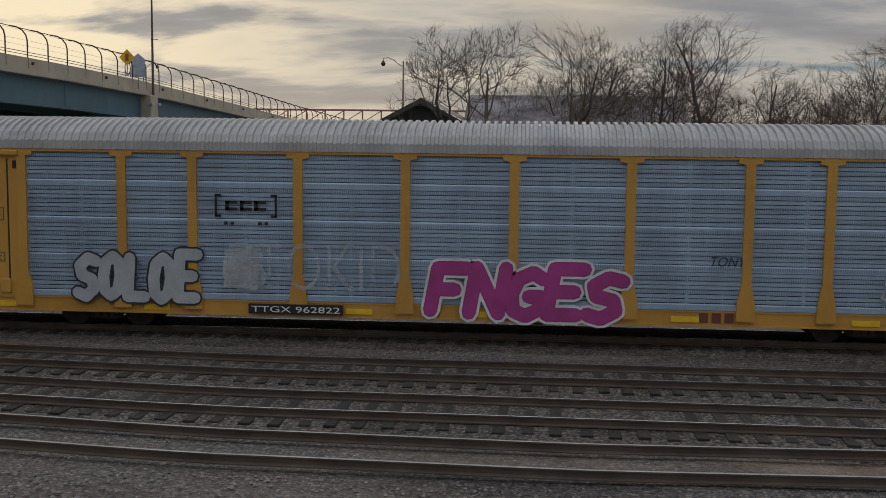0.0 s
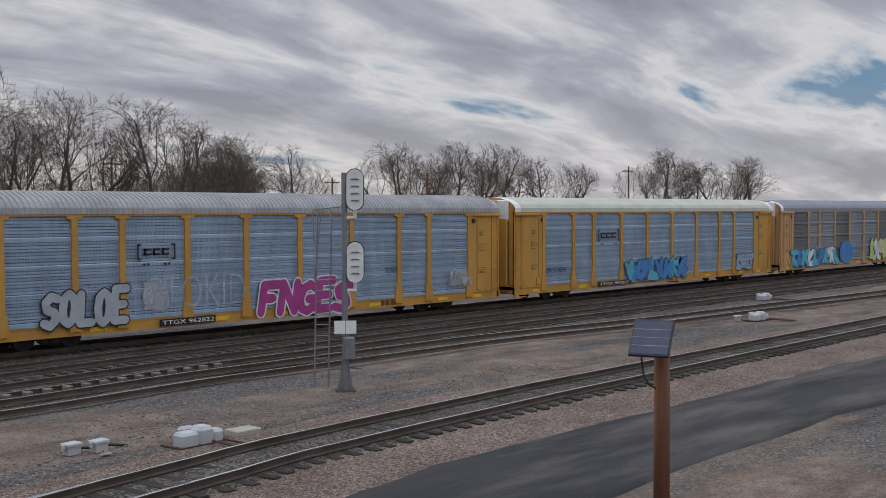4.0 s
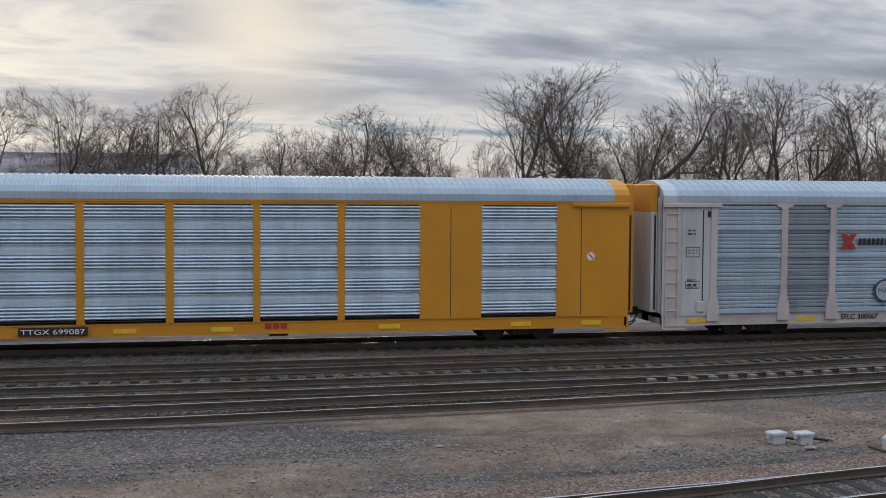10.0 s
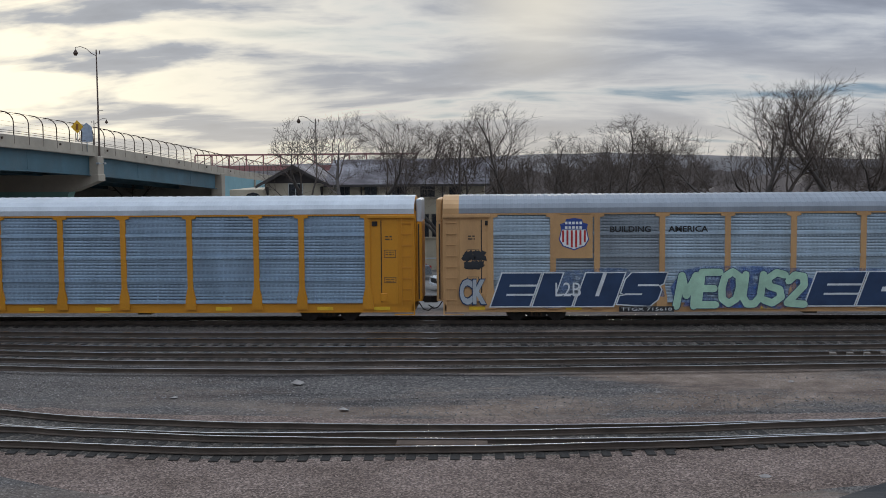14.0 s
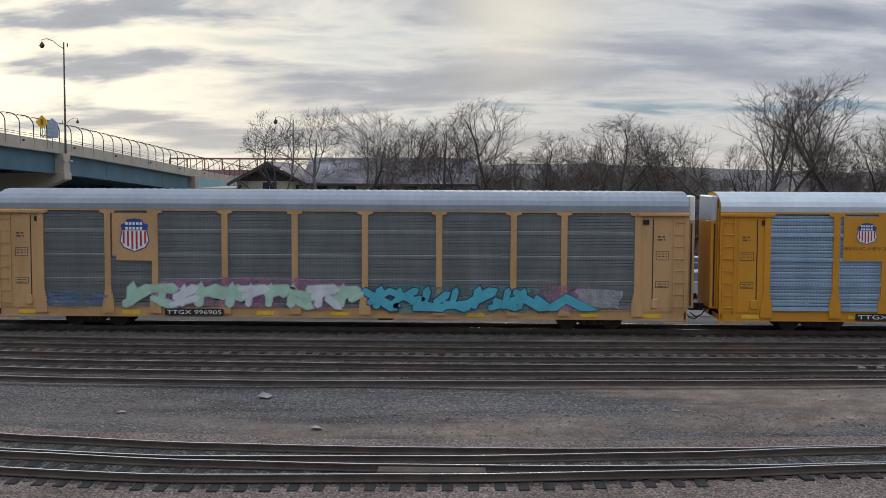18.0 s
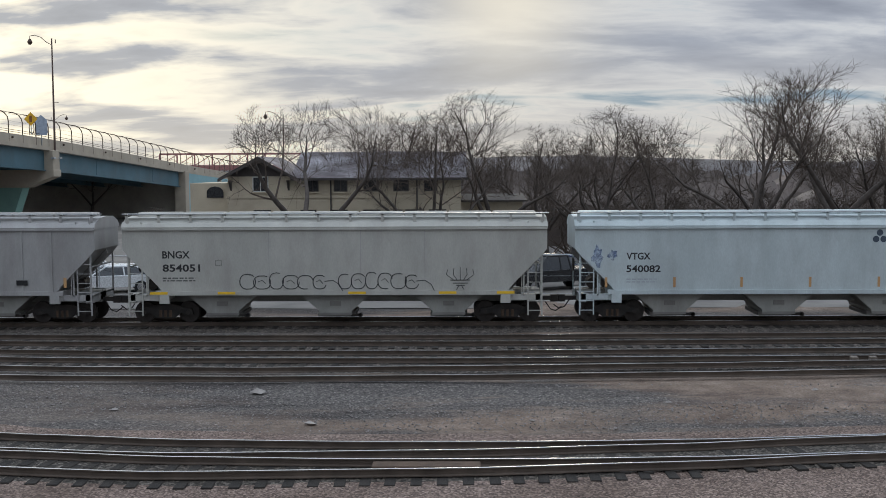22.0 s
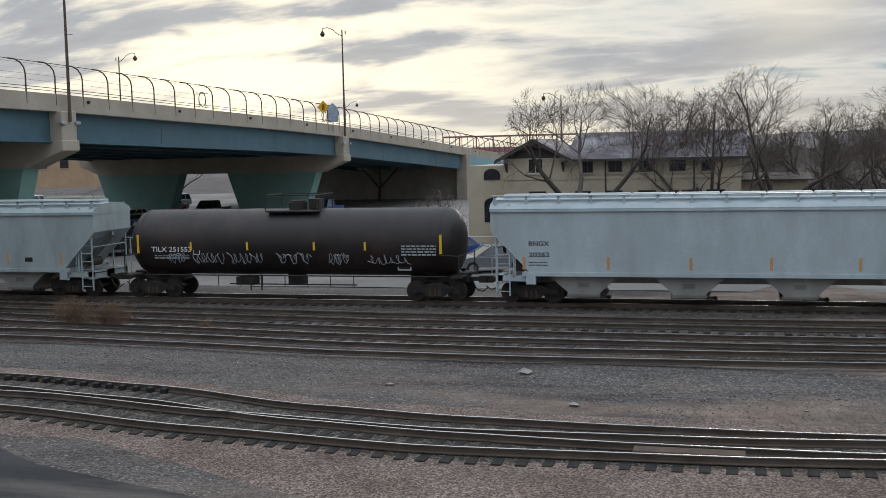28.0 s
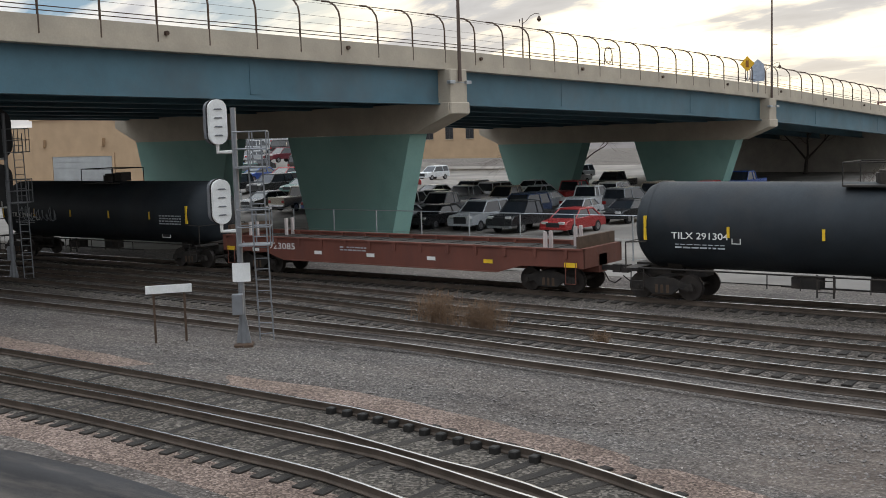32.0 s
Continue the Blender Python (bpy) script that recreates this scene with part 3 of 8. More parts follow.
# ---- the train ----
def panel_material(name, color, dark=0.62, metal=0.35, rough=0.5, stripe=9.0):
    """Galvanised side sheet: rows of small holes read as faint upright bands, with grime running down."""
    m = bpy.data.materials.new(name)
    m.use_nodes = True
    nt = m.node_tree
    N, K = nt.nodes.new, nt.links.new
    p = nt.nodes["Principled BSDF"]
    tc = N("ShaderNodeTexCoord")

    def noise_(sc, stretch):
        mp = N("ShaderNodeMapping")
        mp.inputs[3].default_value = stretch
        K(tc.outputs["Object"], mp.inputs[0])
        n = N("ShaderNodeTexNoise")
        n.inputs["Scale"].default_value, n.inputs["Detail"].default_value, n.inputs["Roughness"].default_value = sc, 5, 0.6
        K(mp.outputs[0], n.inputs["Vector"])
        return n.outputs[0]

    def ramp(fac, a, b, lo, hi):
        n = N("ShaderNodeValToRGB")
        n.color_ramp.elements[0].position, n.color_ramp.elements[1].position = lo, hi
        n.color_ramp.elements[0].color, n.color_ramp.elements[1].color = (a, a, a, 1), (b, b, b, 1)
        K(fac, n.inputs[0])
        return n.outputs[0]

    def mul(a, b):
        n = N("ShaderNodeMix")
        n.data_type, n.blend_type = "RGBA", "MULTIPLY"
        n.inputs[0].default_value = 1.0
        for s, v in ((n.inputs[6], a), (n.inputs[7], b)):
            if isinstance(v, tuple):
                s.default_value = (*v, 1)
            else:
                K(v, s)
        return n.outputs[2]

    w = N("ShaderNodeTexWave")
    w.bands_direction, w.wave_profile = "X", "SIN"
    w.inputs["Scale"].default_value, w.inputs["Distortion"].default_value, w.inputs["Detail"].default_value = stripe, 2.5, 2
    K(tc.outputs["Object"], w.inputs["Vector"])
    # rows of punched holes
    wz = N("ShaderNodeTexWave")
    wz.bands_direction, wz.wave_profile = "Z", "SIN"
    wz.inputs["Scale"].default_value = 1.05
    K(tc.outputs["Object"], wz.inputs["Vector"])
    hx = N("ShaderNodeTexWave")
    hx.bands_direction = "X"
    hx.inputs["Scale"].default_value = 5.5
    K(tc.outputs["Object"], hx.inputs["Vector"])
    mxm = N("ShaderNodeMath")
    mxm.operation = "MULTIPLY"
    K(ramp(wz.outputs[1], 0.0, 1.0, 0.55, 0.7), mxm.inputs[0])
    K(ramp(hx.outputs[1], 0.0, 1.0, 0.35, 0.65), mxm.inputs[1])
    c = mul(color, ramp(mxm.outputs[0], 1.0, dark, 0.2, 0.8))
    c = mul(c, ramp(w.outputs[1], 0.75 + dark * 0.25, 1.0, 0.0, 0.35))
    c = mul(c, ramp(noise_(1.2, (1, 1, 0.5)), 0.74, 1.0, 0.3, 0.65))
    c = mul(c, ramp(noise_(5.0, (1.5, 1, 0.12)), 0.92, 1.0, 0.35, 0.6))
    K(c, p.inputs["Base Color"])
    p.inputs["Metallic"].default_value, p.inputs["Roughness"].default_value = metal, rough
    return m


def worn(name, color, rough=0.6, amt=0.35, var=0.18):
    return mat(name, color, rough, 0, var, 0.7, 25, 0.06, dirt=(color[0] * 0.35 + 0.03, color[1] * 0.3 + 0.02, color[2] * 0.3 + 0.02), dirt_amt=amt, dirt_scale=0.9,
               stretch=(1, 1, 0.35))


orange = worn("weathered_orange_yellow", (0.55, 0.285, 0.055))
tan_orange = worn("faded_tan_orange", (0.55, 0.32, 0.14))
yellow = worn("clean_railroad_yellow", (0.60, 0.255, 0.014), 0.5, 0.12, 0.1)
pale_grey = worn("pale_grey_paint", (0.52, 0.51, 0.52))
pinkish = worn("pinkish_grey_paint", (0.55, 0.48, 0.46))
red_brown = worn("oxide_red_paint", (0.155, 0.052, 0.036), 0.7, 0.5)
rust_red = worn("rusty_orange_paint", (0.42, 0.15, 0.05), 0.7, 0.5)
panel_blue = panel_material("blue_grey_sheet", (0.36, 0.47, 0.60))
panel_light = panel_material("light_galvanised_sheet", (0.47, 0.57, 0.66), 0.7)
panel_bright = panel_material("bright_galvanised_sheet", (0.58, 0.68, 0.78), 0.97, 0.3, 0.5)
panel_dark = panel_material("dark_grey_sheet", (0.21, 0.22, 0.22), 0.7)
panel_mid = panel_material("mid_grey_sheet", (0.32, 0.36, 0.40), 0.7)
roof_white = mat("whitish_roof_sheet", (0.52, 0.54, 0.57), 0.5, 0.3, 0.15, 0.8, 20, 0.03)
roof_worn = mat("worn_whitish_roof_sheet", (0.40, 0.395, 0.40), 0.6, 0.2, 0.25, 0.8, 20, 0.03)
roof_cream = mat("cream_roof_sheet", (0.55, 0.56, 0.46), 0.6, 0, 0.15, 0.8, 20, 0.03)
roof_blue = mat("blue_grey_roof_sheet", (0.36, 0.43, 0.50), 0.5, 0.3, 0.15, 0.8, 20, 0.03)
roof_dark = mat("dark_grey_roof_sheet", (0.26, 0.28, 0.31), 0.55, 0.2, 0.15, 0.8, 20, 0.03)

WHEEL = Geo()
for s in (-1, 1):
    y = 0.753 * s
    WHEEL.tube((0, y - 0.06, 0), (0, y + 0.06, 0), 0.42, n=22)
    WHEEL.tube((0, y - 0.09 * s, 0), (0, y - 0.06 * s, 0), 0.45, n=22)
    WHEEL.tube((0, y + 0.06 * s, 0), (0, y + 0.34 * s, 0), 0.085, n=10)
WHEEL.tube((0, -0.75, 0), (0, 0.75, 0), 0.08, n=8)
wheel_mesh = WHEEL.mesh("wheelset", wheel_iron)
_sf = [(-1.12, 0.36), (-1.05, 0.58), (-0.72, 0.62), (-0.42, 0.74), (0.42, 0.74), (0.72, 0.62), (1.05, 0.58), (1.12, 0.36), (0.86, 0.33), (0.62, 0.42), (0.36, 0.20), (-0.36, 0.20), (-0.62, 0.42), (-0.86, 0.33)]
frame_mesh = Geo().prism(_sf, "y", -0.07, 0.07).mesh("side_frame", truck_black)
spring_geo = Geo()
for k in (-0.2, 0.0, 0.2):
    spring_geo.tube((k, 0, 0.24), (k, 0, 0.52), 0.075, n=8)
spring_mesh = spring_geo.mesh("springs", rust_steel)
bolster_mesh = Geo().cbox(-0.25, 0.25, -1.0, 1.0, 0.45, 0.78, 0.03).mesh("truck", truck_black)
coupler_geo = Geo().box(-0.05, 0.62, -0.09, 0.09, 0.78, 0.95).prism([(0.42, -0.16), (0.72, -0.16), (0.78, 0.02), (0.66, 0.16), (0.42, 0.12)], "z", 0.72, 1.0)
coupler_geo.path([(0.2, -0.35, 0.75), (0.4, -0.38, 0.45), (0.62, -0.36, 0.38), (0.85, -0.33, 0.55)], 0.025)
coupler_mesh = coupler_geo.mesh("coupler", truck_black)


def trucks(car, at):
    for x in at:
        t = part("truck", bolster_mesh, None, car)
        t.matrix_basis = pose(x, 0, 0)
        for y in (-1.0, 1.0):
            f = part("side_frame", frame_mesh, None, t)
            f.matrix_basis = pose(0, y, 0)
            f = part("springs", spring_mesh, None, t)
            f.matrix_basis = pose(0, y - 0.02, 0)
        for dx in (-0.89, 0.89):
            w = part("wheelset", wheel_mesh, None, t)
            w.matrix_basis = pose(dx, 0, 0.42)


def couplers(car, half):
    for s in (-1, 1):
        c = part("coupler", coupler_mesh, None, car)
        c.matrix_basis = pose(s * (half - 0.72), 0, 0, 0, 0, 0 if s > 0 else 180)


grime_paint = mat("dark_stencil_paint", (0.10, 0.075, 0.05), 0.7, 0, 0.2)


def ladder(car, x, w, y, z0, z1, material, n=8):
    g = Geo()
    for dx in (0, w):
        g.box(x + dx - 0.025, x + dx + 0.025, y - 0.03, y + 0.02, z0, z1)
    for i in range(n):
        z = z0 + (z1 - z0) * (i + 0.5) / n
        g.tube((x, y - 0.03, z), (x + w, y - 0.03, z), 0.018, n=5)
    return part("ladder", g, material, car)


def side_panel(x0, x1, z0, z1, kind):
    """One side sheet, ribbed along the car."""
    prof = []
    z = z0
    if kind == "tube":
        while z < z1 - 0.02:
            for k in range(4):
                prof += [(z + 0.002, 0.075), (z + 0.022, 0.075), (z + 0.026, -0.03), (z + 0.055, -0.065), (z + 0.085, -0.05), (z + 0.1, -0.02)]
                z += 0.105
            prof += [(z, 0.075), (z + 0.02, 0.07), (z + 0.03, 0.0), (z + 0.2, -0.01), (z + 0.215, 0.04), (z + 0.33, 0.04), (z + 0.345, -0.02), (z + 0.37, -0.02)]
            z += 0.38
    else:
        return louvred_panel(x0, x1, z0, z1, *((0.98, 6, 0.024, 0.07) if kind == "band" else (0.98, 7, 0.021, 0.018)))
    prof = [(zz, d) for zz, d in prof if zz < z1] + [(z1, 0.0)]
    g = Geo()
    n = max(2, int((x1 - x0) / 0.7))
    g.grid([[(x0 + (x1 - x0) * i / n, -1.46 + d, zz) for i in range(n + 1)] for zz, d in prof])
    return g


def louvred_panel(x0, x1, z0, z1, band, slots, gap, proud):
    """Folded sheet with rows of open slots between narrow webs, and a plain stiffening rib on each band."""
    rows, z = [], z0
    lip = 0.007 if proud > 0.05 else 0.0
    while z < z1 - 0.03:
        rows += [(z, 0.0, 0), (z + 0.02, -proud, 0), (z + 0.15, -proud, 0), (z + 0.18, 0.0, 0)]
        q, step = z + 0.18, (band - 0.18) / slots
        for k in range(slots):
            rows += [(q + 0.004, 0.0, 1), (q + gap + 0.004, 0.0, 0), (q + step * 0.8, -lip, 0)]
            q += step
        z += band
    rows = [r for r in rows if r[0] < z1 - 0.03] + [(z1 - 0.02, 0.0, 0), (z1, 0.0, 0)]
    n = max(3, int((x1 - x0) / 0.42))
    xs = []
    for i in range(n + 1):
        x = x0 + (x1 - x0) * i / n
        w = 0.045 if i % 3 == 0 else 0.015
        xs += [max(x0, x - w), min(x1, x + w)]
    m = len(xs)
    vs = [(x, -1.46 + d, zz) for zz, d, _ in rows for x in xs]
    fs = [(i * m + j, i * m + j + 1, (i + 1) * m + j + 1, (i + 1) * m + j) for i in range(len(rows) - 1) for j in range(m - 1) if not (rows[i][2] and j % 2)]
    return Geo().add(vs, fs)


POSTS = [-12.0, -9.3, -7.4, -4.6, -1.8, 1.0, 3.95, 6.9, 8.9, 11.8]


def rib_roof(half, amp, period, eave, top):
    arc = [(-1.53, 0.0), (-1.52, 0.28), (-1.40, 0.52), (-1.12, 0.74), (-0.62, 0.93), (0, 1.0), (0.62, 0.93), (1.12, 0.74), (1.40, 0.52), (1.52, 0.28), (1.53, 0.0)]
    g = Geo()
    rows = []
    n = int(2 * half / period)
    for i in range(n):
        x = -half + 2 * half * i / n
        for f, h in ((0, 0), (0.4, 0), (0.5, 1), (0.9, 1)):
            k = 1 + amp * h * 0.006
            rows.append([(x + f * 2 * half / n, y * k, eave + (top - eave) * z + amp * h * 0.03 * z) for y, z in arc])
    rows.append([(half, y, eave + (top - eave) * z) for y, z in arc])
    g.grid(rows)
    return g


def autorack(name, label, frame, panels, roof, L, kind="band", sill=None, end=None, cap=None, windows=None, cap_len=0.5, amp=1.0, period=0.22, door_top=None):
    """A closed car carrier. panels: one material, or a material for each bay."""
    car = thing(name, pose(0, 38.62, 0), label, "freight car", group="freight train")
    half, top, eave, z0 = L / 2 - 0.62, 5.55, 4.77, 0.85
    sill, end, cap = sill or frame, end or frame, cap or roof
    part("side_sill", Geo().prism([(-1.45, 0.49), (-1.47, 0.49), (-1.47, 0.45), (-1.36, 0.45), (-1.36, 0.85), (-1.47, 0.85), (-1.47, 0.81), (-1.45, 0.81)], "x", -half, half), sill, car)
    part("floor", Geo().box(-half, half, -1.36, 1.4, 0.72, 0.88), truck_black, car)
    part("center_sill", Geo().box(-half, half, -0.3, 0.3, 0.5, 0.86), truck_black, car)
    part("far_side", Geo().box(-half, half, 1.40, 1.48, 0.45, eave), panels[0] if isinstance(panels, list) else panels, car)
    part("top_rail", Geo().box(-half, half, -1.52, -1.38, eave - 0.07, eave + 0.02), frame, car)
    part("roof", rib_roof(half - cap_len, amp, period, eave, top), roof, car, smooth=False)
    for s in (-1, 1):
        g = rib_roof(cap_len / 2, 0, 0.3, eave, top)
        g.v = [(x + s * (half - cap_len / 2), y, z) for x, y, z in g.v]
        part("roof_end", g, cap, car)
        # end wall with folding doors
        g = Geo()
        arc = [(-1.45, 0.5), (-1.45, eave), (-1.36, 5.15), (-1.08, 5.34), (-0.6, 5.49), (0, 5.54), (0.6, 5.49), (1.08, 5.34), (1.36, 5.15), (1.45, eave), (1.45, 0.5)]
        a, b = sorted((s * (half - 0.12), s * half))
        g.prism(arc, "x", a, b)
        d = part("end_wall", g, end, car)
        for y in (-1.3, -0.66, -0.04, 0.58):
            part("door_leaf", Geo().cbox(*sorted((s * half, s * (half + 0.05))), y, y + 0.6, 0.9, 4.9, 0.02), end, d)
        part("end_post", Geo().box(*sorted((s * (half - 0.75), s * half)), -1.47, -1.40, z0, eave), frame, car)
        part("end_header", Geo().cbox(*sorted((s * (half - 2.05), s * (half + 0.03))), -1.60, -1.50, eave - 0.17, eave - 0.05, 0.015), frame, car)
        door = part("end_door", Geo().cbox(*sorted((s * (half + 0.05), s * (half + 0.30))), -1.18, 1.18, 0.92, 4.42, 0.03), end, car)
        part("door_top", Geo().cbox(*sorted((s * (half + 0.05), s * (half + 0.30))), -1.18, 1.18, 4.42, 5.40, 0.05), door_top or cap, door)
        part("door_rod", Geo().box(*sorted((s * (half + 0.14), s * (half + 0.19))), -1.215, -1.18, 1.0, 4.3), truck_black, door)
        part("brake_step", Geo().box(*sorted((s * (half - 0.9), s * half)), -1.56, -1.47, 0.33, 0.38).box(*sorted((s * (half - 0.06), s * half)), -1.53, -1.48, 0.38, 0.8), frame, car)
    couplers(car, L / 2)
    trucks(car, (-10.0, 10.0))
    if windows:
        xs = [-half + 0.75] + [v for w in windows for v in w] + [half - 0.75]
        for i in range(0, len(xs), 2):
            part("side_plate", Geo().box(xs[i], xs[i + 1], -1.50, -1.42, z0, eave), frame, car)
        part("header", Geo().box(-half, half, -1.503, -1.43, 4.62, eave - 0.08), frame, car)
        for x0, x1 in windows:
            part("side_panel", side_panel(x0, x1, 0.98, 4.64, kind), panels, car)
            for zz in (0.93, 4.60):
                part("retainer", Geo().box(x0 + 0.05, x1 - 0.05, -1.515, -1.505, zz, zz + 0.035), black_paint, car)
    else:
        for i, (x0, x1) in enumerate(zip(POSTS, POSTS[1:])):
            m = panels[i % len(panels)] if isinstance(panels, list) else panels
            part("side_panel", side_panel(x0 + 0.12, x1 - 0.12, z0, eave - 0.08, kind), m, car)
        for k, x in enumerate(POSTS):
            g = Geo().prism([(x - 0.24, z0 - 0.25), (x + 0.24, z0 - 0.25), (x + 0.22, 1.1), (x + 0.12, 1.55), (x + 0.12, 4.58), (x + 0.3, 4.62), (x + 0.3, 4.72), (x - 0.3, 4.72), (x - 0.3, 4.62), (x - 0.12, 4.58), (x - 0.12, 1.55), (x - 0.22, 1.1)], "y", -1.545, -1.44)
            part("post", g, frame, car)
        for s in (-1, 1):
            x0, x1 = sorted((s * 11.9, s * (half - 0.72)))
            part("end_panel", Geo().cbox(x0, x1, -1.49, -1.43, 0.8, eave - 0.08, 0.01), end, car)
            part("end_door_seam", Geo().box(s * 12.4 - 0.02, s * 12.4 + 0.02, -1.497, -1.488, 0.9, 4.5), black_paint, car)
            for z, h in ((2.85, 0.35), (1.75, 0.26)):
                d = part("data_panel", Geo().box(s * 12.78 - 0.26, s * 12.78 + 0.26, -1.495, -1.489, z, z + h), grime_paint, car)
                part("data_face", Geo().box(s * 12.78 - 0.235, s * 12.78 + 0.235, -1.500, -1.495, z + 0.025, z + h - 0.025), end, d)
                small_data(car, s * 12.78 - 0.19, z + h - 0.12, 2, 0.36, grime_paint, int(z * 10), -1.5005, 0.035, 0.1)
            small_data(car, s * 12.78 - 0.2, 3.75, 2, 0.3, grime_paint, 7, -1.4935, 0.06, 0.12)
            part("lock_box", Geo().cbox(s * 12.12 - 0.12, s * 12.12 + 0.12, -1.53, -1.49, 4.25, 4.45, 0.01), truck_black, car)
            part("crank_case", Geo().cbox(s * 12.5 - 0.14, s * 12.5 + 0.14, -1.56, -1.49, 0.95, 1.3, 0.02), frame, car)
            ladder(car, s * (half - 0.35) - 0.22, 0.44, -1.49, 0.75, 4.6, frame)
    for x in (-12.6, -8.4, -3.0, 0.0, 5.4, 9.9, 12.4):
        part("reflector", Geo().box(x - 0.35, x + 0.35, -1.478, -1.468, 0.55, 0.70), yellow_tape, car)
    part("brake_rig", Geo().box(-3.5, -2.2, -0.9, -0.4, 0.38, 0.7).tube((-6, -0.7, 0.52), (7, -0.7, 0.5), 0.03).box(1.5, 2.1, -1.3, -0.8, 0.36, 0.66), truck_black, car)
    return car


def tag_words(car, text, x0, x1, z0, z1, fill, line, y=-1.56, extra=None, slant=0.0, fat=1.0):
    """Sprayed letters: a fat outline with a fill over it."""
    if extra:
        lettering(car, text, extra, x0 - 0.10, z0 - 0.08, z1 - z0 + 0.16, y + 0.006, x1 - x0 + 0.20, "graffiti_edge", 0.11 * fat, slant)
    lettering(car, text, line, x0, z0, z1 - z0, y + 0.003, x1 - x0, "graffiti_outline", 0.085 * fat, slant)
    lettering(car, text, fill, x0 + 0.045, z0 + 0.045, z1 - z0 - 0.09, y, x1 - x0 - 0.09, "graffiti_fill", 0.05 * fat, slant)


STROKES = {
    "F": [[(0, 0), (0, 1), (1, 1)], [(0, 0.5), (0.7, 0.5)]], "N": [[(0, 0), (0, 1), (1, 0), (1, 1)]],
    "G": [[(1, 0.85), (0.6, 1), (0.15, 0.85), (0, 0.5), (0.15, 0.12), (0.6, 0), (1, 0.15), (1, 0.45), (0.6, 0.45)]],
    "E": [[(1, 1), (0, 1), (0, 0), (1, 0)], [(0, 0.5), (0.8, 0.5)]], "S": [[(1, 0.92), (0.5, 1), (0.05, 0.8), (0.2, 0.55), (0.8, 0.45), (0.95, 0.2), (0.5, 0), (0, 0.1)]],
    "B": [[(0, 0), (0.05, 1), (0.7, 1), (0.85, 0.78), (0.6, 0.55), (0.1, 0.53)], [(0.6, 0.53), (1, 0.3), (0.8, 0), (-0.1, 0)]], "I": [[(0.5, 0), (0.5, 0.58)], [(0.5, 0.98), (0.5, 1)]],
    "2": [[(0, 0.8), (0.3, 1), (0.8, 0.95), (0.9, 0.65), (0.1, 0.05), (1.05, 0)]], "U": [[(0, 1), (0, 0.25), (0.3, 0), (0.7, 0), (1, 0.25), (1, 1)]],
    "M": [[(0, 0), (0.1, 1), (0.5, 0.35), (0.9, 1), (1, 0)]], "A": [[(0, 0), (0.5, 1), (1, 0)], [(0.25, 0.35), (0.75, 0.35)]],
    "C": [[(1, 0.85), (0.6, 1), (0.1, 0.8), (0, 0.4), (0.3, 0.05), (1, 0.1)]], "O": [[(0.5, 1), (0.1, 0.85), (0, 0.5), (0.1, 0.15), (0.5, 0), (0.9, 0.15), (1, 0.5), (0.9, 0.85), (0.5, 1)]],
    "L": [[(0, 1), (0, 0), (1, 0)]], "J": [[(0.9, 1), (0.9, 0.2), (0.5, 0), (0.1, 0.15)]], "T": [[(0, 1), (1, 1)], [(0.5, 1), (0.5, 0)]], "K": [[(0, 0), (0, 1)], [(1, 1), (0, 0.45), (1, 0)]],
    "Z": [[(0, 1), (1, 1), (0, 0), (1, 0)]],
}


def capsule(a, b, w, n=4):
    """A flat stroke from a to b with rounded ends."""
    d = math.atan2(b[1] - a[1], b[0] - a[0])
    return [(p[0] + w * math.cos(d + h + math.pi * k / n), p[1] + w * math.sin(d + h + math.pi * k / n)) for p, h in ((a, math.pi / 2), (b, -math.pi / 2)) for k in range(n + 1)]


def tag_strokes(car, text, x0, x1, z0, z1, fill, line, w=0.15, edge=0.05, halo=None, wide=0.09, y=-1.56, slant=0.0, jitter=0.05, tight=0.8):
    """Fat sprayed letters that crowd each other: halo, outline and fill, a part for each letter."""
    rng = random.Random(len(text) * 7 + int(abs(x0) * 10))
    lw = (x1 - x0) / len(text)

    def draw(name, m, parent, runs, r, yy):
        g = Geo()
        j = 0
        for run in runs:
            for a, b in zip(run, run[1:]):
                g.prism(capsule(a, b, r), "y", yy - 0.0006 - 0.00005 * j, yy)
                j += 1
        return part(name, g, m, parent)

    for i, ch in enumerate(text):
        cx, h = x0 + lw * (i + 0.5), z1 - z0
        dz, sc = rng.uniform(-jitter, jitter) * h, rng.uniform(1 - jitter, 1 + jitter)
        half = lw * tight / 2 * (0.5 if ch == "I" else 1.0)
        runs = [[(cx + (u - 0.5) * 2 * (half - w * 0.5) + slant * (v - 0.5) * h, z0 + w + dz + v * (h * sc - 2 * w)) for u, v in run] for run in STROKES[ch]]
        off = 0.0008 * i
        f = draw("graffiti_fill", fill, car, runs, w, y - 0.006 - off)
        draw("graffiti_outline", line, f, runs, w + edge, y - 0.003 - off)
        if halo:
            draw("graffiti_edge", halo, f, runs, w + edge + wide, y + 0.001)


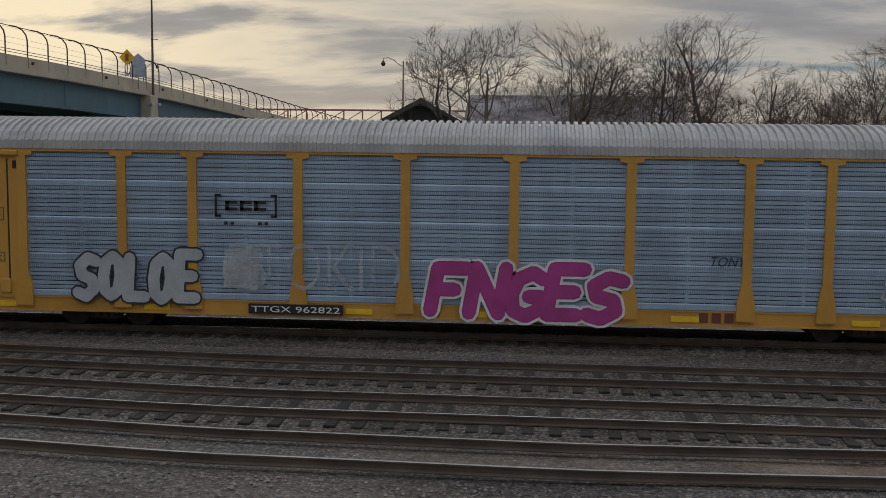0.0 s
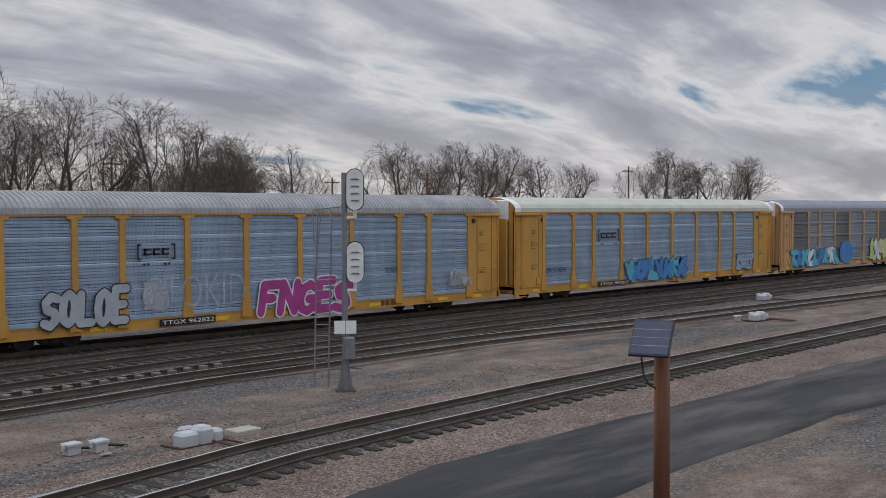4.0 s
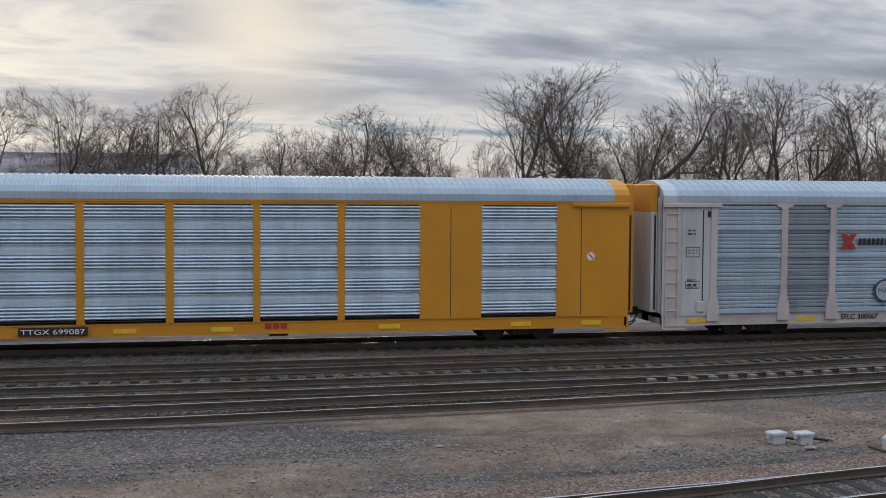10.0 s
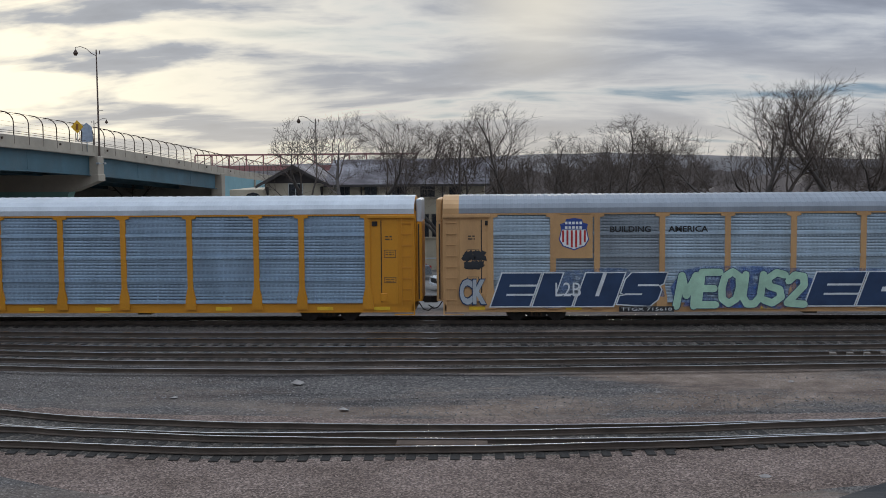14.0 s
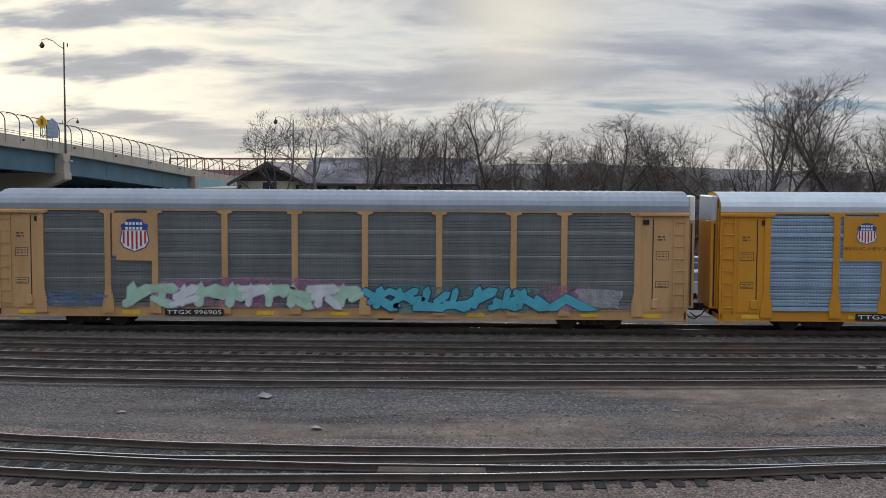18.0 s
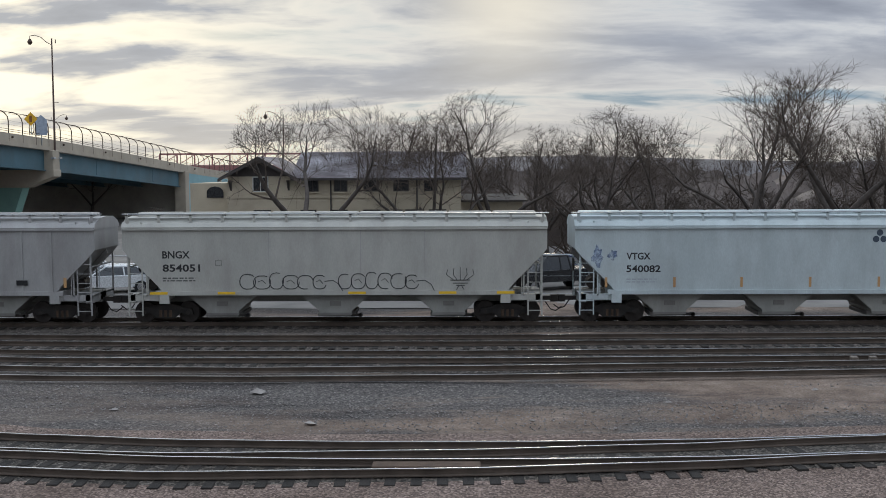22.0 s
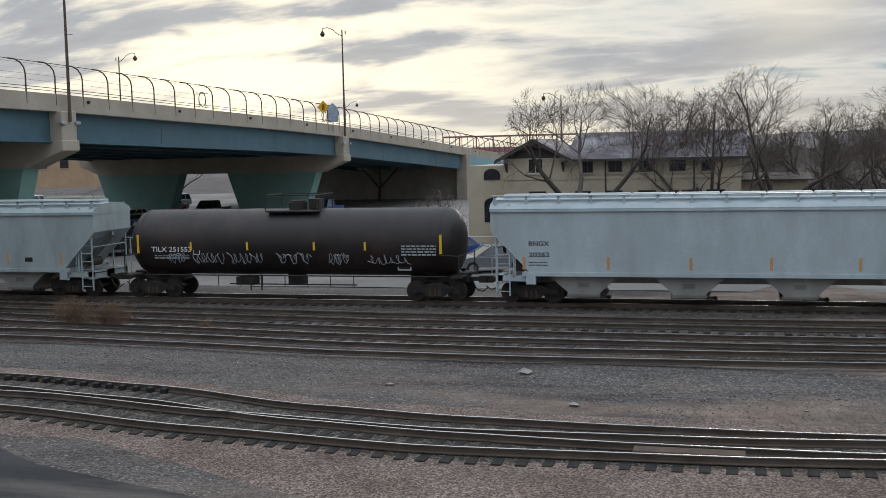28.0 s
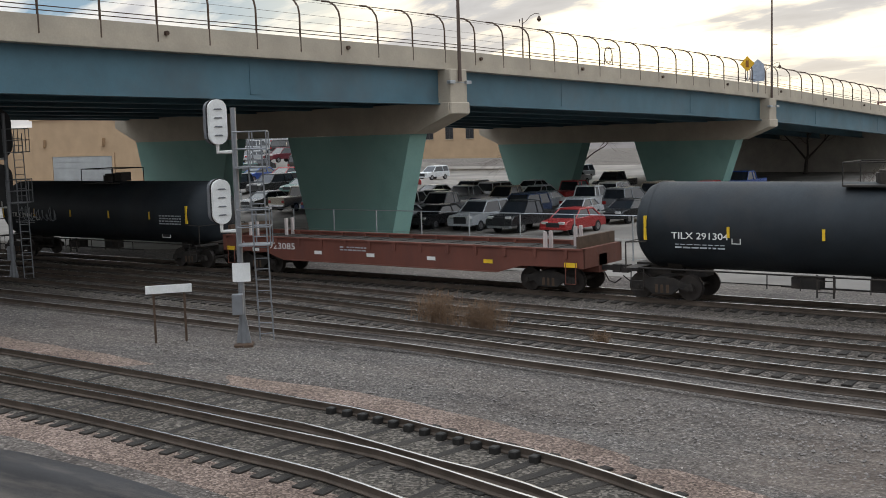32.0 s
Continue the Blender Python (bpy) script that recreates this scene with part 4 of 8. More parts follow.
def tag_blocks(car, text, x0, x1, z0, z1, fill, line, slant=0.35, y=-1.56):
    """Leaning solid block letters with thin cuts, each with a pale line round it."""
    lw = (x1 - x0) / len(text)
    h = z1 - z0

    for i, ch in enumerate(text):
        a = x0 + lw * i

        def at(u, v):
            return (a + u * (lw - 0.14) + slant * (v - 0.5) * h, z0 + v * h)

        outer = [(0, 0), (1, 0), (1, 1), (0, 1)]
        if ch == "L":
            outer = [(0, 0), (1, 0), (1, 0.34), (0.48, 0.34), (0.48, 1), (0, 1)]
        elif ch == "S":
            outer = [(0, 0.06), (0.85, 0), (1, 0.2), (1, 0.5), (0.9, 0.62), (1, 0.68), (1, 1), (0.1, 1), (0, 0.8), (0, 0.4), (0.15, 0.33), (0, 0.3)]
        f = part("graffiti_block", Geo().prism([at(*p) for p in outer], "y", y - 0.005, y - 0.003), fill, car)
        part("paint_line", Geo().prism(grown([at(*p) for p in outer], 0.055), "y", y - 0.0025, y), line, f)
        cuts = {"E": [(0.30, 0.60, 1.0, 0.66), (0.30, 0.32, 1.0, 0.38)], "O": [(0.38, 0.42, 0.62, 0.56)], "S": [(0.36, 0.60, 0.9, 0.66), (0.1, 0.33, 0.55, 0.38)], "U": [(0.44, 0.30, 0.54, 1.0)], "L": []}[ch]
        for u0, v0, u1, v1 in cuts:
            part("paint_cut", Geo().prism([at(u0, v0), at(u1, v0), at(u1, v1), at(u0, v1)], "y", y - 0.0075, y - 0.0065), line, f)


def grown(poly, d):
    """A polygon pushed outwards by d."""
    n = len(poly)
    area = sum(poly[k][0] * poly[(k + 1) % n][1] - poly[(k + 1) % n][0] * poly[k][1] for k in range(n))
    s = 1 if area > 0 else -1
    out = []
    for k in range(n):
        a, b, c = Vector(poly[k - 1]), Vector(poly[k]), Vector(poly[(k + 1) % n])
        u, v = (b - a).normalized(), (c - b).normalized()
        m = Vector((u.y + v.y, -u.x - v.x))
        m = m.normalized() * d * min(1.8, 1 / max(0.35, math.sqrt(max(0.0, (1 + u.dot(v)) / 2)))) if m.length > 1e-4 else u * d
        out.append((b.x + s * m.x, b.y + s * m.y))
    return out


def painted(car, name, poly, fill, line, y, edge=0.03):
    """A filled shape with a thin line round it."""
    p = plate(car, name, poly, fill, y - 0.003, thick=0.002)
    part("paint_line", Geo().prism(grown(poly, edge), "y", y - 0.0025, y), line, p)


def blob(x0, x1, z0, z1, seed, n=26, rough=0.3, square=0.5):
    rng = random.Random(seed)
    cx, cz, rx, rz = (x0 + x1) / 2, (z0 + z1) / 2, (x1 - x0) / 2, (z1 - z0) / 2
    out = []
    for k in range(n):
        a, q = 2 * math.pi * k / n, rng.uniform(1 - rough, 1)
        c, s = math.cos(a), math.sin(a)
        out.append((cx + rx * q * math.copysign(abs(c) ** square, c), cz + rz * q * math.copysign(abs(s) ** (square + 0.1), s)))
    return out


def mist(name, c, lo=0.38, hi=0.72, most=0.7):
    """Thin sprayed paint that lets the sheet show through in patches."""
    m = spray(name, c)
    nt = m.node_tree
    n = nt.nodes.new("ShaderNodeTexNoise")
    n.inputs["Scale"].default_value, n.inputs["Detail"].default_value, n.inputs["Roughness"].default_value = 2.2, 6, 0.7
    tc = nt.nodes.new("ShaderNodeTexCoord")
    nt.links.new(tc.outputs["Object"], n.inputs["Vector"])
    r = nt.nodes.new("ShaderNodeValToRGB")
    r.color_ramp.elements[0].position, r.color_ramp.elements[1].position = lo, hi
    r.color_ramp.elements[0].color, r.color_ramp.elements[1].color = (0, 0, 0, 1), (most, most, most, 1)
    nt.links.new(n.outputs[0], r.inputs[0])
    nt.links.new(r.outputs[0], nt.nodes["Principled BSDF"].inputs["Alpha"])
    return m


def tag_shapes(car, x0, x1, z0, z1, fills, line, n, seed, y=-1.56):
    """Sprayed wild lettering that cannot be read: leaning, crossing strokes with cut ends, each cluster a part with its outline."""
    rng = random.Random(seed)
    w, h = (x1 - x0) / n, z1 - z0
    lean = rng.uniform(0.1, 0.3)

    def shape(ax, az, bx, bz, ta, tb, e):
        d = Vector((bx - ax, bz - az)).normalized()
        m = Vector((-d.y, d.x))
        return [(ax + m.x * (ta + e), az + m.y * (ta + e)), (ax - d.x * (ta * 0.5 + e), az - d.y * (ta * 0.5 + e)), (ax - m.x * (ta + e), az - m.y * (ta + e)), (bx - m.x * (tb + e), bz - m.y * (tb + e)), (bx + d.x * (tb * 1.3 + e * 1.5), bz + d.y * (tb * 1.3 + e * 1.5)), (bx + m.x * (tb + e), bz + m.y * (tb + e))]

    for i in range(n):
        px = x0 + w * (i + 0.5)
        go, gi = Geo(), Geo()
        low, high = z0 + h * 0.16, z1 - h * 0.16
        mid = rng.uniform(low + h * 0.15, high - h * 0.15)
        a = rng.uniform(-0.35, 0.05) * w
        runs = [(px + a, low, px + a + lean * h * 0.6, high), (px - w * 0.55, rng.choice((low, high)), px + w * 0.6, rng.choice((mid, low, high))), (px - w * 0.35, mid, px + w * 0.5, rng.choice((low, high)))]
        if rng.random() < 0.5:
            runs.append((px + w * 0.3, mid, px + w * 0.75, rng.uniform(low, high)))
        for j, (ax, az, bx, bz) in enumerate(runs):
            if abs(ax - bx) + abs(az - bz) < 0.05:
                continue
            ta, tb = h * rng.uniform(0.09, 0.15), h * rng.uniform(0.12, 0.2)
            go.prism(shape(ax, az, bx, bz, ta, tb, 0.045), "y", y - 0.0003 * (i % 3) - 0.0001 * j, y + 0.004)
            gi.prism(shape(ax, az, bx, bz, ta, tb, 0.0), "y", y - 0.005 - 0.0003 * (i % 3) - 0.0001 * j, y - 0.0035)
        f = part("graffiti_stroke", gi, fills[i % len(fills)], car)
        part("stroke_outline", go, line, f)


def spray(name, c):
    return mat("spray_" + name, c, 0.6, 0, 0.22, 1.5, 22, 0.02)


magenta, sp_white, sp_black = spray("magenta", (0.40, 0.05, 0.24)), spray("white", (0.68, 0.69, 0.70)), spray("black", (0.03, 0.032, 0.036))
sp_navy, sp_blue, sp_teal = spray("navy", (0.024, 0.048, 0.11)), spray("blue", (0.06, 0.22, 0.50)), spray("teal", (0.10, 0.42, 0.52))
sp_green, sp_mint, sp_cream = spray("green", (0.11, 0.32, 0.06)), spray("mint", (0.42, 0.62, 0.46)), spray("cream", (0.62, 0.56, 0.36))
sp_lime, sp_grey = spray("lime", (0.52, 0.60, 0.20)), spray("grey", (0.40, 0.43, 0.46))
mark_red, mark_blue, mark_orange = mat("mark_red", (0.45, 0.03, 0.03), 0.5), mat("mark_blue", (0.03, 0.06, 0.25), 0.5), mat("mark_orange", (0.75, 0.16, 0.02), 0.5)


pink_mist, blue_mist, white_mist, violet_mist, teal_mist = mist("pink_mist", (0.48, 0.22, 0.36)), mist("blue_mist", (0.08, 0.16, 0.42)), mist("white_mist", (0.62, 0.63, 0.64), 0.30, 0.7, 0.6), mist("violet_mist", (0.16, 0.24, 0.42)), mist("teal_mist", (0.16, 0.36, 0.36))
magenta_dark = spray("dark_magenta", (0.30, 0.02, 0.17))
faded_slate = spray("faded_slate", (0.075, 0.10, 0.125))
green_line = spray("dark_green", (0.05, 0.10, 0.03))
sill_tan = mat("tan_sprayed_sill", (0.36, 0.27, 0.17), 0.7, 0, 0.3, 1.2, 22, 0.03)


def number_board(car, text, x0, x1, z0=0.53, z1=0.79):
    plate(car, "number_board", rect(x0, x1, z0, z1), black_paint, -1.552, thick=0.07)
    lettering(car, text, white_paint, x0 + 0.08, z0 + 0.05, z1 - z0 - 0.1, -1.626, x1 - x0 - 0.16, "car_number")


def small_data(car, x, z, n, w, material, seed, y=-1.50, h=0.05, gap=0.11):
    """Rows of stencilled data too small to read, as bars."""
    rng = random.Random(seed)
    g = Geo()
    for i in range(n):
        q = x
        while q < x + w:
            d = rng.uniform(0.08, 0.25)
            g.box(q, min(q + d, x + w), y - 0.003, y, z - i * gap, z - i * gap + h)
            q += d + 0.05
    part("stencil_data", g, material, car)


def bracket_mark(car, x0, x1, z0, z1, y=-1.53):
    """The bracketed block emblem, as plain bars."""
    g = Geo()
    for x, s in ((x0, 1), (x1, -1)):
        a, b = sorted((x, x + s * 0.06))
        g.box(a, b, y - 0.004, y, z0, z1)
        for z in (z0, z1 - 0.06):
            a, b = sorted((x, x + s * 0.17))
            g.box(a, b, y - 0.004, y, z, z + 0.06)
    w = (x1 - x0 - 0.5) / 3
    for i in range(3):
        a = x0 + 0.25 + i * w
        g.box(a + 0.03, a + w - 0.03, y - 0.004, y, z0 + 0.17, z0 + 0.25)
        g.box(a + 0.03, a + w - 0.03, y - 0.004, y, z1 - 0.25, z1 - 0.17)
        g.box(a + 0.03, a + 0.13, y - 0.004, y, z0 + 0.17, z1 - 0.17)
    for x in (x0 + 0.25, x0 + 0.42, x1 - 0.5, x1 - 0.33):
        g.box(x, x + 0.09, y - 0.004, y, z0 - 0.2, z0 - 0.12)
    part("emblem", g, black_paint, car)


def shield(car, cx, cz, w, h, y=-1.55, backing=None):
    """Blue-topped shield with red and white stripes; bars stand for its lettering."""
    def out(s):
        a, b = w / 2 * s, h / 2 * s
        return [(-a * 0.92, b * 0.62), (-a * 0.60, b * 0.72), (-a * 0.52, b * 0.92), (0, b), (a * 0.52, b * 0.92), (a * 0.60, b * 0.72), (a * 0.92, b * 0.62), (a * 0.85, b * 0.3), (a, -b * 0.35), (a * 0.75, -b * 0.75), (0, -b), (-a * 0.75, -b * 0.75), (-a, -b * 0.35), (-a * 0.85, b * 0.3)]
    if backing:
        plate(car, "emblem_panel", rect(cx - w * 0.62, cx + w * 0.62, cz - h * 0.75, cz + h * 0.6), backing, y + 0.01)
    sh = plate(car, "shield", [(cx + a, cz + b) for a, b in out(1.0)], mark_blue, y)
    plate(sh, "shield_field", [(cx + a, cz + b) for a, b in out(0.93)], white_paint, y - 0.004)
    plate(sh, "shield_top", [(cx + a, cz + b) for a, b in out(0.93) if b > 0.02] , mark_blue, y - 0.008)
    g = Geo()
    for i in range(6):
        x = cx - w * 0.36 + i * w * 0.144
        lo = -h * (0.45 - 0.20 * abs(i - 2.5) / 2.5)
        g.box(x - w * 0.033, x + w * 0.033, y - 0.010, y - 0.008, cz + lo, cz + h * 0.12)
    part("shield_stripes", g, mark_red, sh)
    g = Geo()
    for k, z in enumerate((0.34, 0.20)):
        for i in range(5):
            x = cx - w * 0.3 + i * w * 0.12
            g.box(x, x + w * 0.085, y - 0.014, y - 0.0115, cz + h * z - 0.035 * h, cz + h * z + 0.045 * h)
    part("shield_bars", g, white_paint, sh)


def cross_mark(car, x0, x1, z0, z1, y=-1.53):
    """Red crossed bands with a dark word-bar beside them."""
    m = x0 + (x1 - x0) * 0.28
    plate(car, "emblem", [(x0, z0), (x0 + 0.25, z0), (m, z1), (m - 0.25, z1)], mark_red, y)
    plate(car, "emblem", [(x0, z1), (x0 + 0.25, z1), (m, z0), (m - 0.25, z0)], mark_red, y - 0.004)
    g = Geo()
    n = 9
    w = (x1 - m - 0.05) / n
    for i in range(n):
        a = m + 0.05 + i * w
        g.prism([(a, z0 + 0.15), (a + w * 0.72, z0 + 0.15), (a + w * 0.86, z1 - 0.15), (a + w * 0.14, z1 - 0.15)], "y", y - 0.003, y)
    part("emblem_bars", g, black_paint, car)


CARS = []
GAPS = [124.0, 94.8, 65.59, 36.43, 6.31, -23.16, -53.08, -82.13, -110.83, -140.22, -169.17, -198.01, -215.38, -233.37, -252.08, -270.63, -291.66, -308.86, -328.27, -346.02, -365.49, -383.0]


def put(i, car):
    CARS.append((car, (GAPS[i] + GAPS[i + 1]) / 2))


def length(i):
    return GAPS[i] - GAPS[i + 1]


def build_autoracks():
    L = length
    # rust-red car at the front end of what is seen, and a further one
    c = autorack("autorack", "rusty orange car carrier with grey side sheets", rust_red, panel_mid, roof_white, L(0), end=rust_red)
    put(0, c)
    c = autorack("autorack", "rusty orange car carrier with grey side sheets and red ends", rust_red, panel_mid, roof_white, L(1), end=rust_red)
    put(1, c)
    c = autorack("autorack", "tan-orange car carrier with dark grey roof and blue and white graffiti", tan_orange, [panel_dark, panel_mid, panel_mid], roof_dark, L(2), cap=white_paint)
    plate(c, "graffiti_haze", blob(-12.6, -3.8, 0.5, 2.1, 71), teal_mist, -1.552)
    tag_shapes(c, -12.2, -4.2, 0.6, 1.95, [sp_teal, sp_blue, sp_teal, sp_white], sp_navy, 9, 3)
    tag_shapes(c, 2.2, 8.8, 0.6, 2.4, [sp_lime, sp_white, sp_cream], sp_black, 7, 4)
    plate(c, "graffiti_patch", ellipse(-2.5, 1.5, 1.3, 0.9), sp_blue, -1.557)
    put(2, c)
    c = autorack("autorack", "orange-yellow car carrier with cream roof and blue graffiti", orange, panel_blue, roof_cream, L(3), kind="fine", cap=white_paint, amp=0.7)
    bracket_mark(c, -7.0, -4.9, 3.1, 3.75)
    plate(c, "graffiti_haze", blob(-4.5, 2.9, 0.5, 1.9, 72), blue_mist, -1.552)
    tag_shapes(c, -4.2, 2.4, 0.6, 1.95, [sp_teal, sp_blue, sp_blue], sp_navy, 8, 11)
    tag_shapes(c, 9.1, 11.5, 0.8, 1.9, [panel_blue], sp_navy, 5, 12)
    lettering(c, "OKTOBER", sp_navy, -11.9, 1.5, 0.28, -1.52, 1.9, "graffiti_tag", 0.0, 0.3)
    number_board(c, "TTGX 993237", -7.0, -3.9)
    put(3, c)
    c = autorack("autorack", "orange-yellow car carrier with magenta and silver graffiti", orange, panel_blue, roof_worn, L(4), kind="fine", cap=roof_worn, cap_len=0.35, amp=2.6, period=0.21)
    bracket_mark(c, -6.8, -5.15, 3.05, 3.65)
    tag_strokes(c, "FNGES", -1.15, 3.85, 0.50, 1.95, magenta, magenta_dark, 0.165, 0.02, sp_white, 0.07, slant=0.14, tight=0.92)
    tag_strokes(c, "SOLOE", -10.6, -7.2, 0.72, 2.12, sp_grey, sp_black, 0.155, 0.05, slant=0.05, tight=0.9)
    plate(c, "graffiti_haze", blob(-6.7, -5.4, 1.1, 2.4, 73), white_mist, -1.552)
    lettering(c, "GTOKID", white_mist, -6.6, 1.15, 1.25, -1.56, 4.7, "graffiti_tag", -0.012)
    number_board(c, "TTGX 962822", -5.9, -3.4)
    lettering(c, "TONY", sp_navy, 6.0, 2.0, 0.25, -1.52, 0.9, "graffiti_tag", 0.0, 0.3)
    tag_shapes(c, 10.3, 11.7, 1.2, 1.9, [white_mist], white_mist, 4, 31)
    for k in range(3):
        plate(c, "word_bar", rect(5.75 + k * 0.32, 5.98 + k * 0.32, 0.55, 0.8), red_brown, -1.474)
    put(4, c)
    c = autorack("autorack", "grey car carrier with green and cream graffiti along its foot", pale_grey, [panel_blue, panel_mid, panel_light, panel_light, panel_light, panel_light, panel_light, panel_mid, panel_light], roof_blue, L(5), end=pale_grey, period=0.3, door_top=yellow)
    plate(c, "emblem", ellipse(-6.1, 3.75, 0.62, 0.66), black_paint, -1.52)
    plate(c, "emblem", ellipse(-6.1, 3.75, 0.52, 0.56), white_paint, -1.526)
    plate(c, "emblem", [(-6.45, 3.9), (-6.1, 4.2), (-5.7, 4.0), (-5.8, 3.7), (-6.3, 3.75)], black_paint, -1.53)
    plate(c, "emblem", [(-6.3, 3.4), (-6.1, 3.62), (-5.9, 3.4), (-6.1, 3.3)], black_paint, -1.53)
    for k in (0, 1):
        plate(c, "word_bar", rect(-6.35 + 0.26 * k, -6.15 + 0.26 * k, 2.9, 3.05), black_paint, -1.52)
    cross_mark(c, 3.9, 6.5, 3.2, 3.6)
    plate(c, "sprayed_sill", rect(-8.2, 4.2, 0.46, 0.93), sill_tan, -1.4745)
    for k, (x, z, rx, rz) in enumerate(((-5.7, 1.05, 0.45, 0.2), (-4.75, 1.6, 0.35, 0.22), (-3.95, 1.5, 0.3, 0.3), (-2.05, 1.65, 0.35, 0.3), (-1.4, 1.95, 0.4, 0.3), (0.55, 1.95, 0.35, 0.32), (1.45, 1.75, 0.4, 0.3), (4.5, 1.85, 0.38, 0.3), (5.25, 1.45, 0.4, 0.25), (0.75, 1.12, 0.6, 0.22), (-1.8, 1.08, 0.5, 0.2), (6.55, 0.85, 0.3, 0.3), (-7.4, 0.9, 0.35, 0.25))):
        painted(c, "graffiti_leaf", blob(x - rx, x + rx, z - rz, z + rz, 60 + k, 22, 0.45, 1.0), sp_green, green_line, -1.554)
    for poly in ([(-6.6, 0.86), (-5.0, 1.15), (-4.3, 1.78), (-4.2, 1.55), (-4.5, 1.12), (-3.6, 1.35), (-2.8, 1.05), (-2.6, 0.86)],
                 [(-2.8, 0.95), (-1.9, 1.35), (-0.9, 1.75), (0.0, 1.6), (1.05, 2.3), (0.98, 1.6), (2.0, 1.2), (3.2, 0.9), (2.2, 0.88), (1.0, 1.25), (0.2, 1.3), (-0.9, 1.4), (-1.8, 1.1), (-2.4, 0.9)],
                 [(2.5, 0.95), (3.2, 1.6), (3.6, 1.9), (4.1, 2.35), (4.0, 1.8), (4.4, 1.6), (5.6, 1.0), (6.9, 0.8), (4.6, 0.86), (3.9, 1.25), (3.4, 1.05)]):
        painted(c, "graffiti_swoosh", poly, sp_cream, green_line, -1.560, 0.035)
    for poly in ([(-3.65, 0.95), (-2.75, 0.95), (-2.78, 2.4), (-2.92, 2.62), (-3.6, 2.32)], [(-1.1, 0.9), (0.35, 0.88), (0.32, 2.28), (-0.35, 2.62), (-1.08, 2.25)], [(2.4, 1.0), (3.2, 1.0), (3.22, 2.3), (2.5, 2.55)]):
        painted(c, "graffiti_block", poly, sp_cream, sp_black, -1.566, 0.03)
    for x in (-2.98, -0.38):
        part("paint_line", Geo().box(x - 0.012, x + 0.012, -1.573, -1.571, 0.95, 2.5), sp_black, c)
    lettering(c, "TTGX707630", sp_black, -7.13, 0.55, 0.33, -1.484, 2.26, "number_shadow", 0.02, 0.25)
    lettering(c, "TTGX707630", white_paint, -7.1, 0.58, 0.27, -1.487, 2.2, "car_number", 0.0, 0.25)
    for k in range(3):
        plate(c, "word_bar", rect(4.25 + k * 0.34, 4.52 + k * 0.34, 0.55, 0.8), red_brown, -1.482)
    put(5, c)
    c = autorack("autorack", "pinkish-white car carrier with bold black graffiti", pinkish, [panel_light, panel_mid, panel_light, panel_light, panel_light, panel_light, panel_light, panel_mid, panel_light], roof_blue, L(6), end=pale_grey, cap=roof_white, period=0.3, door_top=yellow)
    cross_mark(c, -7.1, -4.8, 3.1, 3.65)
    plate(c, "emblem", [(4.2, 3.4), (6.55, 3.52), (6.7, 3.66), (4.4, 3.66)], mark_orange, -1.53)
    plate(c, "emblem", [(4.0, 3.18), (6.3, 3.36), (6.5, 3.42), (4.1, 3.36)], black_paint, -1.53)
    tag_strokes(c, "BIG2", -4.5, -0.55, 0.55, 2.1, sp_black, sp_navy, 0.17, 0.02, sp_grey, 0.06, tight=0.88)
    plate(c, "graffiti_haze", blob(-0.9, 1.9, 0.6, 2.2, 83), pink_mist, -1.552)
    tag_strokes(c, "JAMC", -0.55, 1.45, 1.0, 1.7, sp_white, sp_black, 0.07, 0.025)
    tag_strokes(c, "BUMS", 1.55, 5.5, 0.55, 2.1, sp_black, sp_navy, 0.165, 0.02, sp_grey, 0.06, slant=0.06, tight=0.9)
    tag_strokes(c, "ZOLO", 8.0, 10.9, 0.72, 2.2, faded_slate, sp_grey, 0.17, 0.025, tight=0.92)
    for x in (-5.3, 5.85):
        plate(c, "graffiti_ring", ellipse(x, 1.6, 0.42, 0.42), sp_navy, -1.556)
        plate(c, "graffiti_ring", ellipse(x, 1.6, 0.36, 0.36), sp_grey, -1.56)
        lettering(c, "MAD", sp_navy, x - 0.26, 1.52, 0.18, -1.567, 0.52, "graffiti_tag")
    lettering(c, "SFLC 300067", black_paint, -7.0, 0.57, 0.2, -1.475, 1.5, "car_number", 0.022)
    lettering(c, "SFLC", black_paint, -13.0, 1.98, 0.12, -1.50, 0.36, "car_number", 0.022)
    small_data(c, -13.0, 1.84, 1, 0.36, black_paint, 5)
    put(6, c)
    w = [(-11.5, -9.0), (-6.9, -4.45), (-4.2, -1.75), (-1.5, 0.97), (1.2, 3.69), (3.92, 6.41), (8.51, 11.13)]
    c = autorack("autorack", "bright yellow car carrier with silver ribbed side sheets and a shield", yellow, panel_bright, roof_blue, L(7), kind="tube", windows=w, cap=yellow, end=yellow, cap_len=0.55)
    shield(c, -7.92, 3.86, 1.35, 1.45, -1.51)
    lettering(c, "BUILDING", black_paint, -8.75, 2.85, 0.24, -1.508, 1.65)
    lettering(c, "AMERICA", black_paint, -8.75, 2.52, 0.24, -1.508, 1.65)
    number_board(c, "TTGX 699087", -6.15, -4.1)
    lettering(c, "ZODE", white_mist, -8.55, 0.95, 0.4, -1.508, 1.5, "graffiti_tag", -0.012)
    for x in (-12.85, 12.35):
        plate(c, "warning_sign", ellipse(x, 2.9, 0.14, 0.14), white_paint, -1.505)
        plate(c, "warning_sign", [(x - 0.1, 2.98), (x - 0.07, 3.01), (x + 0.1, 2.83), (x + 0.07, 2.8)], mark_red, -1.51)
    for k in range(3):
        plate(c, "word_bar", rect(1.35 + k * 0.25, 1.55 + k * 0.25, 0.62, 0.8), mark_red, -1.475)
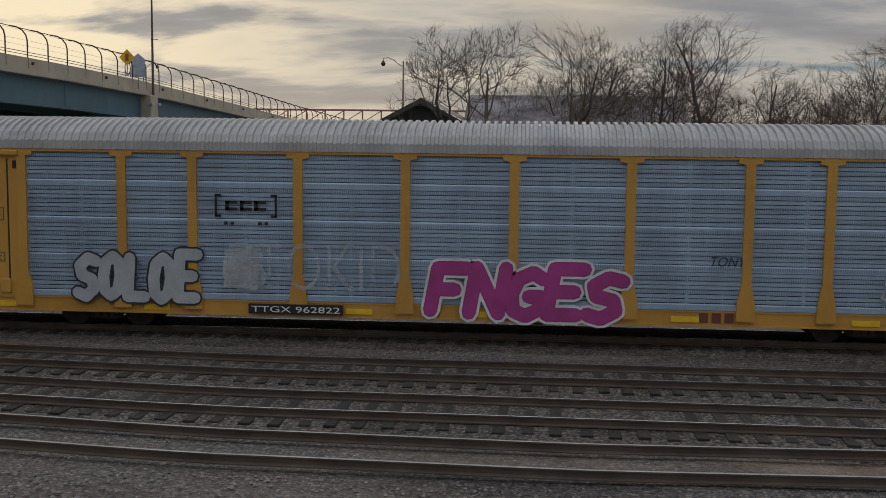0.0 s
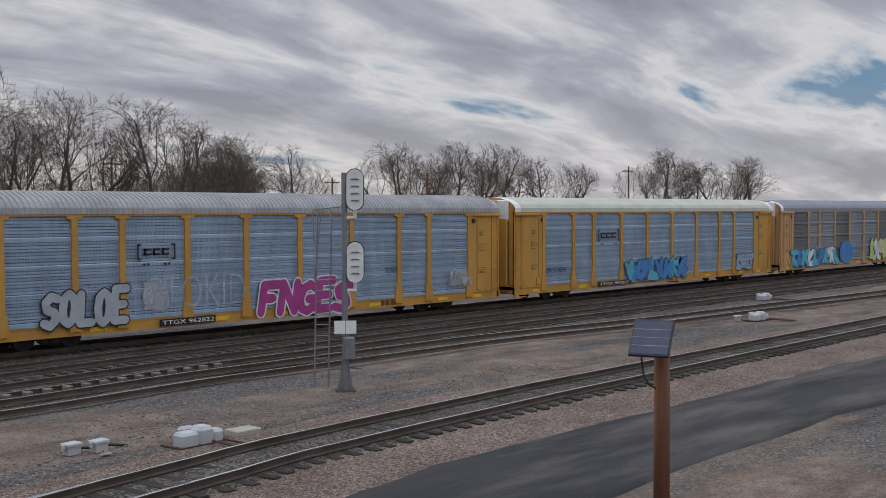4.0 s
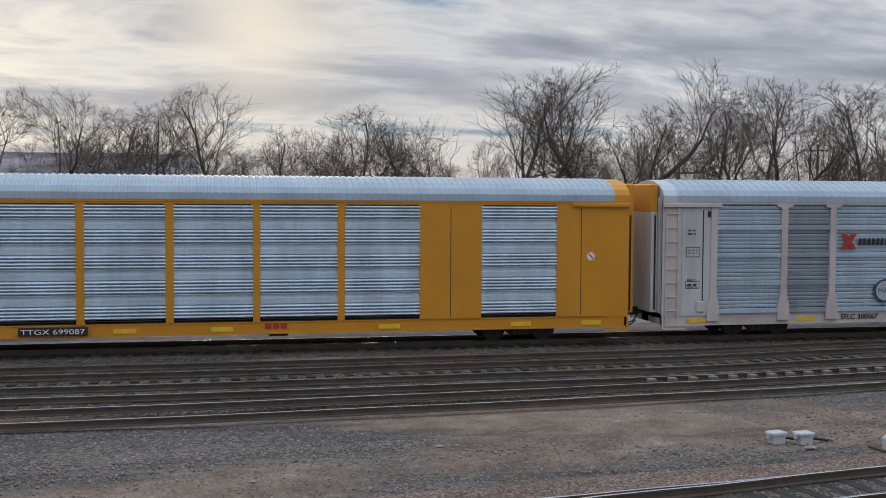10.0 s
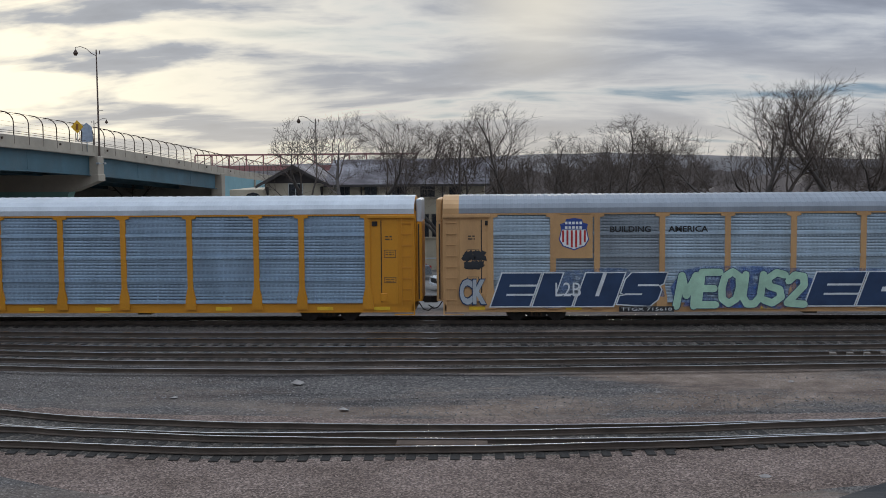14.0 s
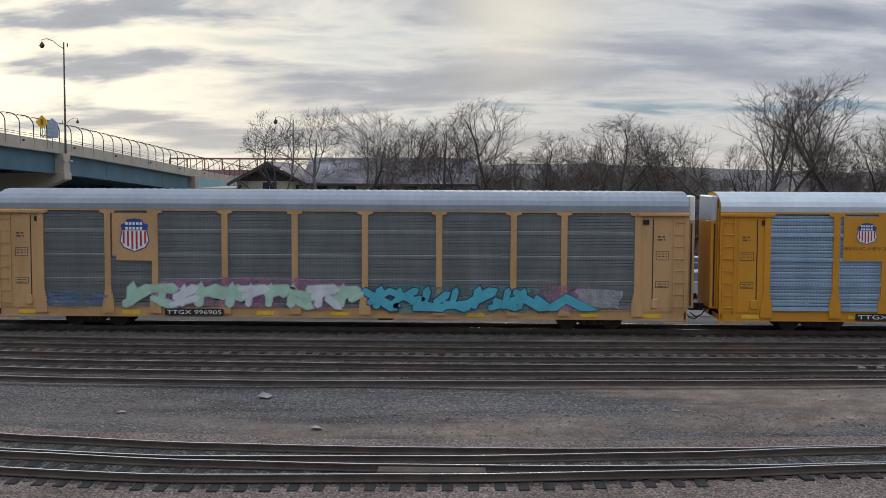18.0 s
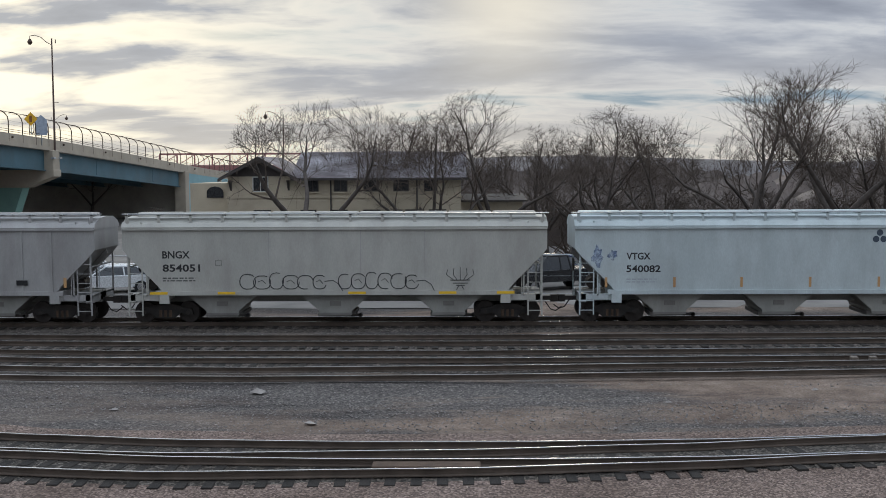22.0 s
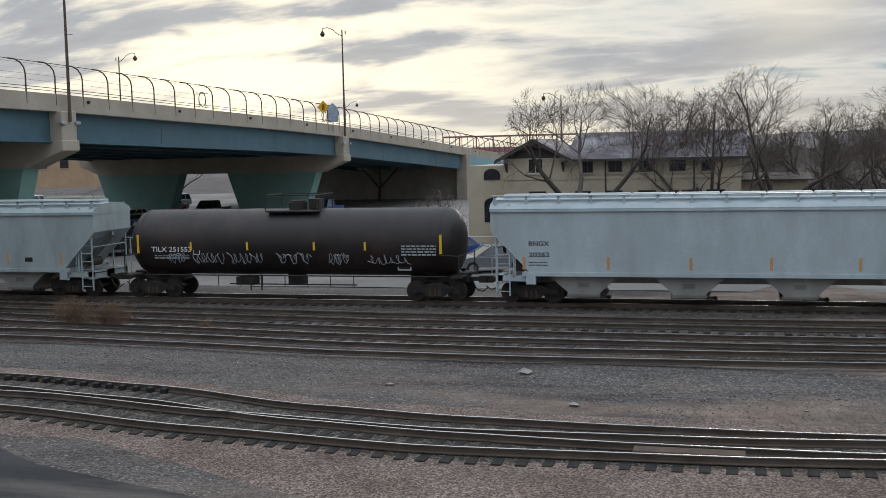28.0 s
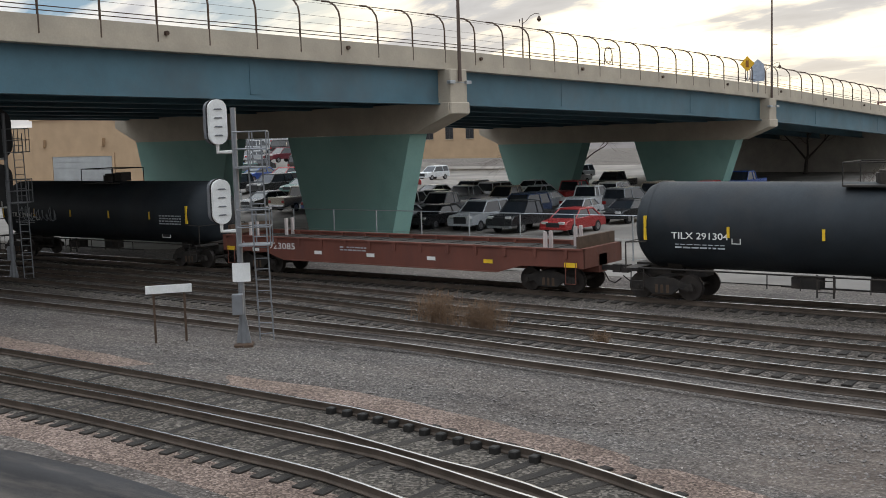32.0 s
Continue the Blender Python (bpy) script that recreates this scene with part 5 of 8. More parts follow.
    for x in (-13.0, -12.3, 7.45, 12.0):
        part("plate_seam", Geo().box(x - 0.012, x + 0.012, -1.507, -1.498, 0.9, 4.55), rust_steel, c)
    put(7, c)
    c = autorack("autorack", "faded tan-orange car carrier with navy block graffiti and a shield", tan_orange, [panel_light, panel_mid, panel_mid, panel_light, panel_light, panel_light, panel_light, panel_mid, panel_light], roof_dark, L(8), kind="band", cap=tan_orange, cap_len=0.7, amp=0.5, period=0.3)
    shield(c, -8.4, 3.85, 1.3, 1.4, -1.56, backing=tan_orange)
    lettering(c, "BUILDING", black_paint, -6.85, 3.92, 0.26, -1.546, 1.75, "lettering", 0.025)
    lettering(c, "AMERICA", black_paint, -4.35, 3.92, 0.26, -1.546, 1.7, "lettering", 0.025)
    plate(c, "graffiti_haze", blob(-12.2, -4.4, 0.6, 2.4, 74), violet_mist, -1.549)
    tag_blocks(c, "ELUS", -11.75, -4.5, 0.72, 2.15, sp_navy, sp_white)
    plate(c, "graffiti_haze", blob(-4.3, 1.9, 0.5, 2.5, 84, 30, 0.15), blue_mist, -1.5515)
    tag_strokes(c, "MEOUS2", -4.0, 1.6, 0.6, 2.25, sp_mint, sp_navy, 0.16, 0.03, slant=0.1, tight=0.98)
    plate(c, "graffiti_haze", blob(1.5, 10.9, 0.6, 2.4, 75), violet_mist, -1.549)
    tag_blocks(c, "EOSE", 1.75, 10.6, 0.72, 2.15, sp_navy, sp_white)
    tag_words(c, "CK", -13.4, -12.15, 0.75, 1.95, sp_grey, sp_navy)
    tag_strokes(c, "CTE", 10.8, 12.9, 0.72, 2.1, sp_navy, sp_white, 0.13, 0.035, slant=0.1)
    lettering(c, "L2B", sp_white, -9.2, 1.15, 0.6, -1.57, 1.1, "graffiti_tag", 0.0)
    number_board(c, "TTGX 715618", -6.45, -4.1, 0.47, 0.7)
    tag_shapes(c, -13.2, -12.3, 2.75, 3.1, [sp_black], sp_black, 4, 44, -1.5)
    tag_shapes(c, -13.1, -12.4, 2.35, 2.65, [sp_black], sp_black, 4, 45, -1.5)
    put(8, c)
    c = autorack("autorack", "yellow car carrier with blue-grey sheets and a pale roof", yellow, panel_blue, roof_white, L(9), kind="band", cap=roof_white, amp=0.3, period=0.4)
    shield(c, -8.15, 3.95, 0.82, 0.85, -1.56, backing=yellow)
    plate(c, "emblem_panel", rect(-9.05, -7.3, 2.88, 4.6), yellow, -1.546)
    lettering(c, "BUILDING AMERICA", black_paint, -9.0, 3.3, 0.12, -1.552, 1.65)
    number_board(c, "TTGX 981880", -8.5, -5.7)
    put(9, c)
    c = autorack("autorack", "orange car carrier with dark grey sheets and teal and mint graffiti", tan_orange, panel_dark, roof_dark, L(10), kind="fine", cap=roof_dark, amp=0.4, period=0.35, door_top=white_paint)
    shield(c, -8.2, 3.72, 1.2, 1.35, -1.56, backing=tan_orange)
    plate(c, "emblem_panel", rect(-9.1, -7.3, 2.9, 4.6), tan_orange, -1.546)
    plate(c, "graffiti_haze", blob(-12.0, -9.2, 0.8, 1.5, 76), violet_mist, -1.548)
    plate(c, "graffiti_haze", blob(-8.0, 1.4, 0.7, 2.15, 77), pink_mist, -1.549)
    plate(c, "graffiti_haze", blob(0.8, 8.4, 0.6, 1.9, 78), teal_mist, -1.5485)
    plate(c, "graffiti_haze", blob(7.6, 10.4, 0.7, 1.95, 79), pink_mist, -1.5495)
    plate(c, "graffiti_haze", blob(9.2, 11.4, 0.85, 1.75, 80), white_mist, -1.5505)
    tag_shapes(c, -8.6, 0.6, 0.78, 1.75, [sp_mint, sp_mint, sp_white], sp_grey, 10, 51)
    tag_shapes(c, 1.0, 8.0, 0.75, 1.72, [sp_teal], sp_navy, 7, 52)
    painted(c, "graffiti_arrow", [(8.0, 0.85), (9.0, 1.5), (10.3, 0.85), (9.6, 0.8), (9.0, 1.1), (8.6, 0.8)], sp_teal, sp_navy, -1.56)
    number_board(c, "TTGX 996905", -7.0, -4.65)
    put(10, c)


build_autoracks()


# ---- covered hoppers, tank cars and the flat car ----
hop_white = worn("chalky_white_hopper_paint", (0.49, 0.545, 0.55), 0.6, 0.26)
hop_pale = worn("weathered_pale_blue_paint", (0.35, 0.405, 0.405), 0.65, 0.4)
hop_grey = worn("dusty_beige_grey_paint", (0.44, 0.43, 0.39), 0.65, 0.3)
hop_brown = worn("dirty_grey_paint", (0.36, 0.35, 0.34), 0.65, 0.4)
hop_blue = worn("pale_blue_grey_paint", (0.43, 0.49, 0.51), 0.6, 0.26)
# body grey darkened: shade below the car is in this colour, plus grime
hop_pocket = worn("shaded_grimy_pocket_grey", (0.29, 0.285, 0.26), 0.7, 0.45)
# darker grey for gates, pocket plates and slope ribs, with random stains
hop_dark = worn("dark_underside_grey", (0.20, 0.19, 0.175), 0.75, 0.5)
tank_black = mat("oily_black_tank_paint", (0.021, 0.027, 0.033), 0.62, 0, 0.4, 0.6, 20, 0.04, dirt=(0.040, 0.036, 0.034), dirt_amt=0.6, dirt_scale=0.5, spec=0.28)
tank_brown = mat("brown_black_tank_paint", (0.024, 0.018, 0.017), 0.5, 0, 0.4, 0.6, 20, 0.04, dirt=(0.07, 0.04, 0.032), dirt_amt=0.7, dirt_scale=0.4)


def hopper(name, label, paint, L, pockets=3, ribs=0, top_paint=None):
    car = thing(name, pose(0, 38.62, 0), label, "freight car", group="freight train")
    B = L / 2 - 0.55
    top_paint = top_paint or paint
    # body: side sheets with sloping ends, bulging a little
    sec = [(-B, 3.82), (-B, 3.0), (-B + 0.25, 2.7), (-B + 0.75, 2.2), (-B + 1.2, 1.75), (-B + 1.6, 1.3), (B - 1.6, 1.3), (B - 1.2, 1.75), (B - 0.75, 2.2), (B - 0.25, 2.7), (B, 3.0), (B, 3.82)]
    g = Geo()
    g.prism(sec, "y", -1.55, 1.55)
    part("body", g, paint, car)
    part("roof", Geo().prism([(-1.58, 3.80), (-1.60, 3.90), (-1.45, 4.06), (-0.9, 4.24), (0, 4.30), (0.9, 4.24), (1.45, 4.06), (1.60, 3.90), (1.58, 3.80)], "x", -B - 0.02, B + 0.02), top_paint, car)
    part("roof_angle", Geo().box(-B, B, -1.63, -1.56, 3.78, 3.84), top_paint, car)
    part("side_sill", Geo().box(-B + 1.3, B - 1.3, -1.62, -1.50, 1.18, 1.34).box(-B + 1.3, B - 1.3, 1.50, 1.62, 1.18, 1.34), paint, car)
    n = int(2 * B / 1.7)
    for k in range(n):
        x0 = -B + 0.3 + (2 * B - 0.6) * k / n
        part("hatch_cover", Geo().cbox(x0, x0 + (2 * B - 0.6) / n - 0.06, -0.38, 0.38, 4.27, 4.44, 0.04), top_paint, car)
    part("running_board", Geo().box(-B - 0.1, B + 0.1, -1.25, -0.85, 4.39, 4.42), galv, car)
    m = int(2 * B / 1.25)
    for k in range(m + 1):
        x = -B + 0.15 + (2 * B - 0.3) * k / m
        part("bracket", Geo().box(x - 0.05, x + 0.05, -1.42, -1.36, 4.08, 4.41).box(x - 0.05, x + 0.05, -1.42, -0.9, 4.35, 4.395), top_paint, car)
    for k in range(ribs):
        x = -B + 1.75 + (2 * B - 3.5) * k / (ribs - 1)
        part("side_rib", Geo().prism([(x - 0.05, 1.34), (x + 0.05, 1.34), (x + 0.035, 3.78), (x - 0.035, 3.78)], "y", -1.60, -1.545), paint, car)
    # discharge pockets
    w = (2 * B - 3.0) / pockets
    for k in range(pockets):
        c = (k - (pockets - 1) / 2) * w * 0.98
        top = min(w / 2, 1.5)
        poly = [(c - top, 1.28), (c + top, 1.28), (c + top - 0.1, 1.16), (c + 0.66, 0.52), (c + 0.64, 0.40), (c - 0.64, 0.40), (c - 0.66, 0.52), (c - top + 0.1, 1.16)]
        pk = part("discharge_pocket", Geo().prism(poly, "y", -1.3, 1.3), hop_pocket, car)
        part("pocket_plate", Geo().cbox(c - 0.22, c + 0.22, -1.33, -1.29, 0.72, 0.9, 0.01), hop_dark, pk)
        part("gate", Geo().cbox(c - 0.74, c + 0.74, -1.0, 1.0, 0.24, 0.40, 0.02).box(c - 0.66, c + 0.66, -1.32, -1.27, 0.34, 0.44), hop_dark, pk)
        part("gate_drive", Geo().box(c + 0.6, c + 1.0, -1.15, -0.95, 0.26, 0.36).tube((c + 0.98, -1.15, 0.31), (c + 0.98, -0.95, 0.31), 0.09, n=8), truck_black, pk)
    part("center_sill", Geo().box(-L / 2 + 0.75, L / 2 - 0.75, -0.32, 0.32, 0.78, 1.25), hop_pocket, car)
    for s in (-1, 1):
        xe = s * (L / 2 - 0.75)
        a, b = sorted((s * (B - 1.7), xe))
        part("end_platform", Geo().box(a, b, -1.45, -1.30, 0.95, 1.18).box(a, b, 1.30, 1.45, 0.95, 1.18).box(*sorted((xe - s * 0.25, xe)), -1.45, 1.45, 0.85, 1.18), paint, car)
        part("end_grating", Geo().box(*sorted((xe - s * 0.9, xe)), -1.3, 1.3, 1.1, 1.14), galv, car)
        part("body_bolster", Geo().box(*sorted((s * (B - 1.75), s * (B - 1.35))), -1.5, 1.5, 0.95, 1.36), paint, car)
        part("jack_pad", Geo().cbox(*sorted((s * (B - 1.85), s * (B - 1.45))), -1.62, -1.45, 0.85, 1.2, 0.02), paint, car)
        g = Geo()
        for y in (-1.42, 1.42):
            g.box(*sorted((xe - s * 0.06, xe)), y - 0.035, y + 0.035, 0.6, 4.25)
            g.box(*sorted((xe - s * 0.75, xe - s * 0.69)), y - 0.03, y + 0.03, 1.1, 4.0)
        g.tube((xe - s * 0.03, -1.42, 2.3), (xe - s * 0.03, 1.42, 2.3), 0.03)
        g.tube((xe - s * 0.03, -1.42, 3.2), (xe - s * 0.03, 1.42, 3.2), 0.03)
        part("end_frame", g, paint, car)
        ladder(car, min(xe, xe - s * 0.55), 0.55, -1.46, 0.35, 4.1, paint, 10)
        part("handrail", Geo().path([(xe - s * 0.8, -1.48, 1.2), (xe - s * 0.8, -1.48, 2.1), (xe - s * 1.9, -1.5, 2.0)], 0.02), paint, car)
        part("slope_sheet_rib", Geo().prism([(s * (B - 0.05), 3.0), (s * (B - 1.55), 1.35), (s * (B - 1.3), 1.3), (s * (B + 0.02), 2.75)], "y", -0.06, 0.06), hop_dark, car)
    part("brake_cylinder", Geo().tube((L / 2 - 1.5, -0.5, 1.55), (L / 2 - 1.5, 0.3, 1.55), 0.2, n=12), truck_black, car)
    part("air_tank", Geo().tube((-L / 2 + 1.4, -0.4, 1.5), (-L / 2 + 1.4, 0.5, 1.5), 0.24, n=12), truck_black, car)
    part("brake_wheel", Geo().tube((-L / 2 + 0.72, 0.5, 2.2), (-L / 2 + 0.66, 0.5, 2.2), 0.28, n=14), truck_black, car)
    couplers(car, L / 2)
    trucks(car, (-L / 2 + 2.1, L / 2 - 2.1))
    return car


def streaks(car, xs, z0, z1, y, w=0.07, m=None):
    for x in xs:
        part("reflector", Geo().box(x - w, x + w, y - 0.005, y, z0, z1), m or yellow_tape, car)


def outline_tag(car, x0, x1, z0, z1, line, seed):
    """Rounded sprayed letters in thin outline, nothing filled in."""
    rng = random.Random(seed)
    n, y = 6, -1.556
    w, h = (x1 - x0) / n, z1 - z0
    for i in range(n):
        cx, tall = x0 + w * (i + 0.5), h * rng.uniform(0.78, 1.0)
        rx, cz = w * rng.uniform(0.46, 0.6), z0 + tall / 2
        a0, turn = rng.uniform(0.2, 1.4), rng.uniform(4.6, 6.0)
        loop = [(cx + rx * math.copysign(abs(math.cos(a0 + turn * k / 15)) ** 0.75, math.cos(a0 + turn * k / 15)), y - 0.0004 * i, cz + tall / 2 * math.sin(a0 + turn * k / 15)) for k in range(16)]
        g = Geo().path(loop, 0.016)
        if i % 2:
            g.path([(cx - rx * 0.5, y - 0.0004 * i, cz + 0.02), (cx, y - 0.0004 * i, cz + tall * 0.16), (cx + rx * 0.45, y - 0.0004 * i, cz - tall * 0.1)], 0.012)
        part("graffiti_line", g, line, car)
    part("graffiti_line", Geo().path([(x1 - 0.1, y, z0 + h * 0.45), (x1 + 0.25, y, z0 + h * 0.5), (x1 + 0.5, y, z0 + h * 0.25), (x1 + 0.62, y, z0 - 0.08)], 0.014), line, car)


def scribble(car, x0, x1, z0, z1, material, seed, y, r=0.018, n=26, curve=0.0):
    """A thin sprayed line tag."""
    rng = random.Random(seed)
    pts, m = [], n * 3
    a, mid, h = rng.uniform(0, 6), (z0 + z1) / 2, (z1 - z0) / 2
    for i in range(m):
        a += rng.uniform(0.5, 1.3) * (1 if math.sin(i * 0.37 + seed) > -0.5 else -0.7)
        q = rng.uniform(0.45, 1.0)
        z = mid + h * q * math.sin(a)
        yy = y
        if curve:
            d = (z - 2.46) / curve
            yy = y + curve * (1 - math.sqrt(max(0, 1 - d * d)))
        pts.append((x0 + (x1 - x0) * i / (m - 1) + 0.45 * h * q * math.cos(a), yy, z))
    part("graffiti_tag", Geo().path(pts, r, 4), material, car)


def build_hoppers():
    i = 11
    c = hopper("covered_hopper", "chalky white covered hopper with a dark round emblem", hop_white, length(i), 3)
    for a in (90, 210, 330):
        q = radians(a)
        cx, cz = 3.85 + 0.17 * math.cos(q), 3.42 + 0.17 * math.sin(q)
        plate(c, "emblem", ellipse(cx, cz, 0.13, 0.13, 10), mat("slate_blue", (0.06, 0.08, 0.11), 0.5), -1.555)
    for k in range(3):
        x = 4.4 + k * 0.56
        plate(c, "word_bar", rect(x, x + 0.44, 3.2, 3.66), MATS["slate_blue"], -1.555)
    lettering(c, "VTGX", black_paint, -6.1, 2.55, 0.28, -1.552, 0.95, "car_number", 0.022)
    lettering(c, "540082", black_paint, -6.1, 2.05, 0.28, -1.552, 1.35, "car_number", 0.022)
    small_data(c, -6.1, 1.75, 2, 1.2, sp_grey, 61, -1.553)
    streaks(c, (-6.9, -4.2, -1.55, 1.15, 3.85, 6.8), 1.45, 1.85, -1.552, 0.05, tan_orange)
    plate(c, "graffiti_haze", blob(-7.5, -7.0, 2.1, 3.2, 62, 18, 0.5, 1.0), blue_mist, -1.553)
    plate(c, "graffiti_haze", blob(-6.9, -6.4, 2.5, 3.0, 63, 18, 0.5, 1.0), blue_mist, -1.553)
    put(i, c)
    i = 12
    c = hopper("covered_hopper", "dusty beige-grey covered hopper with chalk outline graffiti", hop_grey, length(i), 3)
    lettering(c, "BNGX", black_paint, -6.85, 2.65, 0.3, -1.552, 1.1, "car_number", 0.022)
    lettering(c, "854051", black_paint, -6.85, 2.12, 0.3, -1.552, 1.5, "car_number", 0.022)
    small_data(c, -6.85, 1.85, 2, 1.3, black_paint, 63, -1.553, 0.04)
    outline_tag(c, -3.75, -0.3, 1.42, 2.1, sp_black, 64)
    outline_tag(c, 0.15, 3.35, 1.42, 2.1, sp_black, 65)
    g = Geo()
    for u in (-0.5, -0.25, 0.0, 0.25, 0.5):
        g.path([(5.0 + u * 0.55, -1.556, 1.78), (5.0 + u * 1.1, -1.556, 1.98), (5.0 + u * 1.0, -1.556, 2.28 - abs(u) * 0.2)], 0.012)
    g.path([(4.6, -1.556, 1.76), (5.4, -1.556, 1.76)], 0.016).path([(4.7, -1.556, 1.64), (5.3, -1.556, 1.64)], 0.014).path([(4.82, -1.556, 1.55), (5.18, -1.556, 1.55)], 0.012)
    g.path([(4.95, -1.556, 1.54), (4.85, -1.556, 1.38)], 0.012).path([(5.05, -1.556, 1.54), (5.15, -1.556, 1.38)], 0.012)
    part("graffiti_line", g, sp_black, c)
    part("stencil_box", Geo().path([(-4.72, -1.556, 2.36), (-4.5, -1.556, 2.36), (-4.5, -1.556, 2.58), (-4.72, -1.556, 2.58), (-4.72, -1.556, 2.36)], 0.009), black_paint, c)
    for x in (-2.6, 1.05, 3.6):
        part("sheet_seam", Geo().box(x - 0.012, x + 0.012, -1.553, -1.549, 1.36, 3.76), hop_brown, c)
    for x in (-7.0, -4.3, 0.9, 4.5, 6.8):
        part("reflector", Geo().box(x - 0.35, x + 0.35, -1.63, -1.622, 1.22, 1.32), yellow_tape, c)
    put(i, c)
    i = 13
    c = hopper("covered_hopper", "dirty grey ribbed covered hopper", hop_brown, length(i), 3, ribs=13)
    lettering(c, "BNGX", black_paint, -7.25, 2.48, 0.24, -1.605, 0.95, "car_number", 0.022)
    lettering(c, "30783", black_paint, -7.25, 2.0, 0.24, -1.605, 0.95, "car_number", 0.022)
    small_data(c, -7.2, 1.75, 2, 0.9, sp_grey, 67, -1.605)
    streaks(c, (-1.2, 4.6), 1.45, 1.95, -1.605)
    streaks(c, (-4.4, -7.4, 1.6, 7.6), 1.5, 1.9, -1.604, 0.06, tan_orange)
    scribble(c, -1.8, -0.6, 1.45, 1.8, sp_teal, 68, -1.605, 0.06, 10)
    plate(c, "data_plate", rect(5.65, 6.1, 1.6, 1.8), black_paint, -1.605)
    put(i, c)
    i = 14
    c = hopper("covered_hopper", "light grey ribbed covered hopper with thin black graffiti", hop_brown, length(i), 3, ribs=13)
    lettering(c, "BNGX", black_paint, -7.2, 2.55, 0.22, -1.605, 0.88, "car_number", 0.022)
    lettering(c, "30897", black_paint, -7.2, 2.1, 0.22, -1.605, 0.88, "car_number", 0.022)
    tag_words(c, "FAMILY", -2.45, 0.45, 1.32, 2.0, hop_grey, sp_black, -1.612, fat=0.9)
    streaks(c, (-4.5, 1.6, 4.5, 7.5), 1.5, 1.9, -1.604, 0.06, tan_orange)
    plate(c, "data_plate", rect(5.6, 6.05, 1.6, 1.8), black_paint, -1.605)
    put(i, c)
    i = 15
    c = hopper("covered_hopper", "pale blue-grey smooth covered hopper", hop_blue, length(i), 4)
    lettering(c, "BNGX", black_paint, -8.4, 2.4, 0.2, -1.552, 0.85, "car_number", 0.022)
    lettering(c, "20262", black_paint, -8.4, 1.95, 0.2, -1.552, 0.85, "car_number", 0.022)
    small_data(c, -8.4, 1.72, 2, 0.8, black_paint, 69, -1.553, 0.035)
    streaks(c, (-8.6, -5.2, -2.0, 1.0, 4.2, 7.2), 1.45, 1.95, -1.552, 0.06, tan_orange)
    plate(c, "data_plate", rect(6.6, 7.0, 1.55, 1.8), black_paint, -1.553)
    put(i, c)
    i = 17
    c = hopper("covered_hopper", "pale blue-white smooth covered hopper", hop_pale, length(i), 3)
    lettering(c, "AGPX", black_paint, -7.3, 2.65, 0.2, -1.552, 0.9, "car_number", 0.022)
    lettering(c, "11718", black_paint, -7.3, 2.2, 0.2, -1.552, 0.9, "car_number", 0.022)
    small_data(c, -7.3, 2.0, 2, 0.8, sp_grey, 70, -1.553, 0.035)
    streaks(c, (-6.9, -4.8, -1.6, 1.6, 4.6, 7.4), 1.5, 2.0, -1.552, 0.06, tan_orange)
    plate(c, "data_plate", rect(5.5, 5.9, 1.65, 1.85), black_paint, -1.553)
    put(i, c)


build_hoppers()


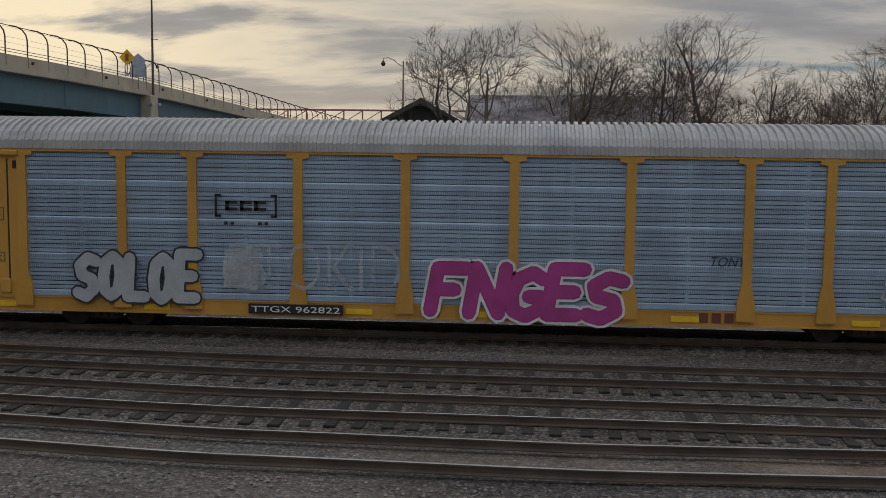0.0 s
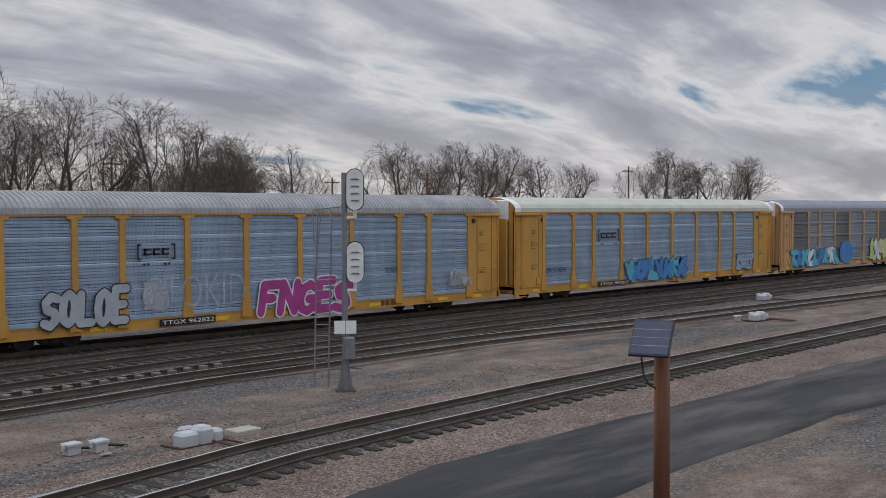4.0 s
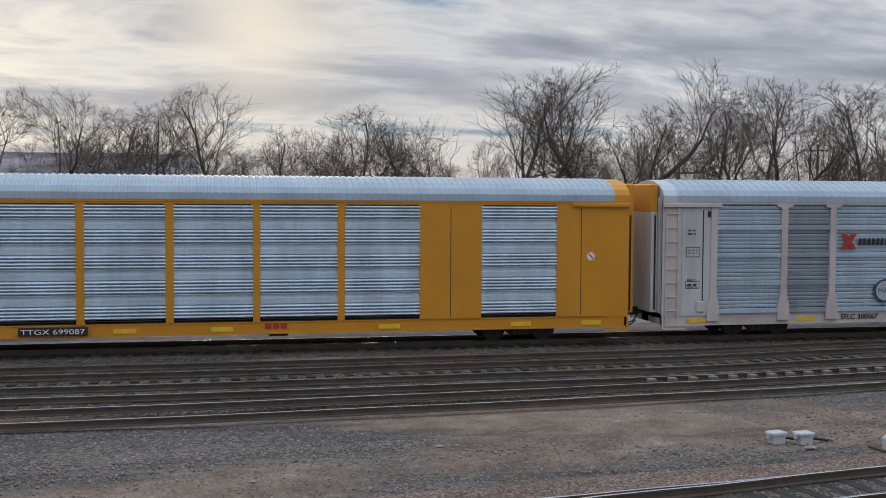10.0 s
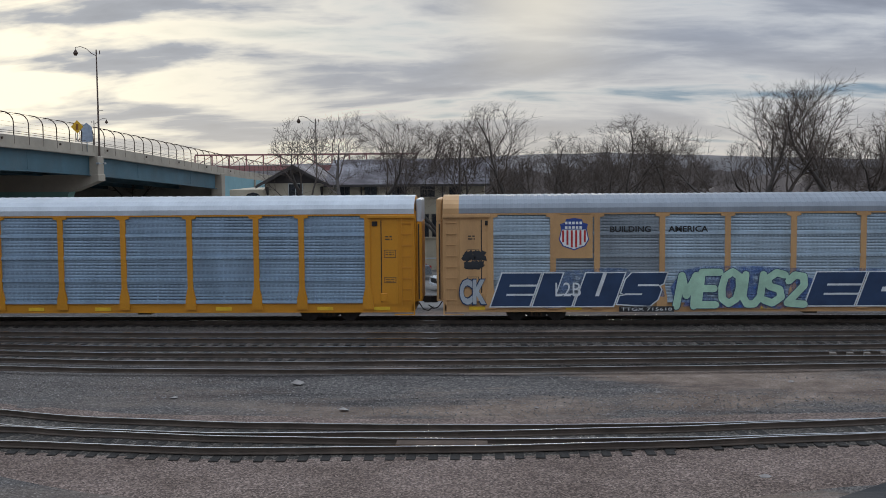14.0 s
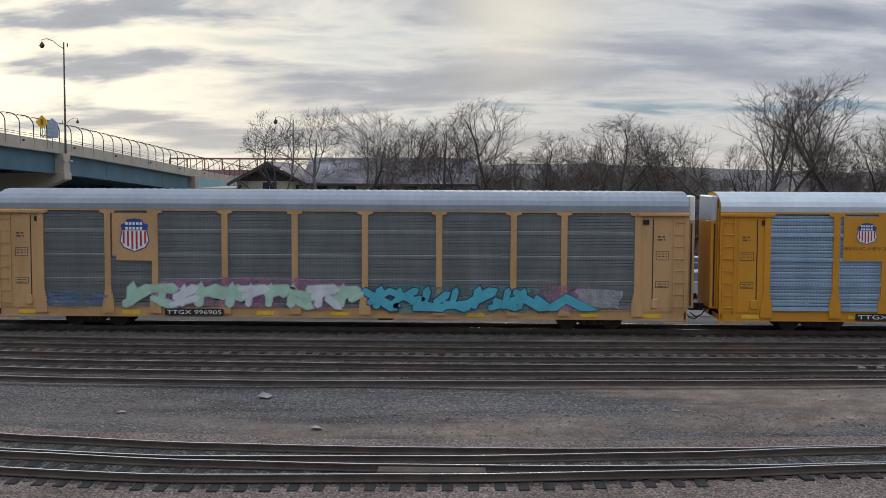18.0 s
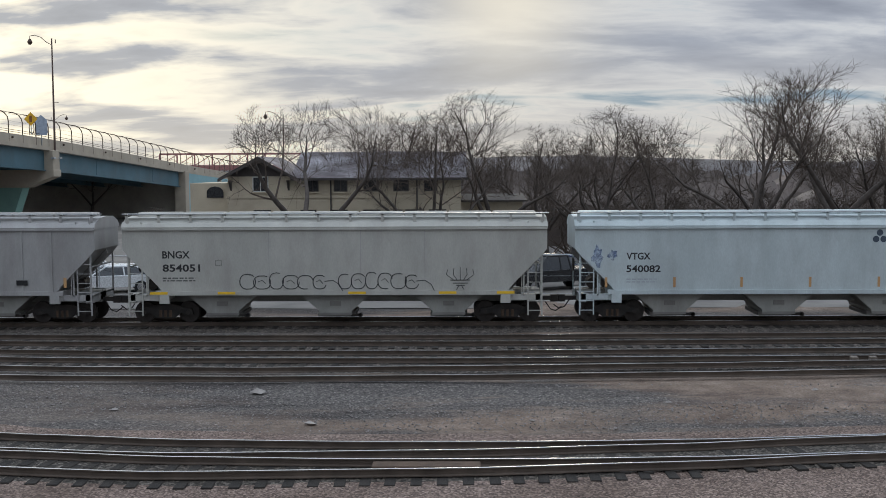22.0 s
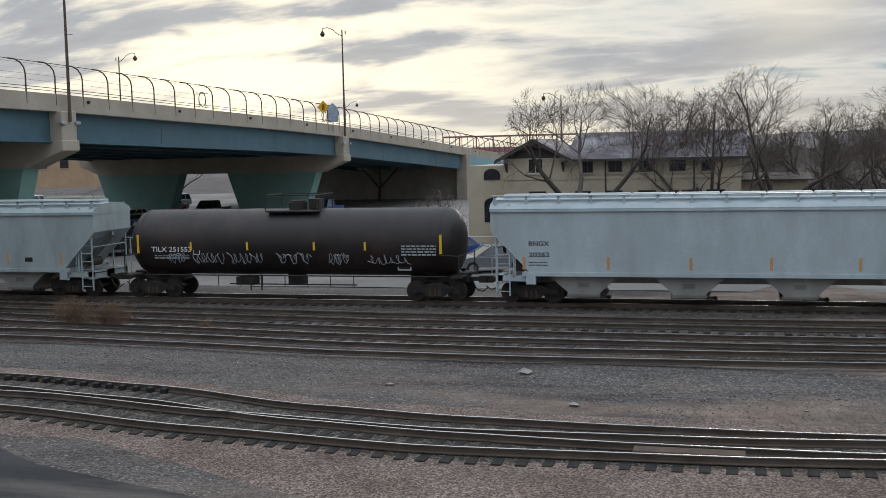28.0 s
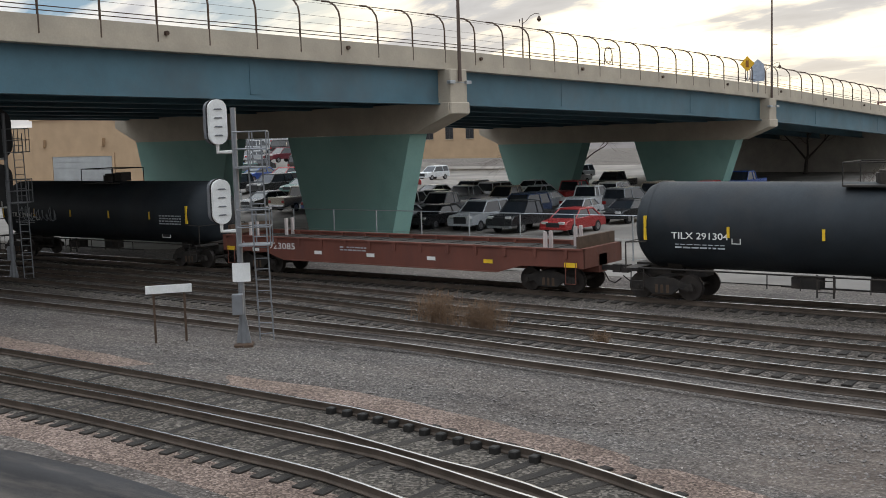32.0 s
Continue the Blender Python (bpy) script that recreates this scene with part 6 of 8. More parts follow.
def tank_car(name, label, paint, L, number, marks):
    car = thing(name, pose(0, 38.62, 0), label, "freight car", group="freight train")
    R, zc, B = 1.46, 2.46, L / 2 - 0.85
    g = Geo()
    rows = []
    prof = [(-B, 0.05)] + [(-B + 0.75 * (1 - math.cos(a)), R * math.sin(a)) for a in (0.3, 0.6, 0.9, 1.2, 1.57)]
    prof += [(x * B * 0.9 / 6, R) for x in range(-5, 6)]
    prof += [(-x, r) for x, r in reversed(prof[:6])]
    n = 40
    for x, r in prof:
        rows.append([(x, -r * math.sin(6.2832 * k / n), zc + r * math.cos(6.2832 * k / n)) for k in range(n + 1)])
    g.grid(rows)
    part("tank", g, paint, car, smooth=True)
    for x in (-B + 0.8, -B * 0.33, B * 0.33, B - 0.8):
        g = Geo()
        g.grid([[(x + dx, -(R + 0.012) * math.sin(6.2832 * k / n), zc + (R + 0.012) * math.cos(6.2832 * k / n)) for k in range(n + 1)] for dx in (-0.03, 0.03)])
        part("weld_band", g, paint, car, smooth=True)
    part("manway", Geo().tube((0.15, 0, zc + R - 0.1), (0.15, 0, zc + R + 0.28), 0.42, n=16).tube((0.15, 0, zc + R + 0.28), (0.15, 0, zc + R + 0.36), 0.34, n=16).box(0.75, 1.25, -0.3, 0.3, zc + R, zc + R + 0.42), truck_black, car)
    g = Geo().box(-1.0, 1.4, -0.95, 0.95, zc + R - 0.12, zc + R - 0.06)
    part("platform", g, truck_black, car)
    g = Geo()
    for x in (-1.0, 1.4):
        for y in (-0.95, 0.95):
            g.tube((x, y, zc + R - 0.1), (x, y, zc + R + 0.62), 0.022)
    for y in (-0.95, 0.95):
        g.path([(-1.0, y, zc + R + 0.62), (1.4, y, zc + R + 0.62)], 0.022)
    g.path([(-1.0, -0.95, zc + R + 0.62), (-1.0, 0.95, zc + R + 0.62)], 0.022).path([(1.4, -0.95, zc + R + 0.62), (1.4, 0.95, zc + R + 0.62)], 0.022)
    part("railing", g, truck_black, car)
    ladder(car, -1.6, 0.5, -1.40, 0.45, 1.15, truck_black, 2)
    for s in (-1, 1):
        xe = s * (L / 2 - 0.75)
        part("stub_sill", Geo().box(*sorted((s * (B - 2.4), xe)), -0.35, 0.35, 0.75, 1.15), truck_black, car)
        part("saddle", Geo().prism([(-1.25, 1.75), (-0.4, 0.85), (0.4, 0.85), (1.25, 1.75), (0, 1.1)], "x", *sorted((s * (B - 1.7), s * (B - 1.2)))), truck_black, car)
        part("end_platform", Geo().box(*sorted((xe - s * 0.5, xe)), -1.4, 1.4, 1.02, 1.08), truck_black, car)
        part("handrail", Geo().path([(xe - s * 0.1, -1.4, 1.05), (xe - s * 0.1, -1.4, 1.95), (xe - s * 0.1, 1.4, 1.95), (xe - s * 0.1, 1.4, 1.05)], 0.025).path([(xe - s * 0.1, -1.4, 1.95), (xe - s * 0.9, -1.5, 2.0)], 0.025), truck_black, car)
        part("step_ladder", Geo().path([(xe - s * 0.3, -1.42, 1.05), (xe - s * 0.3, -1.44, 0.35), (xe - s * 0.75, -1.44, 0.35), (xe - s * 0.75, -1.42, 1.05)], 0.02).tube((xe - s * 0.3, -1.43, 0.65), (xe - s * 0.75, -1.43, 0.65), 0.02), truck_black, car)
    part("side_rail", Geo().tube((-B + 0.5, -1.45, 1.1), (B - 0.5, -1.45, 1.1), 0.03).tube((-3, -0.6, 0.62), (3, -0.6, 0.62), 0.03).box(-0.3, 0.3, -0.35, 0.35, 0.55, 1.05).box(-2.6, -1.7, -0.8, -0.3, 0.6, 0.95), truck_black, car)
    for k in range(7):
        x = -3.2 + k * 1.05
        part("hanger", Geo().tube((x, -1.3, 1.1), (x, -1.3, 0.62), 0.02), truck_black, car)
    couplers(car, L / 2)
    trucks(car, (-L / 2 + 2.0, L / 2 - 2.0))

    def on_side(z):
        return -math.sqrt(max(0.01, R * R - (z - zc) ** 2)) - 0.012

    lettering(car, number, white_paint, -6.35, 2.12, 0.22, on_side(2.2), 1.95, "car_number", 0.01)
    small_data(car, -6.25, 1.92, 2, 1.7, sp_grey, 80, on_side(1.9), 0.05)
    small_data(car, 5.3, 2.35, 4, 1.5, sp_grey, 81, on_side(2.3), 0.06, 0.12)
    for x in marks:
        part("reflector", Geo().box(x - 0.045, x + 0.045, on_side(2.4) - 0.006, on_side(2.4) + 0.03, 2.2, 2.55), yellow_tape, car)
    for s in (-1, 1):
        part("reflector", Geo().box(s * (B - 0.75) - 0.05, s * (B - 0.75) + 0.05, on_side(2.5) + 0.0, on_side(2.5) + 0.25, 2.05, 2.85), yellow_tape, car)
    plate(car, "placard", rect(-4.3, -4.0, 2.0, 2.25), white_paint, on_side(2.1))
    plate(car, "placard", rect(-4.27, -4.03, 2.03, 2.22), black_paint, on_side(2.1) - 0.005)
    plate(car, "placard", rect(5.0, 5.6, 1.32, 1.55), white_paint, on_side(1.45))
    plate(car, "placard", rect(5.04, 5.56, 1.36, 1.51), black_paint, on_side(1.45) - 0.005)
    return car


def build_tanks():
    c = tank_car("tank_car", "brown-black tank car with chalk scribbles along its side", tank_brown, length(16), "TILX 251553", (-4.4, -1.7, 1.4, 3.7))
    for k, (a, b) in enumerate(((-4.3, -2.9), (-2.7, -1.0), (-0.4, 1.2), (2.0, 3.0), (3.8, 5.6), (-5.6, -4.8))):
        scribble(c, a, b, 1.55, 2.1, sp_grey, 90 + k, -1.478, 0.016, 18, 1.46)
    put(16, c)
    c = tank_car("tank_car", "plain black tank car with white stencils", tank_black, length(18), "TILX 291304", (-4.4, -1.4, 1.6, 4.6))
    put(18, c)
    c = tank_car("tank_car", "black tank car with faint chalk scribbles", tank_black, length(20), "TILX 291412", (-4.4, -1.4, 1.6, 4.6))
    scribble(c, -5.5, -2.5, 1.9, 2.7, sp_grey, 99, -1.478, 0.02, 24, 1.46)
    put(20, c)


build_tanks()


def flat_car():
    L = length(19)
    car = thing("flat_car", pose(0, 38.62, 0), "oxide-red flat car with low sides and a timber deck", "freight car", group="freight train")
    B = L / 2 - 0.75
    for y in (-1.42, 1.36):
        poly = [(-B, 1.0), (-B + 2.6, 0.95), (-B + 3.6, 0.66), (B - 3.6, 0.66), (B - 2.6, 0.95), (B, 1.0), (B, 1.62), (-B, 1.62)]
        s = part("side_sill", Geo().prism(poly, "y", y, y + 0.06).box(-B, B, y - 0.05, y + 0.08, 1.58, 1.64).box(-B + 3.6, B - 3.6, y - 0.04, y + 0.08, 0.66, 0.70), red_brown, car)
        for k in range(14):
            x = -B + 0.7 + (2 * B - 1.4) * k / 13
            part("stake_pocket", Geo().cbox(x - 0.07, x + 0.07, y - 0.06, y, 1.28, 1.60, 0.01), red_brown, s)
    for k in range(44):
        x = -B + 2 * B * k / 44
        part("deck_board", Geo().box(x + 0.01, x + 2 * B / 44 - 0.01, -1.36, 1.36, 1.38 + 0.01 * (k % 3), 1.45 + 0.01 * (k % 3)), tie_wood, car)
    part("center_sill", Geo().box(-B, B, -0.3, 0.3, 0.7, 1.35), red_brown, car)
    for s in (-1, 1):
        part("end_sill", Geo().box(*sorted((s * (B - 0.2), s * B)), -1.45, 1.45, 0.95, 1.64), red_brown, car)
        for y in (-1.3, -0.9, 0.9, 1.3):
            part("stake", Geo().box(s * (B - 1.6) - 0.06, s * (B - 1.6) + 0.06, y - 0.05, y + 0.05, 1.4, 2.2), pinkish, car)
        part("step_ladder", Geo().path([(s * (B - 0.3), -1.46, 1.2), (s * (B - 0.3), -1.48, 0.4), (s * (B - 0.7), -1.48, 0.4), (s * (B - 0.7), -1.46, 1.2)], 0.02), red_brown, car)
        part("reflector", Geo().box(s * (B - 0.5) - 0.25, s * (B - 0.5) + 0.25, -1.475, -1.47, 0.98, 1.15), yellow_tape, car)
        part("bulkhead_rack", Geo().box(*sorted((s * (B - 0.35), s * (B - 0.2))), -1.3, 1.3, 1.64, 2.05), rust_steel, car)
    for x in (-7.0, -3.4, -0.6, 2.4, 5.0):
        plate(car, "reflector", rect(x - 0.2, x + 0.2, 0.98, 1.12), white_paint if x < 4 else yellow_tape, -1.425)
    lettering(car, "923085", white_paint, -6.2, 1.12, 0.26, -1.425, 1.5, "car_number")
    lettering(car, "H", white_paint, -7.9, 1.12, 0.26, -1.425, 0.2, "car_number")
    small_data(car, -2.2, 1.3, 2, 1.4, sp_grey, 84, -1.425)
    couplers(car, L / 2)
    trucks(car, (-L / 2 + 2.4, L / 2 - 2.4))
    put(19, car)


flat_car()


# ---- the road bridge ----
teal_steel = mat("blue_green_girder_paint", (0.075, 0.155, 0.195), 0.6, 0, 0.2, 0.4, 15, 0.04, dirt=(0.10, 0.10, 0.10), dirt_amt=0.35, dirt_scale=0.3)
teal_conc = mat("green_painted_concrete", (0.24, 0.42, 0.37), 0.8, 0, 0.15, 0.5, 12, 0.15, dirt=(0.17, 0.20, 0.19), dirt_amt=0.4, dirt_scale=0.25)
beige_conc = mat("beige_concrete", (0.46, 0.40, 0.32), 0.85, 0, 0.15, 0.5, 12, 0.2, dirt=(0.28, 0.24, 0.19), dirt_amt=0.4, dirt_scale=0.3)
blue_wall = mat("pale_blue_wall", (0.24, 0.42, 0.46), 0.7, 0, 0.12, 0.5, 15, 0.05)
bronze = mat("dark_bronze_steel", (0.075, 0.045, 0.03), 0.55, 0.3, 0.25, 2, 20, 0.05)
pole_brown = mat("brown_pole_paint", (0.12, 0.085, 0.07), 0.6, 0.2, 0.2, 2, 20, 0.05)
DECK = [(-60, 10.7), (0, 10.2), (24, 9.98), (54, 9.55), (83, 8.8), (97.5, 8.25), (121, 7.0), (146, 5.6), (175, 4.2), (230, 2.0)]
BX, BW, ABUT = -40.3, 29.5, 140
SKEW = pose(BX, 54, 0) @ pose(0, 0, 0, 0, 0, -3.0) @ pose(-BX, -54, 0)


def deck_z(y):
    for (a, b), (c, d) in zip(DECK, DECK[1:]):
        if y <= c:
            return b + (d - b) * (y - a) / (c - a)
    return DECK[-1][1]


def build_bridge():
    br = thing("road_bridge", SKEW, "road bridge with blue-green girders on flared green concrete piers", "bridge")
    ys = list(range(-60, 231, 6))
    def strip(x0, x1, lo, hi, name, m, y0=-60, y1=230, label=""):
        g = Geo()
        yy = [y for y in ys if y0 <= y <= y1]
        rows = [[(x0, y, deck_z(y) + lo), (x1, y, deck_z(y) + lo), (x1, y, deck_z(y) + hi), (x0, y, deck_z(y) + hi), (x0, y, deck_z(y) + lo)] for y in yy]
        g.grid(rows)
        return part(name, g, m, br, label)
    strip(BX - BW, BX, -0.32, 0.0, "deck_slab", concrete)
    strip(BX - 0.02, BX + 0.10, -0.30, 0.06, "edge_beam", beige_conc)
    strip(BX - 0.32, BX - 0.02, 0.0, 0.78, "parapet", beige_conc, label="low beige concrete parapet wall")
    strip(BX - BW, BX - BW + 0.3, 0.0, 0.92, "parapet", beige_conc)
    for k, x in enumerate((-0.5, -5.5, -10.5, -15.5, -20.5, -25.5, -28.9)):
        strip(BX + x - 0.05, BX + x + 0.05, -2.15, -0.32, "girder", teal_steel, -60, ABUT)
        strip(BX + x - 0.3, BX + x + 0.3, -2.2, -2.12, "girder_flange", teal_steel, -60, ABUT)
    for y in (14, 40, 66, 84, 110, 128):
        z = deck_z(y)
        part("splice_plate", Geo().box(BX - 0.45, BX - 0.42, y - 0.35, y + 0.35, z - 1.95, z - 0.5), teal_steel, br)
    # piers
    for y in (10.5, 54, 97.5):
        z = deck_z(y) - 2.2
        drop = 1.55
        cap = [(BX + 0.35, z + 0.1), (BX + 0.35, z - 0.55), (BX - 2.2, z - drop), (BX - BW + 1.6, z - drop), (BX - BW - 0.9, z - 0.5), (BX - BW - 0.9, z + 0.1)]
        part("pier_cap", Geo().prism(cap, "y", y - 0.9, y + 0.9), beige_conc, br)
        part("cap_end_post", Geo().cbox(BX - 0.55, BX + 0.42, y - 0.75, y + 0.75, z + 0.02, deck_z(y) - 0.27, 0.05).cbox(BX - 0.8, BX + 0.5, y - 0.85, y + 0.85, z - 0.5, z + 0.12, 0.05), beige_conc, br)
        for c in (BX - 7.6, BX - 23.2):
            col = [(c - 3.3, -0.4), (c + 3.3, -0.4), (c + 5.0, z - drop - 0.005), (c - 5.0, z - drop - 0.005)]
            p = part("pier_column", Geo().prism(col, "y", y - 0.75, y + 0.75), teal_conc, br)
            part("column_band", Geo().prism([(c - 4.75, z - drop - 0.75), (c + 4.75, z - drop - 0.75), (c + 4.8, z - drop - 0.6), (c - 4.8, z - drop - 0.6)], "y", y - 0.79, y + 0.79), teal_conc, p)
    # far abutment with its wing wall
    part("abutment", Geo().box(BX - BW, BX - 0.3, ABUT, ABUT + 1.2, -0.4, deck_z(ABUT) - 0.33), concrete, br)
    part("abutment_post", Geo().cbox(BX - 1.2, BX + 0.3, ABUT - 1.4, ABUT + 0.2, -0.4, deck_z(ABUT - 1) - 0.1, 0.05), beige_conc, br)
    g = Geo()
    rows = [[(BX + 0.12, y, -0.4), (BX + 0.12, y, deck_z(y) - 0.3)] for y in range(ABUT, 216, 4)]
    g.grid(rows)
    g.grid([[(x, y, z) for x, z in ((BX - 0.3, -0.4), (BX - 0.3, deck_z(y) - 0.3))] for y in range(ABUT, 216, 4)])
    part("wing_wall", g, blue_wall, br, "pale blue panelled retaining wall")
    for y in (156, 178):
        part("wall_pilaster", Geo().box(BX + 0.1, BX + 0.35, y - 0.2, y + 0.2, -0.4, deck_z(y) - 0.3), beige_conc, br)
    # curved pedestrian fence
    for i in range(78):
        y = -20 + i * 2.72
        z = deck_z(y)
        pts = [(BX - 0.05, y, z - 0.05), (BX - 0.05, y, z + 1.85), (BX - 0.13, y, z + 2.2), (BX - 0.38, y, z + 2.52), (BX - 0.75, y, z + 2.72), (BX - 1.25, y, z + 2.8)]
        part("fence_post", Geo().path(pts, 0.05, 5), bronze, br)
    yy = [-20 + k * 4 for k in range(52)]
    for dx, dz in ((-1.25, 2.8), (-0.05, 0.95), (-0.05, 1.12)):
        part("fence_rail", Geo().path([(BX + dx, y, deck_z(y) + dz) for y in yy], 0.025, 4), bronze, br)
    for dx, dz in ((-0.05, 1.5), (-0.05, 1.85), (-0.38, 2.52), (-0.75, 2.72)):
        part("fence_wire", Geo().path([(BX + dx, y, deck_z(y) + dz) for y in yy], 0.008, 3), bronze, br)
    for i in range(13):
        y = 13 + i * 10.9
        part("conduit_box", Geo().tube((BX - 0.02, y, deck_z(y) + 0.45), (BX + 0.12, y, deck_z(y) + 0.45), 0.1, n=8), bronze, br)
    for y in (71, 93.5):
        z = deck_z(y)
        g = Geo()
        g.path([(BX - 0.1, y + 0.5 * math.cos(a * 0.5236), z + 1.55 + 0.55 * math.sin(a * 0.5236)) for a in range(13)], 0.035, 5)
        g.tube((BX - 0.1, y - 0.9, z + 2.0), (BX - 0.1, y + 0.9, z + 2.0), 0.03).tube((BX - 0.1, y - 0.5, z + 0.9), (BX - 0.1, y - 0.5, z + 1.6), 0.03).tube((BX - 0.1, y + 0.5, z + 0.9), (BX - 0.1, y + 0.5, z + 1.6), 0.03)
        part("railing_hoop", g, bronze, br)
    # floodlights on the pier posts
    for y in (54, 97.5):
        z = deck_z(y) - 1.0
        part("floodlight", Geo().tube((BX + 0.4, y - 0.6, z), (BX + 0.4, y + 0.6, z), 0.03).cbox(BX + 0.3, BX + 0.6, y - 0.95, y - 0.5, z - 0.08, z + 0.1, 0.03).cbox(BX + 0.3, BX + 0.6, y + 0.5, y + 0.95, z - 0.08, z + 0.1, 0.03), galv, br)


build_bridge()


def street_lamp(x, y, z0, z1, sign=-1, group="street lamps on the bridge"):
    root = thing("street_lamp", (SKEW if "bridge" in group else pose(0, 0, 0)) @ pose(x, y, z0), "tall brown street lamp with a curved arm and bell lantern", "street lamp", group)
    h = z1 - z0
    part("pole", Geo().tube((0, 0, 0), (0, 0, h), 0.11, 0.06, 10), pole_brown, root)
    s = sign
    part("arm", Geo().path([(0, 0, h - 0.6), (s * 0.5, 0, h - 0.35), (s * 1.0, 0, h + 0.1), (s * 1.6, 0, h + 0.32), (s * 2.1, 0, h + 0.25), (s * 2.1, 0, h)], 0.035, 6).tube((-s * 0.35, 0, h - 0.45), (-s * 0.35, 0, h - 0.1), 0.05), pole_brown, root)
    part("lantern", Geo().tube((s * 2.1, 0, h), (s * 2.1, 0, h - 0.3), 0.08, 0.26, 10).tube((s * 2.1, 0, h - 0.3), (s * 2.1, 0, h - 0.55), 0.26, 0.12, 10), bronze, root)
    part("bracket", Geo().tube((s * -0.5, 0, h * 0.45), (s * 0.1, 0, h * 0.45), 0.02), pole_brown, root)
    return root


street_lamp(BX + 0.5, 54, 8.6, 20.5)
street_lamp(BX + 0.3, 97.5, 7.6, 18.4)
street_lamp(BX - BW + 1, 165, 4.5, 14.4, 1)
street_lamp(BX - BW + 1, 102, 8.0, 17.5, 1)
street_lamp(-20.5, 125, 0, 12.6, -1, "street lamps on the road")


def signs():
    s = thing("warning_sign", SKEW @ pose(BX + 0.25, 92.6, deck_z(92.6) + 0.9), "yellow diamond warning sign on the bridge", "road sign")
    part("post", Geo().box(-0.03, 0.03, 0, 0.06, 0, 1.3), galv, s)
    part("face", Geo().prism([(0, 0.75), (0.62, 1.37), (0, 2.0), (-0.62, 1.37)], "y", -0.02, 0.0), mat("sign_yellow", (0.75, 0.42, 0.02), 0.5), s)
    part("symbol", Geo().box(-0.13, 0.13, -0.03, -0.022, 1.1, 1.65), mat("sign_symbol", (0.25, 0.10, 0.02), 0.6), s)
    s = thing("road_sign", SKEW @ pose(BX + 0.05, 95.2, deck_z(95) + 0.9), "back of a pale blue-grey road sign", "road sign")
    part("panel", Geo().prism([(-0.55, 0.1), (0.55, 0.1), (0.6, 0.4), (0.55, 1.5), (0, 1.95), (-0.55, 1.5), (-0.6, 0.4)], "y", -0.03, 0.0), mat("sign_back", (0.36, 0.42, 0.52), 0.5, 0.3), s)
    part("post", Geo().box(-0.04, 0.04, 0.0, 0.06, -0.9, 1.6), galv, s)


signs()

# ---- the old house behind the yard ----
stucco = mat("dirty_cream_stucco", (0.50, 0.43, 0.32), 0.9, 0, 0.14, 0.5, 18, 0.2, dirt=(0.28, 0.23, 0.17), dirt_amt=0.5, dirt_scale=0.4)
roof_tile = mat("worn_dark_shingles", (0.135, 0.115, 0.12), 0.85, 0, 0.35, 0.9, 14, 0.4, dirt=(0.42, 0.40, 0.42), dirt_amt=0.75, dirt_scale=0.55)
dark_glass = mat("dark_window_opening", (0.018, 0.019, 0.022), 0.25, 0, 0.3, 3, 20, 0.0)
trim_dark = mat("dark_weathered_trim", (0.07, 0.06, 0.055), 0.8, 0, 0.2)
white_trim = mat("faded_white_trim", (0.50, 0.50, 0.47), 0.8, 0, 0.2)


def window(parent, x0, x1, z0, z1, y, open_half=True):
    w = part("window", Geo().box(x0, x1, y - 0.012, y + 0.02, z0, z1), dark_glass, parent)
    t = 0.06
    part("window_frame", Geo().box(x0 - t, x0, y - 0.05, y + 0.02, z0 - t, z1 + t).box(x1, x1 + t, y - 0.05, y + 0.02, z0 - t, z1 + t).box(x0, x1, y - 0.05, y + 0.02, z1, z1 + t).box(x0, x1, y - 0.05, y + 0.02, z0 - t, z0).box((x0 + x1) / 2 - 0.025, (x0 + x1) / 2 + 0.025, y - 0.03, y, z0, z1), white_trim if open_half else trim_dark, w)
    part("sill", Geo().box(x0 - 0.12, x1 + 0.12, y - 0.12, y, z0 - 0.14, z0 - 0.06), stucco, w)


